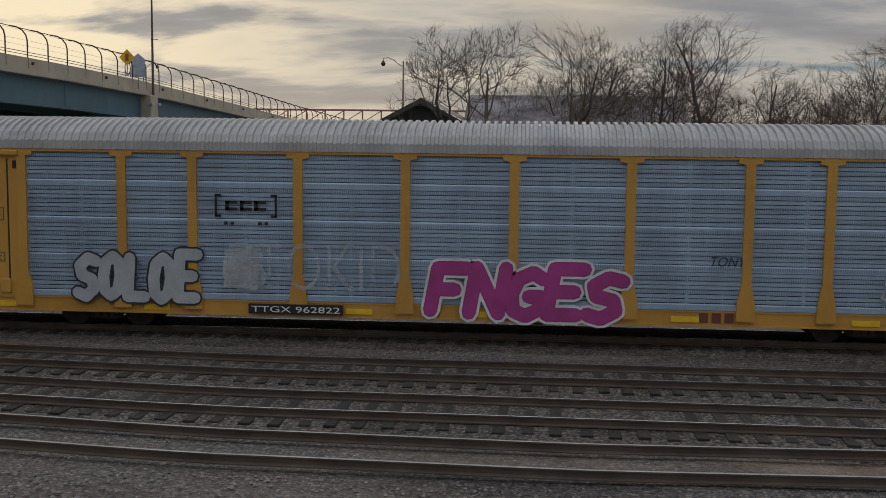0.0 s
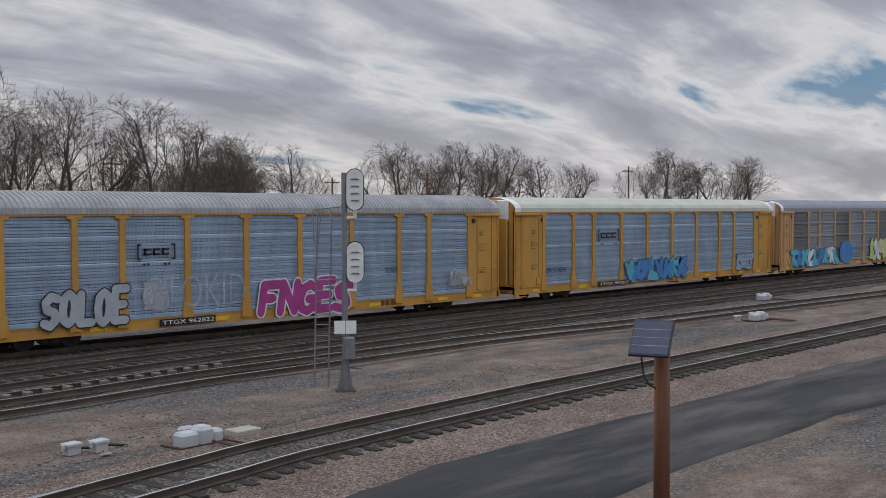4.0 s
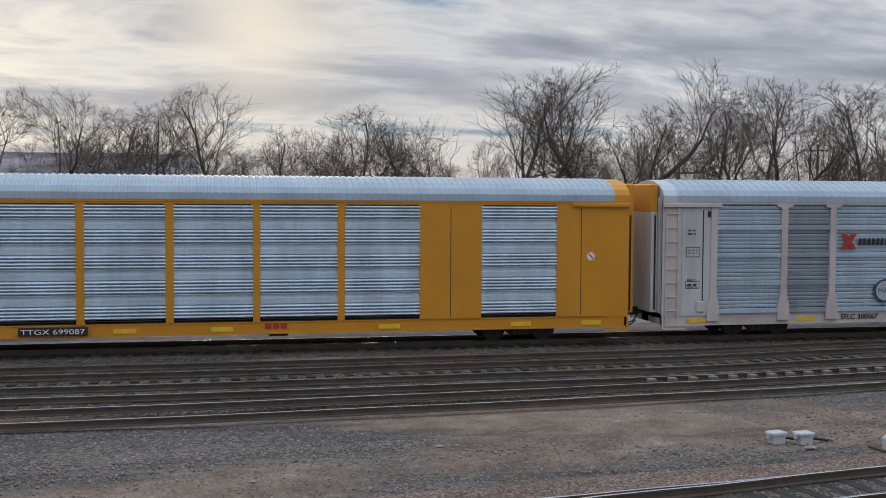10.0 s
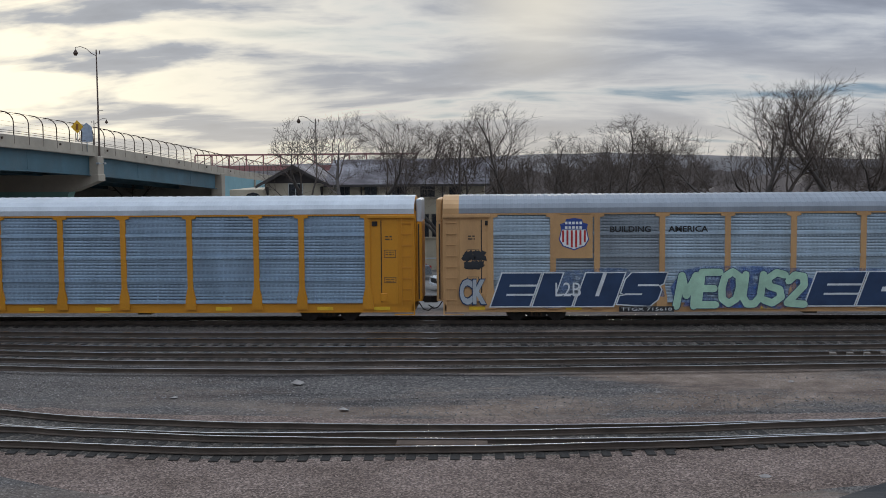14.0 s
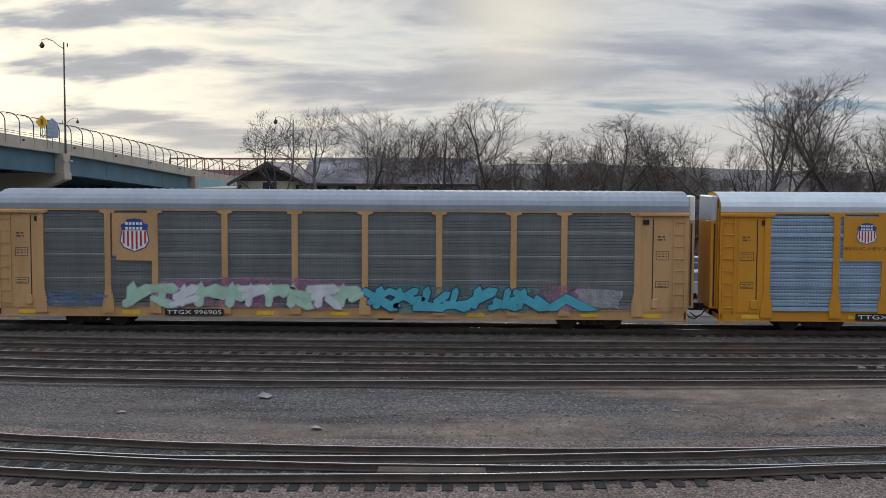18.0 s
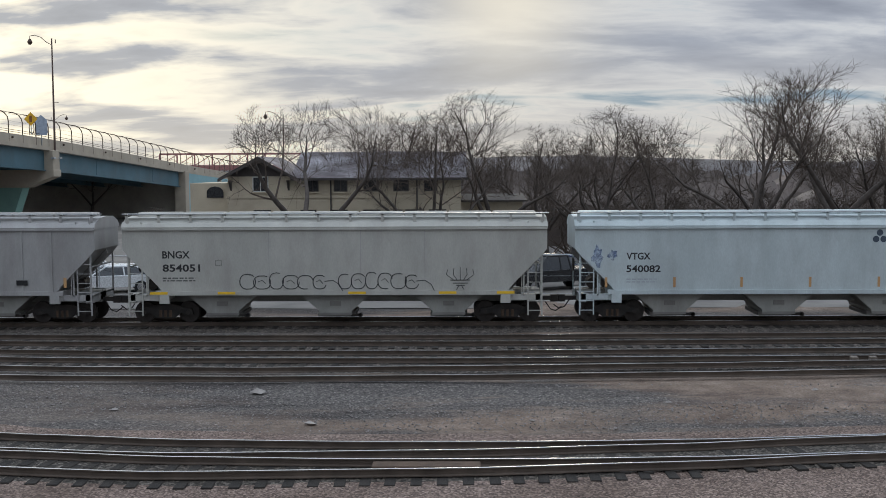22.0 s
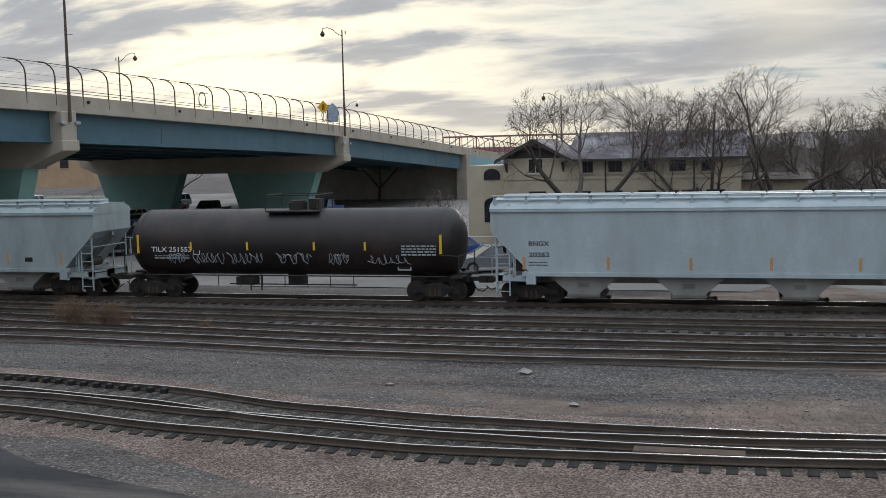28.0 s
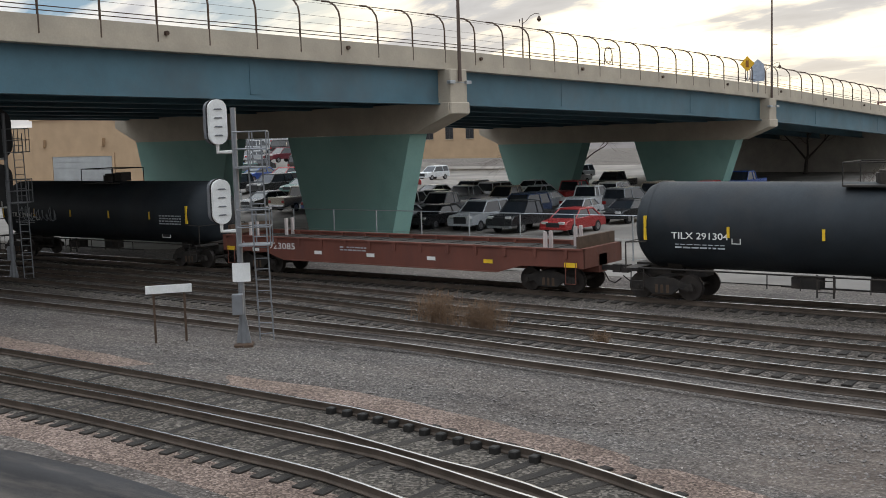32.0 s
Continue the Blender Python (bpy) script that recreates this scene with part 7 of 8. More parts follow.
def build_house():
    h = thing("old_house", pose(0, 64, -0.15), "two-storey cream stucco house, derelict, with worn dark shingles", "house")
    part("wall", Geo().box(-14.5, 0.4, 0, 10, -0.3, 5.85), stucco, h)
    part("string_course", Geo().box(-14.55, 0.45, -0.06, 0.0, 4.45, 4.6), stucco, h)
    part("gable_wall", Geo().prism([(-14.5, 5.85), (-10.4, 5.85), (-12.45, 6.95)], "y", 0.02, 0.3), trim_dark, h)
    # main roof with the ridge along the front, and a cross gable
    g = Geo()
    rows = [[(x, y, z + 0.05 * noise.noise(Vector((x, y, 0)))) for x in [-10.4 + k * 0.8 for k in range(15)]] for y, z in ((-0.55, 5.72), (0.0, 5.93), (1.5, 6.45), (3.2, 7.02), (4.6, 7.45), (7.0, 6.8), (10.5, 5.7))]
    g.grid(rows)
    part("roof", g, roof_tile, h, "worn dark shingles with pale patches")
    part("eave", Geo().box(-10.4, 0.85, -0.58, -0.5, 5.58, 5.74), trim_dark, h)
    g = Geo()
    for s in (-1, 1):
        g.grid([[(-12.45 + s * dx, y, 7.12 - dx * 0.54) for dx in (0.0, 0.8, 1.6, 2.5)] for y in (-0.7, 2, 4.6, 9.0)])
    part("gable_roof", g, roof_tile, h)
    part("barge_board", Geo().prism([(-15.0, 5.70), (-12.45, 7.08), (-9.9, 5.70), (-9.9, 5.52), (-12.45, 6.86), (-15.0, 5.52)], "y", -0.72, -0.62), trim_dark, h)
    for x in (-14.3, -10.6):
        part("eave_bracket", Geo().prism([(-0.6, 5.6), (0, 5.6), (0, 4.95)], "x", x - 0.06, x + 0.06), trim_dark, h)
    for x0, x1 in ((-12.85, -11.95), (-9.35, -8.75), (-7.65, -6.9), (-5.76, -4.9), (-3.85, -2.98), (-1.9, -1.2)):
        window(h, x0, x1, 4.92, 5.78, -0.01, x0 < -12)
    for x0, x1 in ((-9.8, -8.9), (-7.9, -6.9), (-5.8, -4.8), (-3.9, -3.4), (-3.1, -2.0), (-1.6, -0.6), (-12.8, -11.8)):
        window(h, x0, x1, 2.2, 3.65, -0.01, False)
    # side wing with arches
    part("wing", Geo().box(-17.4, -14.5, 2.0, 9, -0.3, 5.4), stucco, h)
    for z0, z1 in ((4.45, 5.15), (1.6, 3.2)):
        arch = [(-16.3, z0), (-15.2, z0), (-15.2, z1 - 0.35)] + [(-15.75 + 0.55 * math.cos(a), z1 - 0.35 + 0.4 * math.sin(a)) for a in (0.4, 0.9, 1.57, 2.2, 2.7)] + [(-16.3, z1 - 0.35)]
        part("arch", Geo().prism(arch, "y", 1.93, 1.99), dark_glass, h)
    part("downpipe", Geo().tube((-7.9, -0.08, 0), (-7.9, -0.08, 5.6), 0.05).tube((-2.4, -0.08, 0), (-2.4, -0.08, 5.6), 0.05), trim_dark, h)
    part("lean_to", Geo().box(0.4, 4.5, 3, 8, -0.3, 4.1), stucco, h)
    part("lean_to_roof", Geo().prism([(2.6, 4.1), (8.3, 4.1), (8.3, 4.5), (2.6, 4.2)], "x", 0.35, 4.8), trim_dark, h)


build_house()

# ---- trees without leaves ----
bark = mat("grey_brown_bark", (0.088, 0.072, 0.062), 0.9, 0, 0.35, 3, 25, 0.5)
twig = mat("thin_brown_twigs", (0.105, 0.080, 0.064), 0.9, 0, 0.3, 2, 20, 0.0)


def grow_tree(seed, height, spread=0.55, trunk_r=0.28, multi=1, fork=0.25, depth=4):
    """A bare tree: long arching limbs with side branches that thin out into hooked twigs."""
    rng = random.Random(seed)
    trunk, crown = Geo(), Geo()

    def limb(p, d, ln, r, level):
        if level == 4:
            # a last twig: a thin bent spike
            v = d.orthogonal().normalized()
            u = d.cross(v)
            e = p + (d + Vector((rng.gauss(0, 0.2), rng.gauss(0, 0.2), 0.18))).normalized() * ln
            crown.add([p + v * 0.009, p - v * 0.005 + u * 0.008, p - v * 0.005 - u * 0.008, e], [(0, 1, 3), (1, 2, 3), (2, 0, 3)])
            return
        n = (4, 9, 6, 3)[level]
        q, az = p, rng.uniform(0, 6.28)
        tip = r * (0.62, 0.22, 0.25, 0.4, 0.6)[level]
        wob = (0.05, 0.11, 0.15, 0.2)[level]
        for k in range(n):
            lift = (0.0, 0.02, 0.02, 0.045)[level] * (1.0 if k > n * 0.3 else -0.3)
            d = (d + Vector((rng.gauss(0, wob), rng.gauss(0, wob), rng.gauss(lift, wob * 0.6)))).normalized()
            q2 = q + d * ln / n
            r1, r2 = max(r + (tip - r) * k / n, 0.0100), max(r + (tip - r) * (k + 1) / n, 0.0075)
            (trunk if level < 2 else crown).tube(q, q2, r1, r2, (8, 6, 3, 3)[level], False)
            q = q2
            if level and level < depth and k >= (3 if level == 1 else 1 if level == 2 else 0):
                for _ in range(3 if level == 3 else 1 if rng.random() < (0, 0.3, 0.3)[level] else 2):
                    az += 2.4 + rng.uniform(-0.5, 0.5)
                    v = d.orthogonal().normalized()
                    v.rotate(Matrix.Rotation(az, 3, d))
                    a = rng.uniform(0.5, 1.0)
                    rest = 1 - k / n
                    limb(q, (d * math.cos(a) + v * math.sin(a) + Vector((0, 0, 0.12))).normalized(), ln * ((0.30, 0.30, 0.36, 0.5)[level] + 0.34 * rest) * rng.uniform(0.7, 1.1), r2 * rng.uniform(0.42, 0.6), level + 1)
        if level == 0:
            kids = rng.choice((3, 4, 4))
            for k in range(kids):
                az += 6.28 / kids + rng.uniform(-0.4, 0.4)
                t = spread * rng.uniform(0.5, 1.25)
                limb(q, (d * math.cos(t) + Vector((1.25 * math.cos(az), math.sin(az), 0)) * math.sin(t)).normalized(), height * rng.uniform(0.55, 0.75), r * rng.uniform(0.5, 0.66), 1)

    for k in range(multi):
        lean = Vector((rng.gauss(0, 0.10 if multi == 1 else 0.28), rng.gauss(0, 0.10), 1)).normalized()
        limb(Vector((0.3 * k, 0, -0.3)), lean, height * fork, trunk_r if multi == 1 else trunk_r * 0.75, 0)
    top = sorted(v[2] for v in crown.v)[int(len(crown.v) * 0.94)]
    s = 1.0 * height / top
    # the crown keeps within a rounded dome
    cz, rx, rz = 0.56 * height, (0.40 if multi == 1 else 0.44) * height, 0.45 * height

    def dome(x, y, z):
        x, y, z = x * s, y * s, z * s
        q = math.sqrt((x * x + y * y) / rx ** 2 + ((z - cz) / rz) ** 2) if z > 0.3 * height else 0.0
        if q <= 0.85:
            return (x, y, z)
        k = (0.85 + (q - 0.85) * 0.35) / q
        return (x * k, y * k, cz + (z - cz) * k)

    for g in (trunk, crown):
        g.v = [dome(*v) for v in g.v]
    up = height / sorted(v[2] for v in crown.v)[int(len(crown.v) * 0.995)]
    for g in (trunk, crown):
        g.v = [(x * up, y * up, z * up) for x, y, z in g.v]
    return trunk, crown


TREE_KINDS = []


def make_tree_kinds():
    for k, (seed, sp, r, mu, fk) in enumerate(((3, 0.66, 0.27, 1, 0.26), (7, 0.74, 0.25, 1, 0.22), (12, 0.58, 0.24, 2, 0.20), (19, 0.80, 0.24, 1, 0.18), (25, 0.60, 0.26, 1, 0.22))):
        tr, cr = grow_tree(seed, 10.0, sp, r, mu, fk)
        root = thing("bare_tree", pose(0, 0, 0), "leafless deciduous tree with fine grey-brown twigs", "tree", "bare trees behind the yard")
        part("trunk", tr, bark, root, smooth=True)
        part("crown", cr, twig, root, "crown of bare twigs")
        TREE_KINDS.append(root)


make_tree_kinds()
TREES_HOUSE = [(-8.4, 57.5, 10.6, 1), (-3.6, 69, 10.2, 3), (-0.9, 61, 10.0, 2), (2.7, 65, 11.4, 0), (6.3, 69, 9.4, 4), (9.8, 65, 10.4, 2), (13.6, 68, 9.8, 3), (18.2, 62.7, 12.3, 0), (21.3, 66, 10.6, 4), (24.4, 62.7, 12.9, 1), (28.0, 66, 10.8, 3), (30.8, 62, 11.4, 2), (34.2, 63, 12.6, 0), (37.2, 66, 11.6, 1), (40.4, 62, 12.4, 3)]
TREES_YARD = [(44.0, 64, 11.2, 2), (47.5, 63, 9.4, 4), (52, 78, 9.2, 1), (57, 80, 9.8, 3), (62, 84, 11.6, 2), (67, 86, 12.6, 0), (72, 88, 11.8, 4), (84, 84, 12.4, 3), (89, 88, 12.0, 1), (95, 86, 13.0, 2), (101, 88, 13.2, 0), (108, 90, 13.0, 3), (115, 90, 12.0, 4), (124, 92, 12.2, 1), (146, 90, 14.4, 2)]
TREES_FAR = [(154, 92, 14.0, 0), (163, 94, 13.4, 3), (178, 96, 14.6, 1), (188, 96, 14.4, 4), (-5.5, 75, 8.8, 0), (0.5, 76, 8.4, 4), (15.6, 76, 8.6, 2), (26.5, 74, 9.4, 3), (43, 75, 8.8, 1), (-52, 120, 9.0, 2), (-47, 135, 8.0, 1), (-66, 112, 9.5, 3), (-72, 126, 9.0, 0), (-60, 128, 8.5, 4), (11.5, 78, 8.0, 1), (4.5, 78, 8.2, 2), (32.5, 75, 9.2, 4), (38.5, 77, 9.0, 0)]
TREES = TREES_HOUSE + TREES_YARD + TREES_FAR


def plant_trees():
    rng = random.Random(5)
    for x, y, h, k in TREES:
        s = h / 10.0 * 1.01
        t = copy_thing(TREE_KINDS[k], pose(x, y, GZ - 0.25, 0, 0, rng.uniform(0, 360)))
        t.scale = (s * rng.uniform(0.95, 1.1),) * 2 + (s,)
    for root in TREE_KINDS:
        for o in (*root.children, root):
            bpy.data.objects.remove(o)


plant_trees()


def brush():
    """The tangle of shrubs at the foot of the trees and the far woods."""
    shrub, sh2 = grow_tree(41, 3.6, 0.75, 0.05, 3, 0.14, 3)
    base = Geo().add(shrub.v, shrub.f).add(sh2.v, sh2.f)
    base.f = base.f[:3000]
    me = base.mesh("brush", twig)
    return me


def scatter_brush():
    rng = random.Random(14)
    me = brush()
    co = np.empty(len(me.vertices) * 3)
    me.vertices.foreach_get("co", co)
    co = co.reshape(-1, 3)
    fs = [tuple(p.vertices) for p in me.polygons]
    for n, x0, x1, y0, y1, h0, h1 in ((36, 3, 52, 66, 76, 1.0, 1.5), (34, 45, 130, 80, 98, 0.9, 1.4), (12, 125, 200, 88, 100, 1.2, 1.9), (8, -24, 4, 74, 80, 0.9, 1.3)):
        vs, faces, o = [], [], 0
        for i in range(n):
            x, y, s, a = rng.uniform(x0, x1), rng.uniform(y0, y1), rng.uniform(h0, h1), rng.uniform(0, 6.28)
            ca, sa = math.cos(a), math.sin(a)
            q = np.stack([x + s * 1.25 * (co[:, 0] * ca - co[:, 1] * sa), y + s * 1.25 * (co[:, 0] * sa + co[:, 1] * ca), GZ + s * co[:, 2]], 1)
            vs.append(q)
            faces += [tuple(k + o for k in f) for f in fs]
            o += len(co)
        m2 = bpy.data.meshes.new("brush")
        m2.from_pydata(np.concatenate(vs).tolist(), [], faces)
        m2.materials.append(twig)
        tagged(part("brush", m2, twig), "dense leafless brown brush below the trees", "shrubs", kind="stuff")


scatter_brush()

# ---- distance ----
hill_mat = mat("wooded_hillside", (0.125, 0.112, 0.115), 0.95, 0, 0.3, 0.02, 0.35, 0.0, dirt=(0.16, 0.135, 0.12), dirt_amt=0.5, dirt_scale=0.01)
far_wood = mat("brown_far_woods", (0.150, 0.122, 0.108), 0.95, 0, 0.4, 0.12, 1.5, 0.0)
# truss red lightened towards pink, distance haze put into the colour
truss_red = mat("hazed_red_truss_paint", (0.30, 0.13, 0.13), 0.7, 0, 0.2, 0.3, 10, 0.0)


def distance():
    g = Geo()
    rows = []
    for k, (r, h) in enumerate(((330, 0.0), (380, 6), (430, 9.5), (520, 10.5), (700, 11))):
        row = []
        for i in range(0, 121):
            a = radians(-75 + i * 1.25)
            w = 0.75 + 0.35 * noise.noise(Vector((i * 0.07, k * 0.3, 2))) + 0.07 * noise.noise(Vector((i * 0.9, k, 9)))
            ease = 0.45 + 0.55 * min(1, max(0, (math.degrees(a) + 24) / 8))
            row.append((r * math.sin(a), r * math.cos(a), GZ - 1 + h * w * 1.25 * ease))
        rows.append(row)
    g.grid(rows)
    tagged(part("far_hills", g, hill_mat, smooth=True), "low wooded hills on the horizon", "hills", kind="structure")
    # woods beyond the brush, uneven along the top
    for y, x0, x1, h, seed in ((84, 3, 70, 5.0, 3), (112, -10, 210, 6.0, 1), (150, -20, 330, 7.0, 2)):
        g = Geo()
        xs = [x0 + i * 0.8 for i in range(int((x1 - x0) / 0.8))]
        def top(x):
            return h * (0.85 + 0.35 * noise.noise(Vector((x * 0.06, seed, 0))) + 0.28 * noise.noise(Vector((x * 0.5, seed, 4))))
        g.grid([[(x, y, GZ - 0.5) for x in xs], [(x, y + 0.8 * noise.noise(Vector((x * 0.4, 3, seed))), top(x) * 0.6) for x in xs], [(x, y + 2 + noise.noise(Vector((x * 0.7, 8, seed))), top(x)) for x in xs], [(x, y + 9, top(x) * 0.8) for x in xs], [(x, y + 14, GZ - 0.5) for x in xs]])
        tagged(part("far_woods", g, far_wood), "brown leafless woods in the distance", "woods", kind="stuff")
    # red truss footbridge far behind
    t = thing("red_truss_bridge", pose(0, 220, -2.4), "red steel truss bridge far behind the house, colour paled for haze", "bridge")
    x0, x1 = -61, -14
    part("bottom_chord", Geo().box(x0, x1, 0, 2.5, 8.2, 9.3), truss_red, t)
    part("top_chord", Geo().box(x0, x1, 0, 0.4, 11.4, 11.75), truss_red, t)
    n = 13
    for i in range(n):
        a, b = x0 + (x1 - x0) * i / n, x0 + (x1 - x0) * (i + 1) / n
        part("web", Geo().box(a - 0.12, a + 0.12, 0, 0.3, 9.3, 11.4).prism([(a, 9.3), (a + 0.25, 9.3), (b, 11.4), (b - 0.25, 11.4)], "y", 0.05, 0.25), truss_red, t)
    for x in (-60, -25):
        part("support", Geo().box(x - 0.6, x + 0.6, 0.5, 2.0, -0.5, 8.2), concrete, t)


distance()


# ---- signals, boxes and small things of the yard ----
signal_white = mat("aluminium_signal_paint", (0.76, 0.76, 0.74), 0.55, 0.0, 0.15, 3, 25, 0.03)
visor_grey = mat("visor_grey", (0.16, 0.165, 0.18), 0.6, 0.2, 0.2)
signal_black = mat("black_signal_backing", (0.03, 0.03, 0.032), 0.6, 0, 0.2)
mast_grey = mat("weathered_mast_steel", (0.24, 0.25, 0.265), 0.5, 0.5, 0.2, 2, 20, 0.05)
wood_pole = mat("brown_stained_pole", (0.17, 0.075, 0.04), 0.85, 0, 0.35, 2, 18, 0.4, stretch=(3, 3, 0.4))


def signal_head(root, x, z, h, turn, back=1.12):
    """Oval backed three-lamp head seen from behind, on a bracket from the mast."""
    m = pose(x, 0, z, 0, 0, turn)
    w = h * 0.205
    def oval(s):
        r = w * s
        top, bot = h / 2 - w, -h / 2 + w
        return [(r * math.cos(a), top + r * math.sin(a)) for a in [math.pi * k / 8 for k in range(9)]] + [(-r * math.cos(a), bot - r * math.sin(a)) for a in [math.pi * k / 8 for k in range(9)]]
    hd = part("signal_head", Geo().prism(oval(1.0), "y", -0.16, 0.0), signal_white, root, "white oval housing with lamp hoods")
    hd.matrix_basis = m
    part("backing", Geo().prism(oval(back), "y", 0.03, 0.05), signal_black, hd)
    if back < 1.5:
        part("visor", Geo().prism(oval(0.97), "y", 0.05, 0.46), visor_grey, hd, "dull grey visor box in front of the lamps")
    for k in range(4):
        zz = h / 2 - 0.3 - k * (h - 0.55) / 3
        part("hinge", Geo().prism([(-0.13, zz), (0.13, zz), (0.09, zz + 0.035), (-0.09, zz + 0.035)], "y", -0.185, -0.155), visor_grey, hd)
    part("bracket", Geo().path([(x, 0, z - h / 2 + 0.05), (x, 0, z - h / 2 - 0.22), (0, 0, z - h / 2 - 0.22)], 0.06, 6), signal_white, root)


def signal_mast(x, y, h, heads, side, label, cage=True, turn=0, back=1.12, head_turn=12):
    s = thing("signal_mast", pose(x, y, GZ, 0, 0, turn), label, "railway signal", "railway signals")
    part("mast", Geo().tube((0, 0, 0), (0, 0, h), 0.095, 0.08, 12), mast_grey, s)
    part("base", Geo().cbox(-0.28, 0.28, -0.28, 0.28, -0.1, 0.06, 0.03), rust_steel, s)
    for a in (-0.22, 0.22):
        part("base_gusset", Geo().prism([(a * 0.3, 0.05), (a * 1.0, 0.05), (a * 0.4, 0.9)], "y", -0.03, 0.03), mast_grey, s)
    for z, hh in heads:
        signal_head(s, side * (0.30 if side > 0 else 0.48), z, hh, head_turn, back)
    part("case", Geo().cbox(side * 0.1 - 0.16, side * 0.1 + 0.16, -0.34, -0.1, 0.95, 1.55, 0.02), mast_grey, s)
    g = Geo()
    lx = -side * 0.55
    tilt = -side * 0.12
    top = h - 0.9 if cage else h - 1.1
    for dx in (-0.2, 0.2):
        g.tube((lx + dx + tilt, 0.1, 0.1), (lx + dx, 0.1, top), 0.025)
    n = int(top / 0.32)
    for k in range(n):
        z = 0.3 + k * 0.32
        if z < top:
            q = tilt * (1 - z / top)
            g.tube((lx - 0.2 + q, 0.1, z), (lx + 0.2 + q, 0.1, z), 0.016, n=5)
    part("ladder", g, mast_grey, s)
    if cage:
        for zc in (h - 1.75, h - 4.0):
            x1 = -side * 0.95
            a, b = min(0, x1), max(0, x1)
            g = Geo().box(a, b, -0.45, 0.35, zc, zc + 0.04)
            for q in (a, (a + b) / 2, b):
                for yy in (-0.45, 0.35):
                    g.tube((q, yy, zc), (q, yy, zc + 1.05), 0.02)
            for zz in (0.55, 1.05):
                g.path([(a, -0.45, zc + zz), (b, -0.45, zc + zz), (b, 0.35, zc + zz), (a, 0.35, zc + zz), (a, -0.45, zc + zz)], 0.02)
            part("platform", g, mast_grey, s)
    else:
        g = Geo()
        g.path([(0, 0, h - 0.95), (lx - 0.35, 0.1, h - 1.05), (lx - 0.3, 0.1, h - 2.0)], 0.02)
        g.path([(0, 0, h - 3.0), (lx - 0.3, 0.1, h - 3.05), (lx - 0.1, 0.1, h - 1.1)], 0.02)
        part("ladder_guard", g, mast_grey, s)
    return s


def build_signals():
    s = signal_mast(22.5, 24.3, 6.2, ((5.72, 1.15), (3.66, 1.15)), 1, "grey signal mast with two white oval heads", False, -38, head_turn=-4)
    for k in (-1, 1):
        part("number_plate", Geo().box(k * 0.16 - 0.15, k * 0.16 + 0.15, -0.18, -0.16, 1.65, 2.02), white_paint, s, "plain white plate")
    s = signal_mast(-28.35, 26.1, 6.95, ((6.55, 1.3), (4.25, 1.3)), -1, "grey signal mast with caged ladder and two white oval heads", True, 40, head_turn=24)
    part("number_plate", Geo().box(-0.22, 0.3, -0.18, -0.16, 1.9, 2.45), white_paint, s, "plain white plate")
    s = signal_mast(-49.37, 32.2, 7.5, ((6.6, 1.75), (4.3, 1.5)), 1, "grey signal mast with dark round backings beside the bridge", True, 225, 1.7)
    b = thing("name_board", pose(-30.75, 25.4, GZ, 0, 0, 52), "blank white board on two steel posts", "sign")
    for x in (-0.45, 0.45):
        part("post", Geo().box(x - 0.035, x + 0.035, -0.035, 0.035, 0, 1.75), rust_steel, b)
    part("board", Geo().cbox(-0.68, 0.68, -0.06, -0.04, 1.5, 1.75, 0.01), signal_white, b)


build_signals()


def solar_post():
    s = thing("solar_post", pose(17.15, 10.65, -0.5, 0, 0, -47), "small solar panel on a stained wooden post", "solar panel")
    part("post", Geo().tube((0, 0, 0), (0, 0, 3.5), 0.135, 0.13, 14), wood_pole, s, smooth=True)
    p = part("panel", Geo().cbox(-0.33, 0.33, -0.36, 0.36, 0, 0.04, 0.01), black_paint, s)
    p.matrix_basis = pose(-0.24, -0.36, 3.28, 48, 0, -24)
    part("cell_sheet", Geo().box(-0.30, 0.30, -0.325, 0.325, 0.041, 0.045), mat("solar_cells", (0.02, 0.025, 0.06), 0.15, 0.2, 0.2, 8, 30, 0.0, spec=0.6), p)
    for k in range(3):
        part("cell_line", Geo().box(-0.30, 0.30, -0.165 + k * 0.16, -0.161 + k * 0.16, 0.0452, 0.0465), galv, p)
    part("mount", Geo().path([(-0.05, -0.05, 3.2), (-0.3, -0.12, 3.1)], 0.03), rust_steel, s)
    part("cable", Geo().path([(-0.36, -0.1, 2.95), (-0.33, -0.14, 2.65), (-0.24, -0.16, 2.5), (-0.13, -0.14, 2.45)], 0.016), black_paint, s)


solar_post()


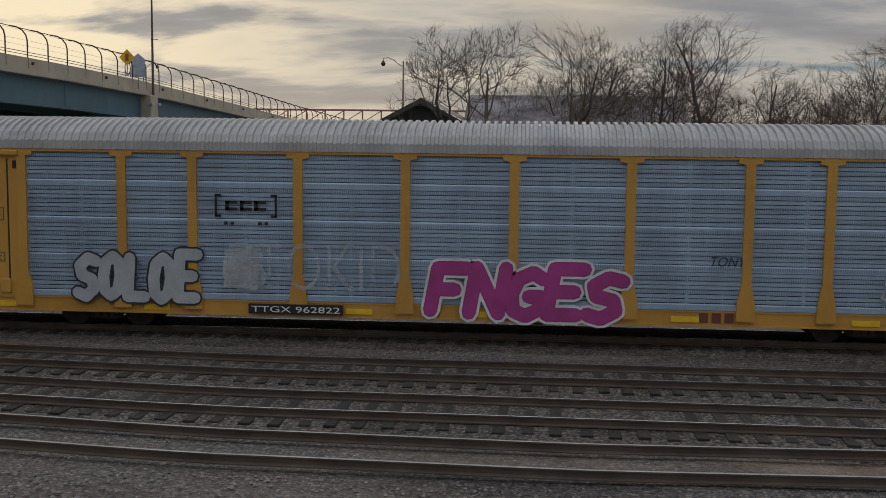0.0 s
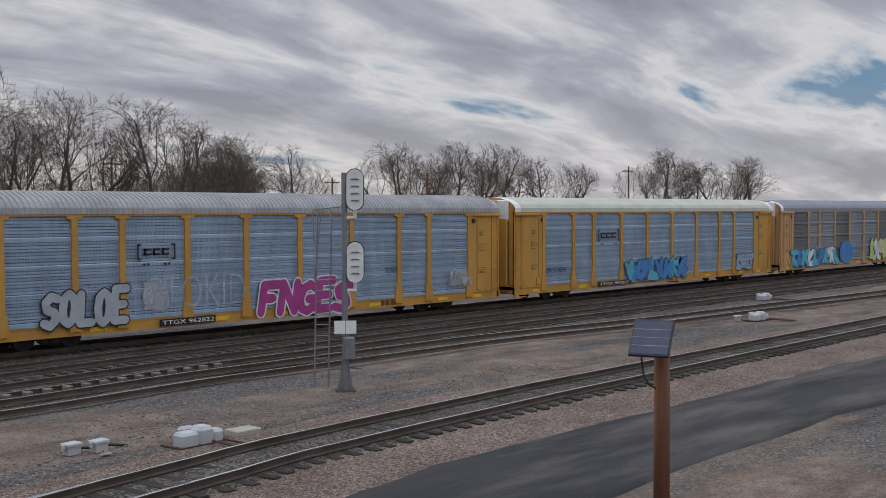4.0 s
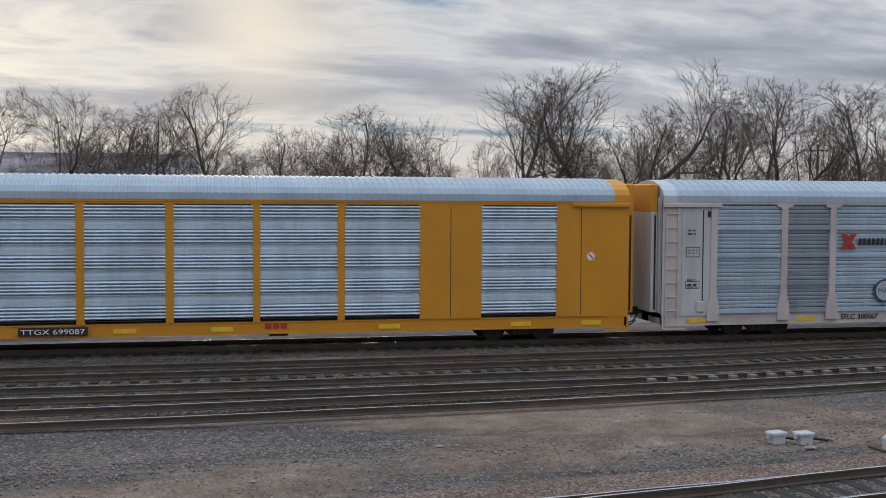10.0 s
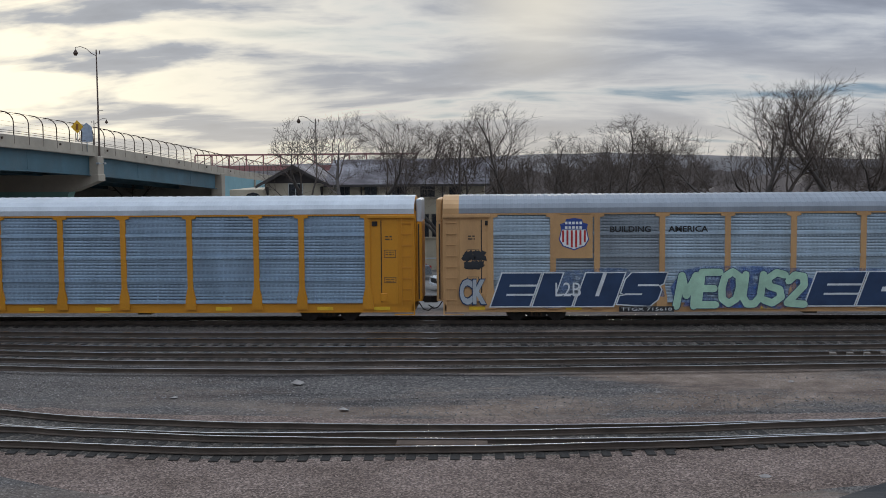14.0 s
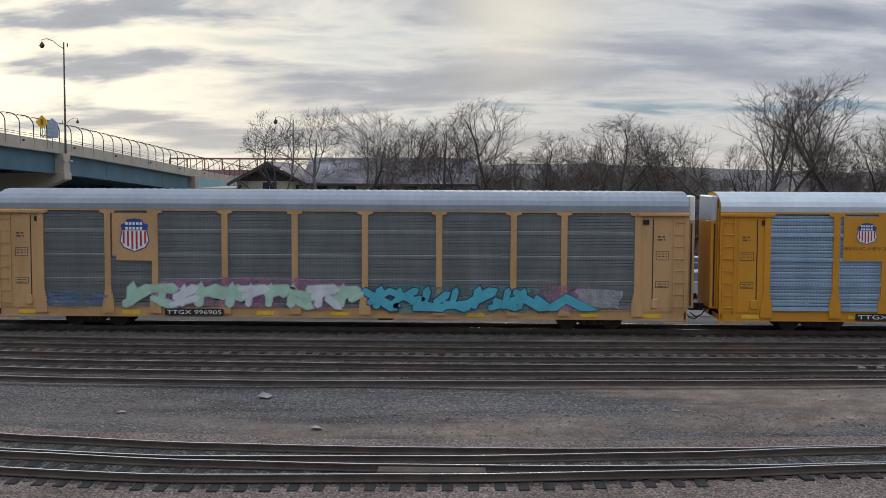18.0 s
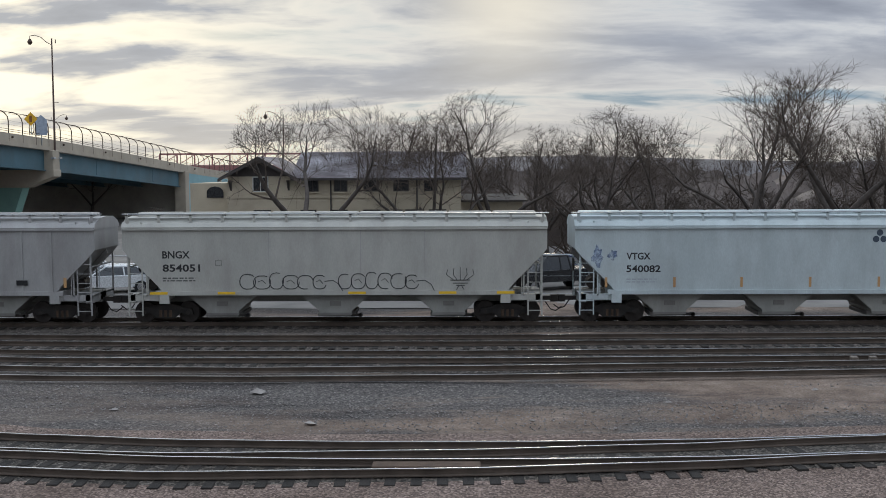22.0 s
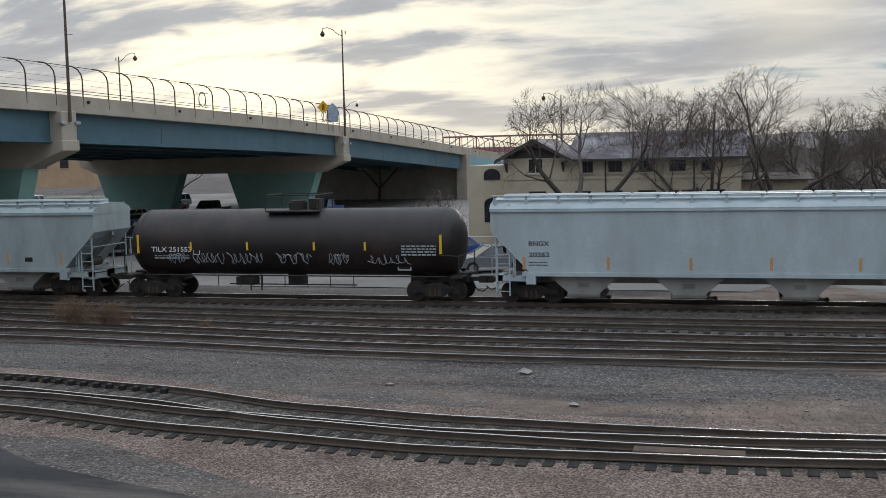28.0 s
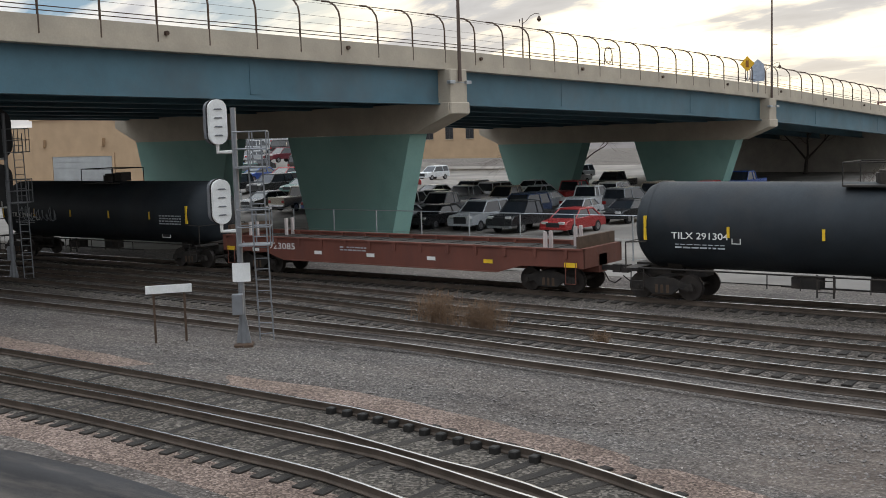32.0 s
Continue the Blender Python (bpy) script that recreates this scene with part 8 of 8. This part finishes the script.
def yard_boxes():
    silver = mat("silver_box_paint", (0.50, 0.51, 0.52), 0.6, 0.1, 0.15, 3, 25, 0.05, dirt=(0.2, 0.18, 0.16), dirt_amt=0.4)
    for x, y in ((13.1, 22.5), (13.65, 22.35), (48.0, 25.6)):
        b = thing("junction_box", pose(x, y, GZ, 0, 0, 8), "small silver junction box on the gravel", "utility box", "junction boxes")
        part("body", Geo().cbox(-0.15, 0.15, -0.12, 0.12, 0, 0.19, 0.01), silver, b)
        part("lid", Geo().cbox(-0.185, 0.185, -0.15, 0.15, 0.19, 0.245, 0.012), silver, b)
        for sx in (-0.2, 0.2):
            part("latch", Geo().cbox(sx - 0.03, sx + 0.03, -0.05, 0.05, 0.12, 0.23, 0.008), silver, b)
        part("conduit", Geo().path([(0.2, 0, 0.1), (0.5, 0, 0.05), (0.8, 0.05, -0.02)], 0.03), truck_black, b)
    for x, y, a in ((15.4, 21.3, 4), (48.7, 24.9, -3), (59.5, 30.0, 0)):
        b = thing("switch_machine", pose(x, y, GZ, 0, 0, a), "silver electric switch machine beside the track", "switch machine", "switch machines")
        part("motor_case", Geo().cbox(-0.52, -0.06, -0.2, 0.2, 0.05, 0.34, 0.06), silver, b)
        part("gear_case", Geo().cbox(-0.06, 0.34, -0.22, 0.22, 0.05, 0.42, 0.08), silver, b)
        part("cover", Geo().cbox(0.34, 0.66, -0.16, 0.16, 0.05, 0.30, 0.06), silver, b)
        part("junction", Geo().cbox(-0.22, 0.16, 0.26, 0.44, 0.05, 0.38, 0.05), silver, b)
        part("rod", Geo().tube((0.2, -0.3, 0.1), (0.2, -1.6, 0.08), 0.03).tube((0.5, -0.3, 0.1), (0.5, -1.6, 0.08), 0.03), rust_steel, b)
        part("base_plate", Geo().box(-0.6, 0.72, -0.25, 0.48, 0.0, 0.05), rust_steel, b)
    b = thing("concrete_pad", pose(16.8, 21.5, GZ), "flat pale concrete cover slab", "slab")
    part("slab", Geo().cbox(-0.35, 0.35, -0.25, 0.25, 0.0, 0.14, 0.02), concrete, b)


yard_boxes()

# ---- parked cars ----
tyre = mat("tyre_rubber", (0.02, 0.02, 0.021), 0.9, 0, 0.2)
car_glass = mat("car_window_glass", (0.02, 0.024, 0.03), 0.08, 0, 0.1, 3, 20, 0.0, spec=0.8)
lamp_glass = mat("lamp_glass", (0.6, 0.6, 0.58), 0.15, 0.2, 0.1)
tail_red = mat("tail_lamp_red", (0.35, 0.02, 0.02), 0.2, 0, 0.1)
chrome = mat("rim_metal", (0.45, 0.45, 0.46), 0.3, 0.9, 0.1)
KINDS = {
    "sedan": dict(n="sedan", L=4.7, W=1.78, low=[(-2.35, 0.35), (-2.35, 0.72), (-2.2, 0.92), (-1.5, 0.96), (1.0, 0.96), (2.1, 0.84), (2.33, 0.66), (2.35, 0.35)], cab=[(-1.75, 0.94), (-1.15, 1.40), (0.35, 1.42), (1.15, 0.94)]),
    "suv": dict(n="suv", L=4.75, W=1.88, low=[(-2.35, 0.42), (-2.38, 0.8), (-2.32, 1.08), (1.05, 1.08), (2.1, 1.0), (2.34, 0.8), (2.36, 0.42)], cab=[(-2.3, 1.06), (-2.1, 1.74), (0.25, 1.78), (1.1, 1.06)]),
    "pickup": dict(n="pickup_truck", L=5.6, W=1.95, low=[(-2.8, 0.5), (-2.8, 1.12), (-0.45, 1.12), (1.3, 1.12), (2.5, 1.08), (2.78, 0.85), (2.8, 0.5)], cab=[(-0.65, 1.1), (-0.5, 1.82), (0.75, 1.84), (1.45, 1.1)]),
    "van": dict(n="van", L=5.3, W=1.95, low=[(-2.6, 0.42), (-2.62, 1.15), (1.6, 1.15), (2.4, 1.0), (2.62, 0.8), (2.62, 0.42)], cab=[(-2.6, 1.13), (-2.5, 2.02), (0.9, 2.05), (1.9, 1.13)]),
}


CAR_STOCK = {}


def parked_car(x, y, yaw, kind, color, name, z=GZ):
    """A parked car; later ones of the same kind and colour are copies."""
    if (kind, name) in CAR_STOCK:
        return copy_thing(CAR_STOCK[kind, name], pose(x, y, z, 0, 0, yaw))
    k = KINDS[kind]
    W = k["W"] / 2
    paint = mat("car_paint_" + name, color, 0.28, 0.15, 0.06, 2, 20, 0.0, spec=0.6, dirt=tuple(c * 0.6 + 0.05 for c in color), dirt_amt=0.3)
    c = thing(k["n"], pose(x, y, z, 0, 0, yaw), "parked %s %s in the lot behind the tracks" % (name, k["n"].replace("_", " ")), "car" if kind != "pickup" else "pickup truck", "parked cars")
    CAR_STOCK[kind, name] = c
    g = Geo()
    low = k["low"]
    rows = []
    for t, s in ((-W, 0.96), (-W + 0.06, 1.0), (W - 0.06, 1.0), (W, 0.96)):
        rows.append([(px * (0.99 if abs(t) == W else 1), t, 0.35 + (pz - 0.35) * s) for px, pz in low + low[:1]])
    g.grid(rows)
    n = len(low)
    g.f.append(tuple(range(0, n)))
    g.f.append(tuple(range(3 * (n + 1), 3 * (n + 1) + n)))
    part("body", g, paint, c)
    cab = k["cab"]
    g = Geo()
    g.grid([[(px, s * (W - 0.06 - (0.16 if pz > 1.2 and pz > cab[0][1] + 0.2 else 0.0)), pz) for px, pz in cab] for s in (-1, 1)])
    for s in (-1, 1):
        g.add([(px, s * (W - 0.06 - (0.16 if pz > cab[0][1] + 0.2 else 0.0)), pz) for px, pz in cab], [(0, 1, 2, 3)])
    part("cabin", g, car_glass, c)
    (ax, az), (bx, bz), (cx, cz), (dx, dz) = cab
    part("roof", Geo().cbox(bx - 0.05, cx + 0.05, -W + 0.2, W - 0.2, bz - 0.03, max(bz, cz) + 0.045, 0.04), paint, c)
    for s in (-1, 1):
        w0, w1 = s * (W - 0.05), s * (W - 0.21)
        mx = (bx + cx) / 2 - 0.1
        for (px, pz), (qx, qz) in (((ax, az), (bx, bz)), ((dx, dz), (cx, cz)), ((mx - 0.05, az), (mx, bz))):
            part("pillar", Geo().tube((px, w0, pz), (qx, w1, qz), 0.045, n=5), paint, c)
    for wx in (-k["L"] * 0.29, k["L"] * 0.30):
        for s in (-1, 1):
            wh = part("wheel", Geo().tube((wx, s * (W - 0.2), 0.33), (wx, s * (W + 0.01), 0.33), 0.33, n=16), tyre, c)
            part("rim", Geo().tube((wx, s * (W - 0.05), 0.33), (wx, s * (W + 0.02), 0.33), 0.2, n=12), chrome, wh)
    f = k["L"] / 2
    zl = low[-3][1] - 0.06
    for s in (-1, 1):
        part("headlight", Geo().cbox(f - 0.16, f + 0.005, s * (W - 0.33) - 0.2, s * (W - 0.33) + 0.2, zl - 0.1, zl + 0.04, 0.03), lamp_glass, c)
        part("tail_light", Geo().cbox(-f - 0.02, -f + 0.1, s * (W - 0.2) - 0.14, s * (W - 0.2) + 0.14, 0.68, 0.9, 0.02), tail_red, c)
    part("grille", Geo().cbox(f - 0.08, f + 0.012, -0.45, 0.45, 0.5, zl - 0.02, 0.02), black_paint, c)
    part("bumper", Geo().cbox(f - 0.12, f + 0.04, -W + 0.1, W - 0.1, 0.36, 0.5, 0.03).cbox(-f - 0.05, -f + 0.12, -W + 0.1, W - 0.1, 0.38, 0.55, 0.03), paint if kind != "pickup" else chrome, c)


PAINTS = {"white": (0.72, 0.73, 0.74), "silver": (0.42, 0.44, 0.46), "grey": (0.17, 0.18, 0.19), "black": (0.02, 0.02, 0.022), "blue": (0.03, 0.08, 0.30), "red": (0.35, 0.03, 0.03), "tan": (0.36, 0.31, 0.24), "green": (0.05, 0.13, 0.11), "dark blue": (0.03, 0.05, 0.11), "maroon": (0.13, 0.02, 0.03)}


def lot_rise(x, y):
    """The lot beyond the bridge climbs a slope."""
    k = min(1.0, max(0.0, (-0.84 * y - x) / 6))
    return 0.085 * k * max(0.0, min(y, 128) - 64)


def park():
    rng = random.Random(17)
    front = [(-50.0, "silver", "sedan"), (-47.0, "black", "sedan"), (-43.6, "silver", "suv"), (-40.2, "black", "pickup"), (-36.6, "red", "sedan")]
    for x, p, k in front:
        parked_car(x, 61 + rng.uniform(-0.4, 0.4), -90 + rng.uniform(-4, 4), k, PAINTS[p], p)
    names = list(PAINTS)
    for y, step in ((68, 4.2), (76, 4.4), (84, 4.6), (92, 5.0), (101, 5.6), (111, 6.2), (122, 7.0)):
        x = -1.16 * y
        while x < -0.40 * y:
            if rng.random() < (0.92 if x < -0.84 * y or y < 90 else 0.4):
                p = rng.choice(names[:4] + ["white", "silver", "white"] + names)
                parked_car(x, y + rng.uniform(-0.5, 0.5), rng.choice((-90, 90)) + rng.uniform(-5, 5), rng.choice(("sedan", "suv", "pickup", "sedan", "suv")), PAINTS[p], p, GZ + lot_rise(x, y) + 0.02)
            x += step * 0.72 + rng.uniform(0, 0.9)
    parked_car(-78.5, 60.0, 180, "pickup", PAINTS["white"], "white")
    # the lot seen through the gaps between the train cars
    for y, x0, x1, yaw in ((51.5, -24, 34, 205), (57.0, -22, 30, 200)):
        x = x0
        while x < x1:
            p = rng.choice(["white", "silver", "white", "grey", "blue", "silver", "white", "black", "dark blue"])
            parked_car(x, y + rng.uniform(-0.6, 0.6), yaw + rng.uniform(-8, 8), rng.choice(("sedan", "sedan", "suv", "pickup")), PAINTS[p], p)
            x += 5.3 + rng.uniform(0, 1.2)


park()

# ---- buildings beyond the bridge ----
adobe = mat("tan_stucco", (0.46, 0.32, 0.20), 0.9, 0, 0.12, 0.5, 18, 0.15)
red_tiles = mat("red_clay_tiles", (0.38, 0.10, 0.055), 0.8, 0, 0.25, 1.0, 15, 0.3)
door_grey = mat("grey_roll_up_door", (0.36, 0.37, 0.37), 0.7, 0, 0.15, 0.6, 15, 0.1)
pale_wall = mat("pale_siding", (0.60, 0.59, 0.55), 0.8, 0, 0.1, 0.6, 15, 0.1)
asphalt_lot = mat("pale_lot_surface", (0.17, 0.155, 0.14), 0.85, 0, 0.3, 0.15, 30, 0.2, dirt=(0.34, 0.31, 0.28), dirt_amt=0.6, dirt_scale=0.12)


def buildings():
    b = thing("tan_garage", pose(-96, 75, GZ, 0, 0, 0), "tan stucco garage building with a roll-up door", "building")
    part("wall", Geo().box(-15, 4, 0, 6, 0, 9.0), adobe, b)
    part("low_wing", Geo().box(-30, -15, 0.3, 6, 0, 8.0), adobe, b)
    part("parapet", Geo().box(-15.2, 4.2, -0.2, 0.2, 8.7, 9.3).box(4.0, 4.3, 0.2, 6, 8.7, 9.3), adobe, b)
    for x in (-13, -3):
        part("scupper", Geo().prism([(x - 0.35, 6.6), (x + 0.35, 6.6), (x + 0.2, 5.8), (x - 0.2, 5.8)], "y", -0.35, 0.0), adobe, b)
    d = part("garage_door", Geo().box(-11.6, -1.6, -0.06, 0.0, 0, 4.8), door_grey, b)
    part("door_surround", Geo().box(-11.95, -11.6, -0.12, 0.0, 0, 5.1).box(-1.6, -1.25, -0.12, 0.0, 0, 5.1).box(-11.6, -1.6, -0.12, 0.0, 4.8, 5.1), adobe, b)
    for k in range(8):
        part("door_panel", Geo().box(-11.5, -1.7, -0.09, -0.05, 0.06 + k * 0.59, 0.60 + k * 0.59), door_grey, d)
    b = thing("red_roofed_building", pose(-119, 70, GZ), "building with a red clay tile roof", "building")
    part("wall", Geo().box(-14, 0, 0, 8, 0, 3.7), adobe, b)
    g = Geo()
    g.grid([[(x, y, z) for x in [-14.6 + k * 0.4 for k in range(39)]] for y, z in ((-0.8, 3.6), (4, 7.3), (8.8, 3.6))])
    part("roof", g, red_tiles, b)
    for k in range(38):
        x = -14.4 + k * 0.4
        part("roof_tile", Geo().tube((x, -0.8, 3.64), (x, 4, 7.36), 0.1, n=6), red_tiles, b)
    b = thing("white_house", pose(-70, 160, GZ + 2.5), "small pale house beyond the parked cars", "house")
    part("wall", Geo().box(-6, 8, 0, 8, 0, 4.6), pale_wall, b)
    part("roof", Geo().prism([(-6.6, 4.6), (8.6, 4.6), (4.6, 6.0), (-2.6, 6.0)], "y", -0.6, 8.6), roof_tile, b)
    for x in (-4, -0.5, 3, 6):
        window(b, x, x + 1.0, 2.2, 3.8, -0.01, False)
    b = thing("low_building", pose(-112, 150, GZ + 2), "low tan building beyond the parked cars", "building")
    part("wall", Geo().box(-20, 12, 0, 8, 0, 6.5), adobe, b)
    for x in range(-18, 11, 4):
        window(b, x, x + 1.4, 3.2, 5.0, -0.01, False)
    part("roof", Geo().box(-20.4, 12.4, -0.4, 8.4, 6.5, 6.9), red_tiles, b)
    g = Geo()
    g.grid([[(x, y, GZ + 0.02 + lot_rise(x, y) + 0.03 * noise.noise(Vector((x * 0.2, y * 0.2, 1)))) for x in range(-171, 46, 3)] for y in (44, 48, 52, 56, 60, 64, 70, 80, 95, 115, 128, 145, 170)])
    tagged(part("car_park", g, asphalt_lot, smooth=True), "pale dusty car park behind the train", "pavement", kind="structure")


buildings()


def utility_cabinet():
    c = thing("utility_cabinet", pose(-83.5, 59.0, GZ), "grey steel utility cabinet beside the lot", "utility cabinet")
    part("body", Geo().cbox(-1.3, 1.3, -0.6, 0.6, 0.15, 2.4, 0.03), signal_white, c)
    for x in (-0.65, 0.65):
        d = part("door", Geo().cbox(x - 0.6, x + 0.6, -0.64, -0.6, 0.25, 2.3, 0.01), signal_white, c)
        part("handle", Geo().box(x - 0.03, x + 0.03, -0.68, -0.64, 1.1, 1.4), truck_black, d)
    part("plinth", Geo().box(-1.4, 1.4, -0.7, 0.7, 0, 0.15), concrete, c)


utility_cabinet()


def fence_line():
    f = thing("chain_link_fence", pose(0, 49.0, GZ), "grey chain-link fence along the car park", "fence")
    for k in range(34):
        x = -66 + k * 3.0
        part("post", Geo().tube((x, 0, 0), (x, 0, 2.1), 0.035, n=6), galv, f)
    part("top_rail", Geo().tube((-66, 0, 2.08), (33, 0, 2.08), 0.025, n=5), galv, f)
    part("bottom_wire", Geo().tube((-66, 0, 0.1), (33, 0, 0.1), 0.008, n=3).tube((-66, 0, 1.0), (33, 0, 1.0), 0.008, n=3), galv, f)


fence_line()


def utility_poles():
    for x, y, h in ((84.5, 80, 9.0), (60, 100, 10.5), (128, 84, 11.0), (-100, 120, 12.0), (-62, 132, 11), (98, 110, 9.5)):
        p = thing("utility_pole", pose(x, y, GZ), "dark wooden utility pole with a crossarm", "utility pole", "utility poles")
        part("pole", Geo().tube((0, 0, 0), (0, 0, h), 0.16, 0.11, 8), wood_pole, p)
        part("crossarm", Geo().box(-1.2, 1.2, -0.06, 0.06, h - 0.7, h - 0.55), wood_pole, p)
        part("lamp", Geo().cbox(-1.35, -0.95, -0.12, 0.12, h - 0.8, h - 0.68, 0.02), galv, p)


utility_poles()

# ---- weeds, stones and litter ----
straw = mat("dry_straw", (0.20, 0.125, 0.075), 0.9, 0, 0.3, 2, 20, 0.0)
stone_mat = mat("pale_stone", (0.40, 0.36, 0.33), 0.9, 0, 0.3, 3, 20, 0.3, per_object=0.4)
rubble = mat("ballast_stone", (0.34, 0.26, 0.23), 0.9, 0, 0.45, 6, 30, 0.3)


def weeds():
    rng = random.Random(23)
    for cx, cy, n, h, w in ((-24.8, 31.0, 240, 1.25, 0.8), (-23.1, 30.8, 240, 1.1, 0.7), (-18.9, 30.6, 50, 0.45, 0.3)):
        g = Geo()
        for k in range(n):
            x, y = rng.gauss(0, w * 0.5), rng.gauss(0, w * 0.3)
            q = Vector((x, y, 0))
            d = Vector((rng.gauss(0, 0.25), rng.gauss(0, 0.25), 1)).normalized()
            ln = h * rng.uniform(0.5, 1.05)
            m = q + d * ln * 0.6
            e = m + (d + Vector((rng.gauss(0, 0.35), rng.gauss(0, 0.35), 0))).normalized() * ln * 0.4
            g.tube(q, m, 0.006, 0.005, 3, False).tube(m, e, 0.005, 0.003, 3, False)
            for _ in range(4):
                f = m + (e - m) * rng.uniform(-0.6, 1.0)
                g.tube(f, f + Vector((rng.gauss(0, 0.1), rng.gauss(0, 0.1), rng.uniform(0.02, 0.16))), 0.006, 0.003, 3, False)
        tagged(part("dry_weeds", g, straw), "clump of dry brown weeds between the tracks", "weeds", kind="stuff").matrix_basis = pose(cx, cy, GZ)


weeds()


def pebble(rng, r):
    ring = [Vector((math.cos(q), math.sin(q), rng.uniform(-0.25, 0.25))) * r * rng.uniform(0.75, 1.15) for q in (0, 1.2, 2.5, 3.7, 5.1)]
    vs = [Vector((rng.uniform(-0.3, 0.3) * r, 0, r * 0.85))] + ring + [Vector((0, 0, -r * 0.7))]
    fs = [(0, 1 + k, 1 + (k + 1) % 5) for k in range(5)] + [(6, 1 + (k + 1) % 5, 1 + k) for k in range(5)]
    return vs, fs


def stones():
    rng = random.Random(31)
    for x, y, r, lab in ((-1.3, 28.4, 0.11, "pale"), (6.0, 23.4, 0.08, "pale"), (8.6, 34.1, 0.10, "pale"), (-5.5, 24.6, 0.2, "dark"), (-3.5, 20.8, 0.13, "reddish"), (2.1, 21.2, 0.08, "dark"), (13.5, 21.8, 0.11, "pinkish"), (7.0, 14.0, 0.12, "pale"), (-9.0, 22.5, 0.1, "pale"), (10.5, 25.0, 0.1, "pale")):
        vs, fs = pebble(rng, r)
        s = thing("stone", pose(x, y, GZ + r * 0.4), "%s loose stone lying on the yard dirt" % lab, "stone", "loose stones")
        part("stone_body", Geo().add([(v.x * 1.4, v.y, v.z * 0.7) for v in vs], fs), stone_mat, s)
    # loose ballast along the near track and over the yard
    shapes = [pebble(rng, 1.0) for _ in range(6)]
    for name, n, m, where in (("loose_ballast", 22000, rubble, "near"), ("yard_gravel", 12000, mat("yard_stone", (0.24, 0.215, 0.20), 0.9, 0, 0.6, 6, 30, 0.3), "yard")):
        vs, fs, o = [], [], 0
        for k in range(n):
            if where == "near":
                x = rng.uniform(-34, 40)
                y = lerp_path(NEAR, x) + (abs(rng.gauss(1.6, 0.8)) if rng.random() < 0.4 else -abs(rng.gauss(2.0, 1.3)) - (rng.uniform(0, 3.2) if -9 < x < 7 else 0))
                z, r = -0.25 - 0.04 * abs(y - lerp_path(NEAR, x)), rng.uniform(0.022, 0.055)
            else:
                x, y = rng.uniform(-32, 44), rng.uniform(20, 26)
                z, r = GZ + 0.01, rng.uniform(0.015, 0.045)
            a, b = shapes[k % 6]
            ca, sa = math.cos(k), math.sin(k)
            vs += [(x + r * (v.x * ca - v.y * sa), y + r * (v.x * sa + v.y * ca), z + r * 0.8 * v.z) for v in a]
            fs += [tuple(i + o for i in f) for f in b]
            o += len(a)
        me = bpy.data.meshes.new(name)
        me.from_pydata(vs, [], fs)
        me.materials.append(m)
        tagged(part(name, me, m), "scattered loose ballast stones" if where == "near" else "scattered small gravel on the yard", "gravel", kind="stuff")


stones()


# ---- motion: the whole train rolls towards larger x ----
def motions():
    for car, x in CARS:
        walk(car, [(t, pose(x + 9.698 * t + 0.418 * t * t / 32, 38.62, 0)) for t in range(0, 33, 2)])


motions()
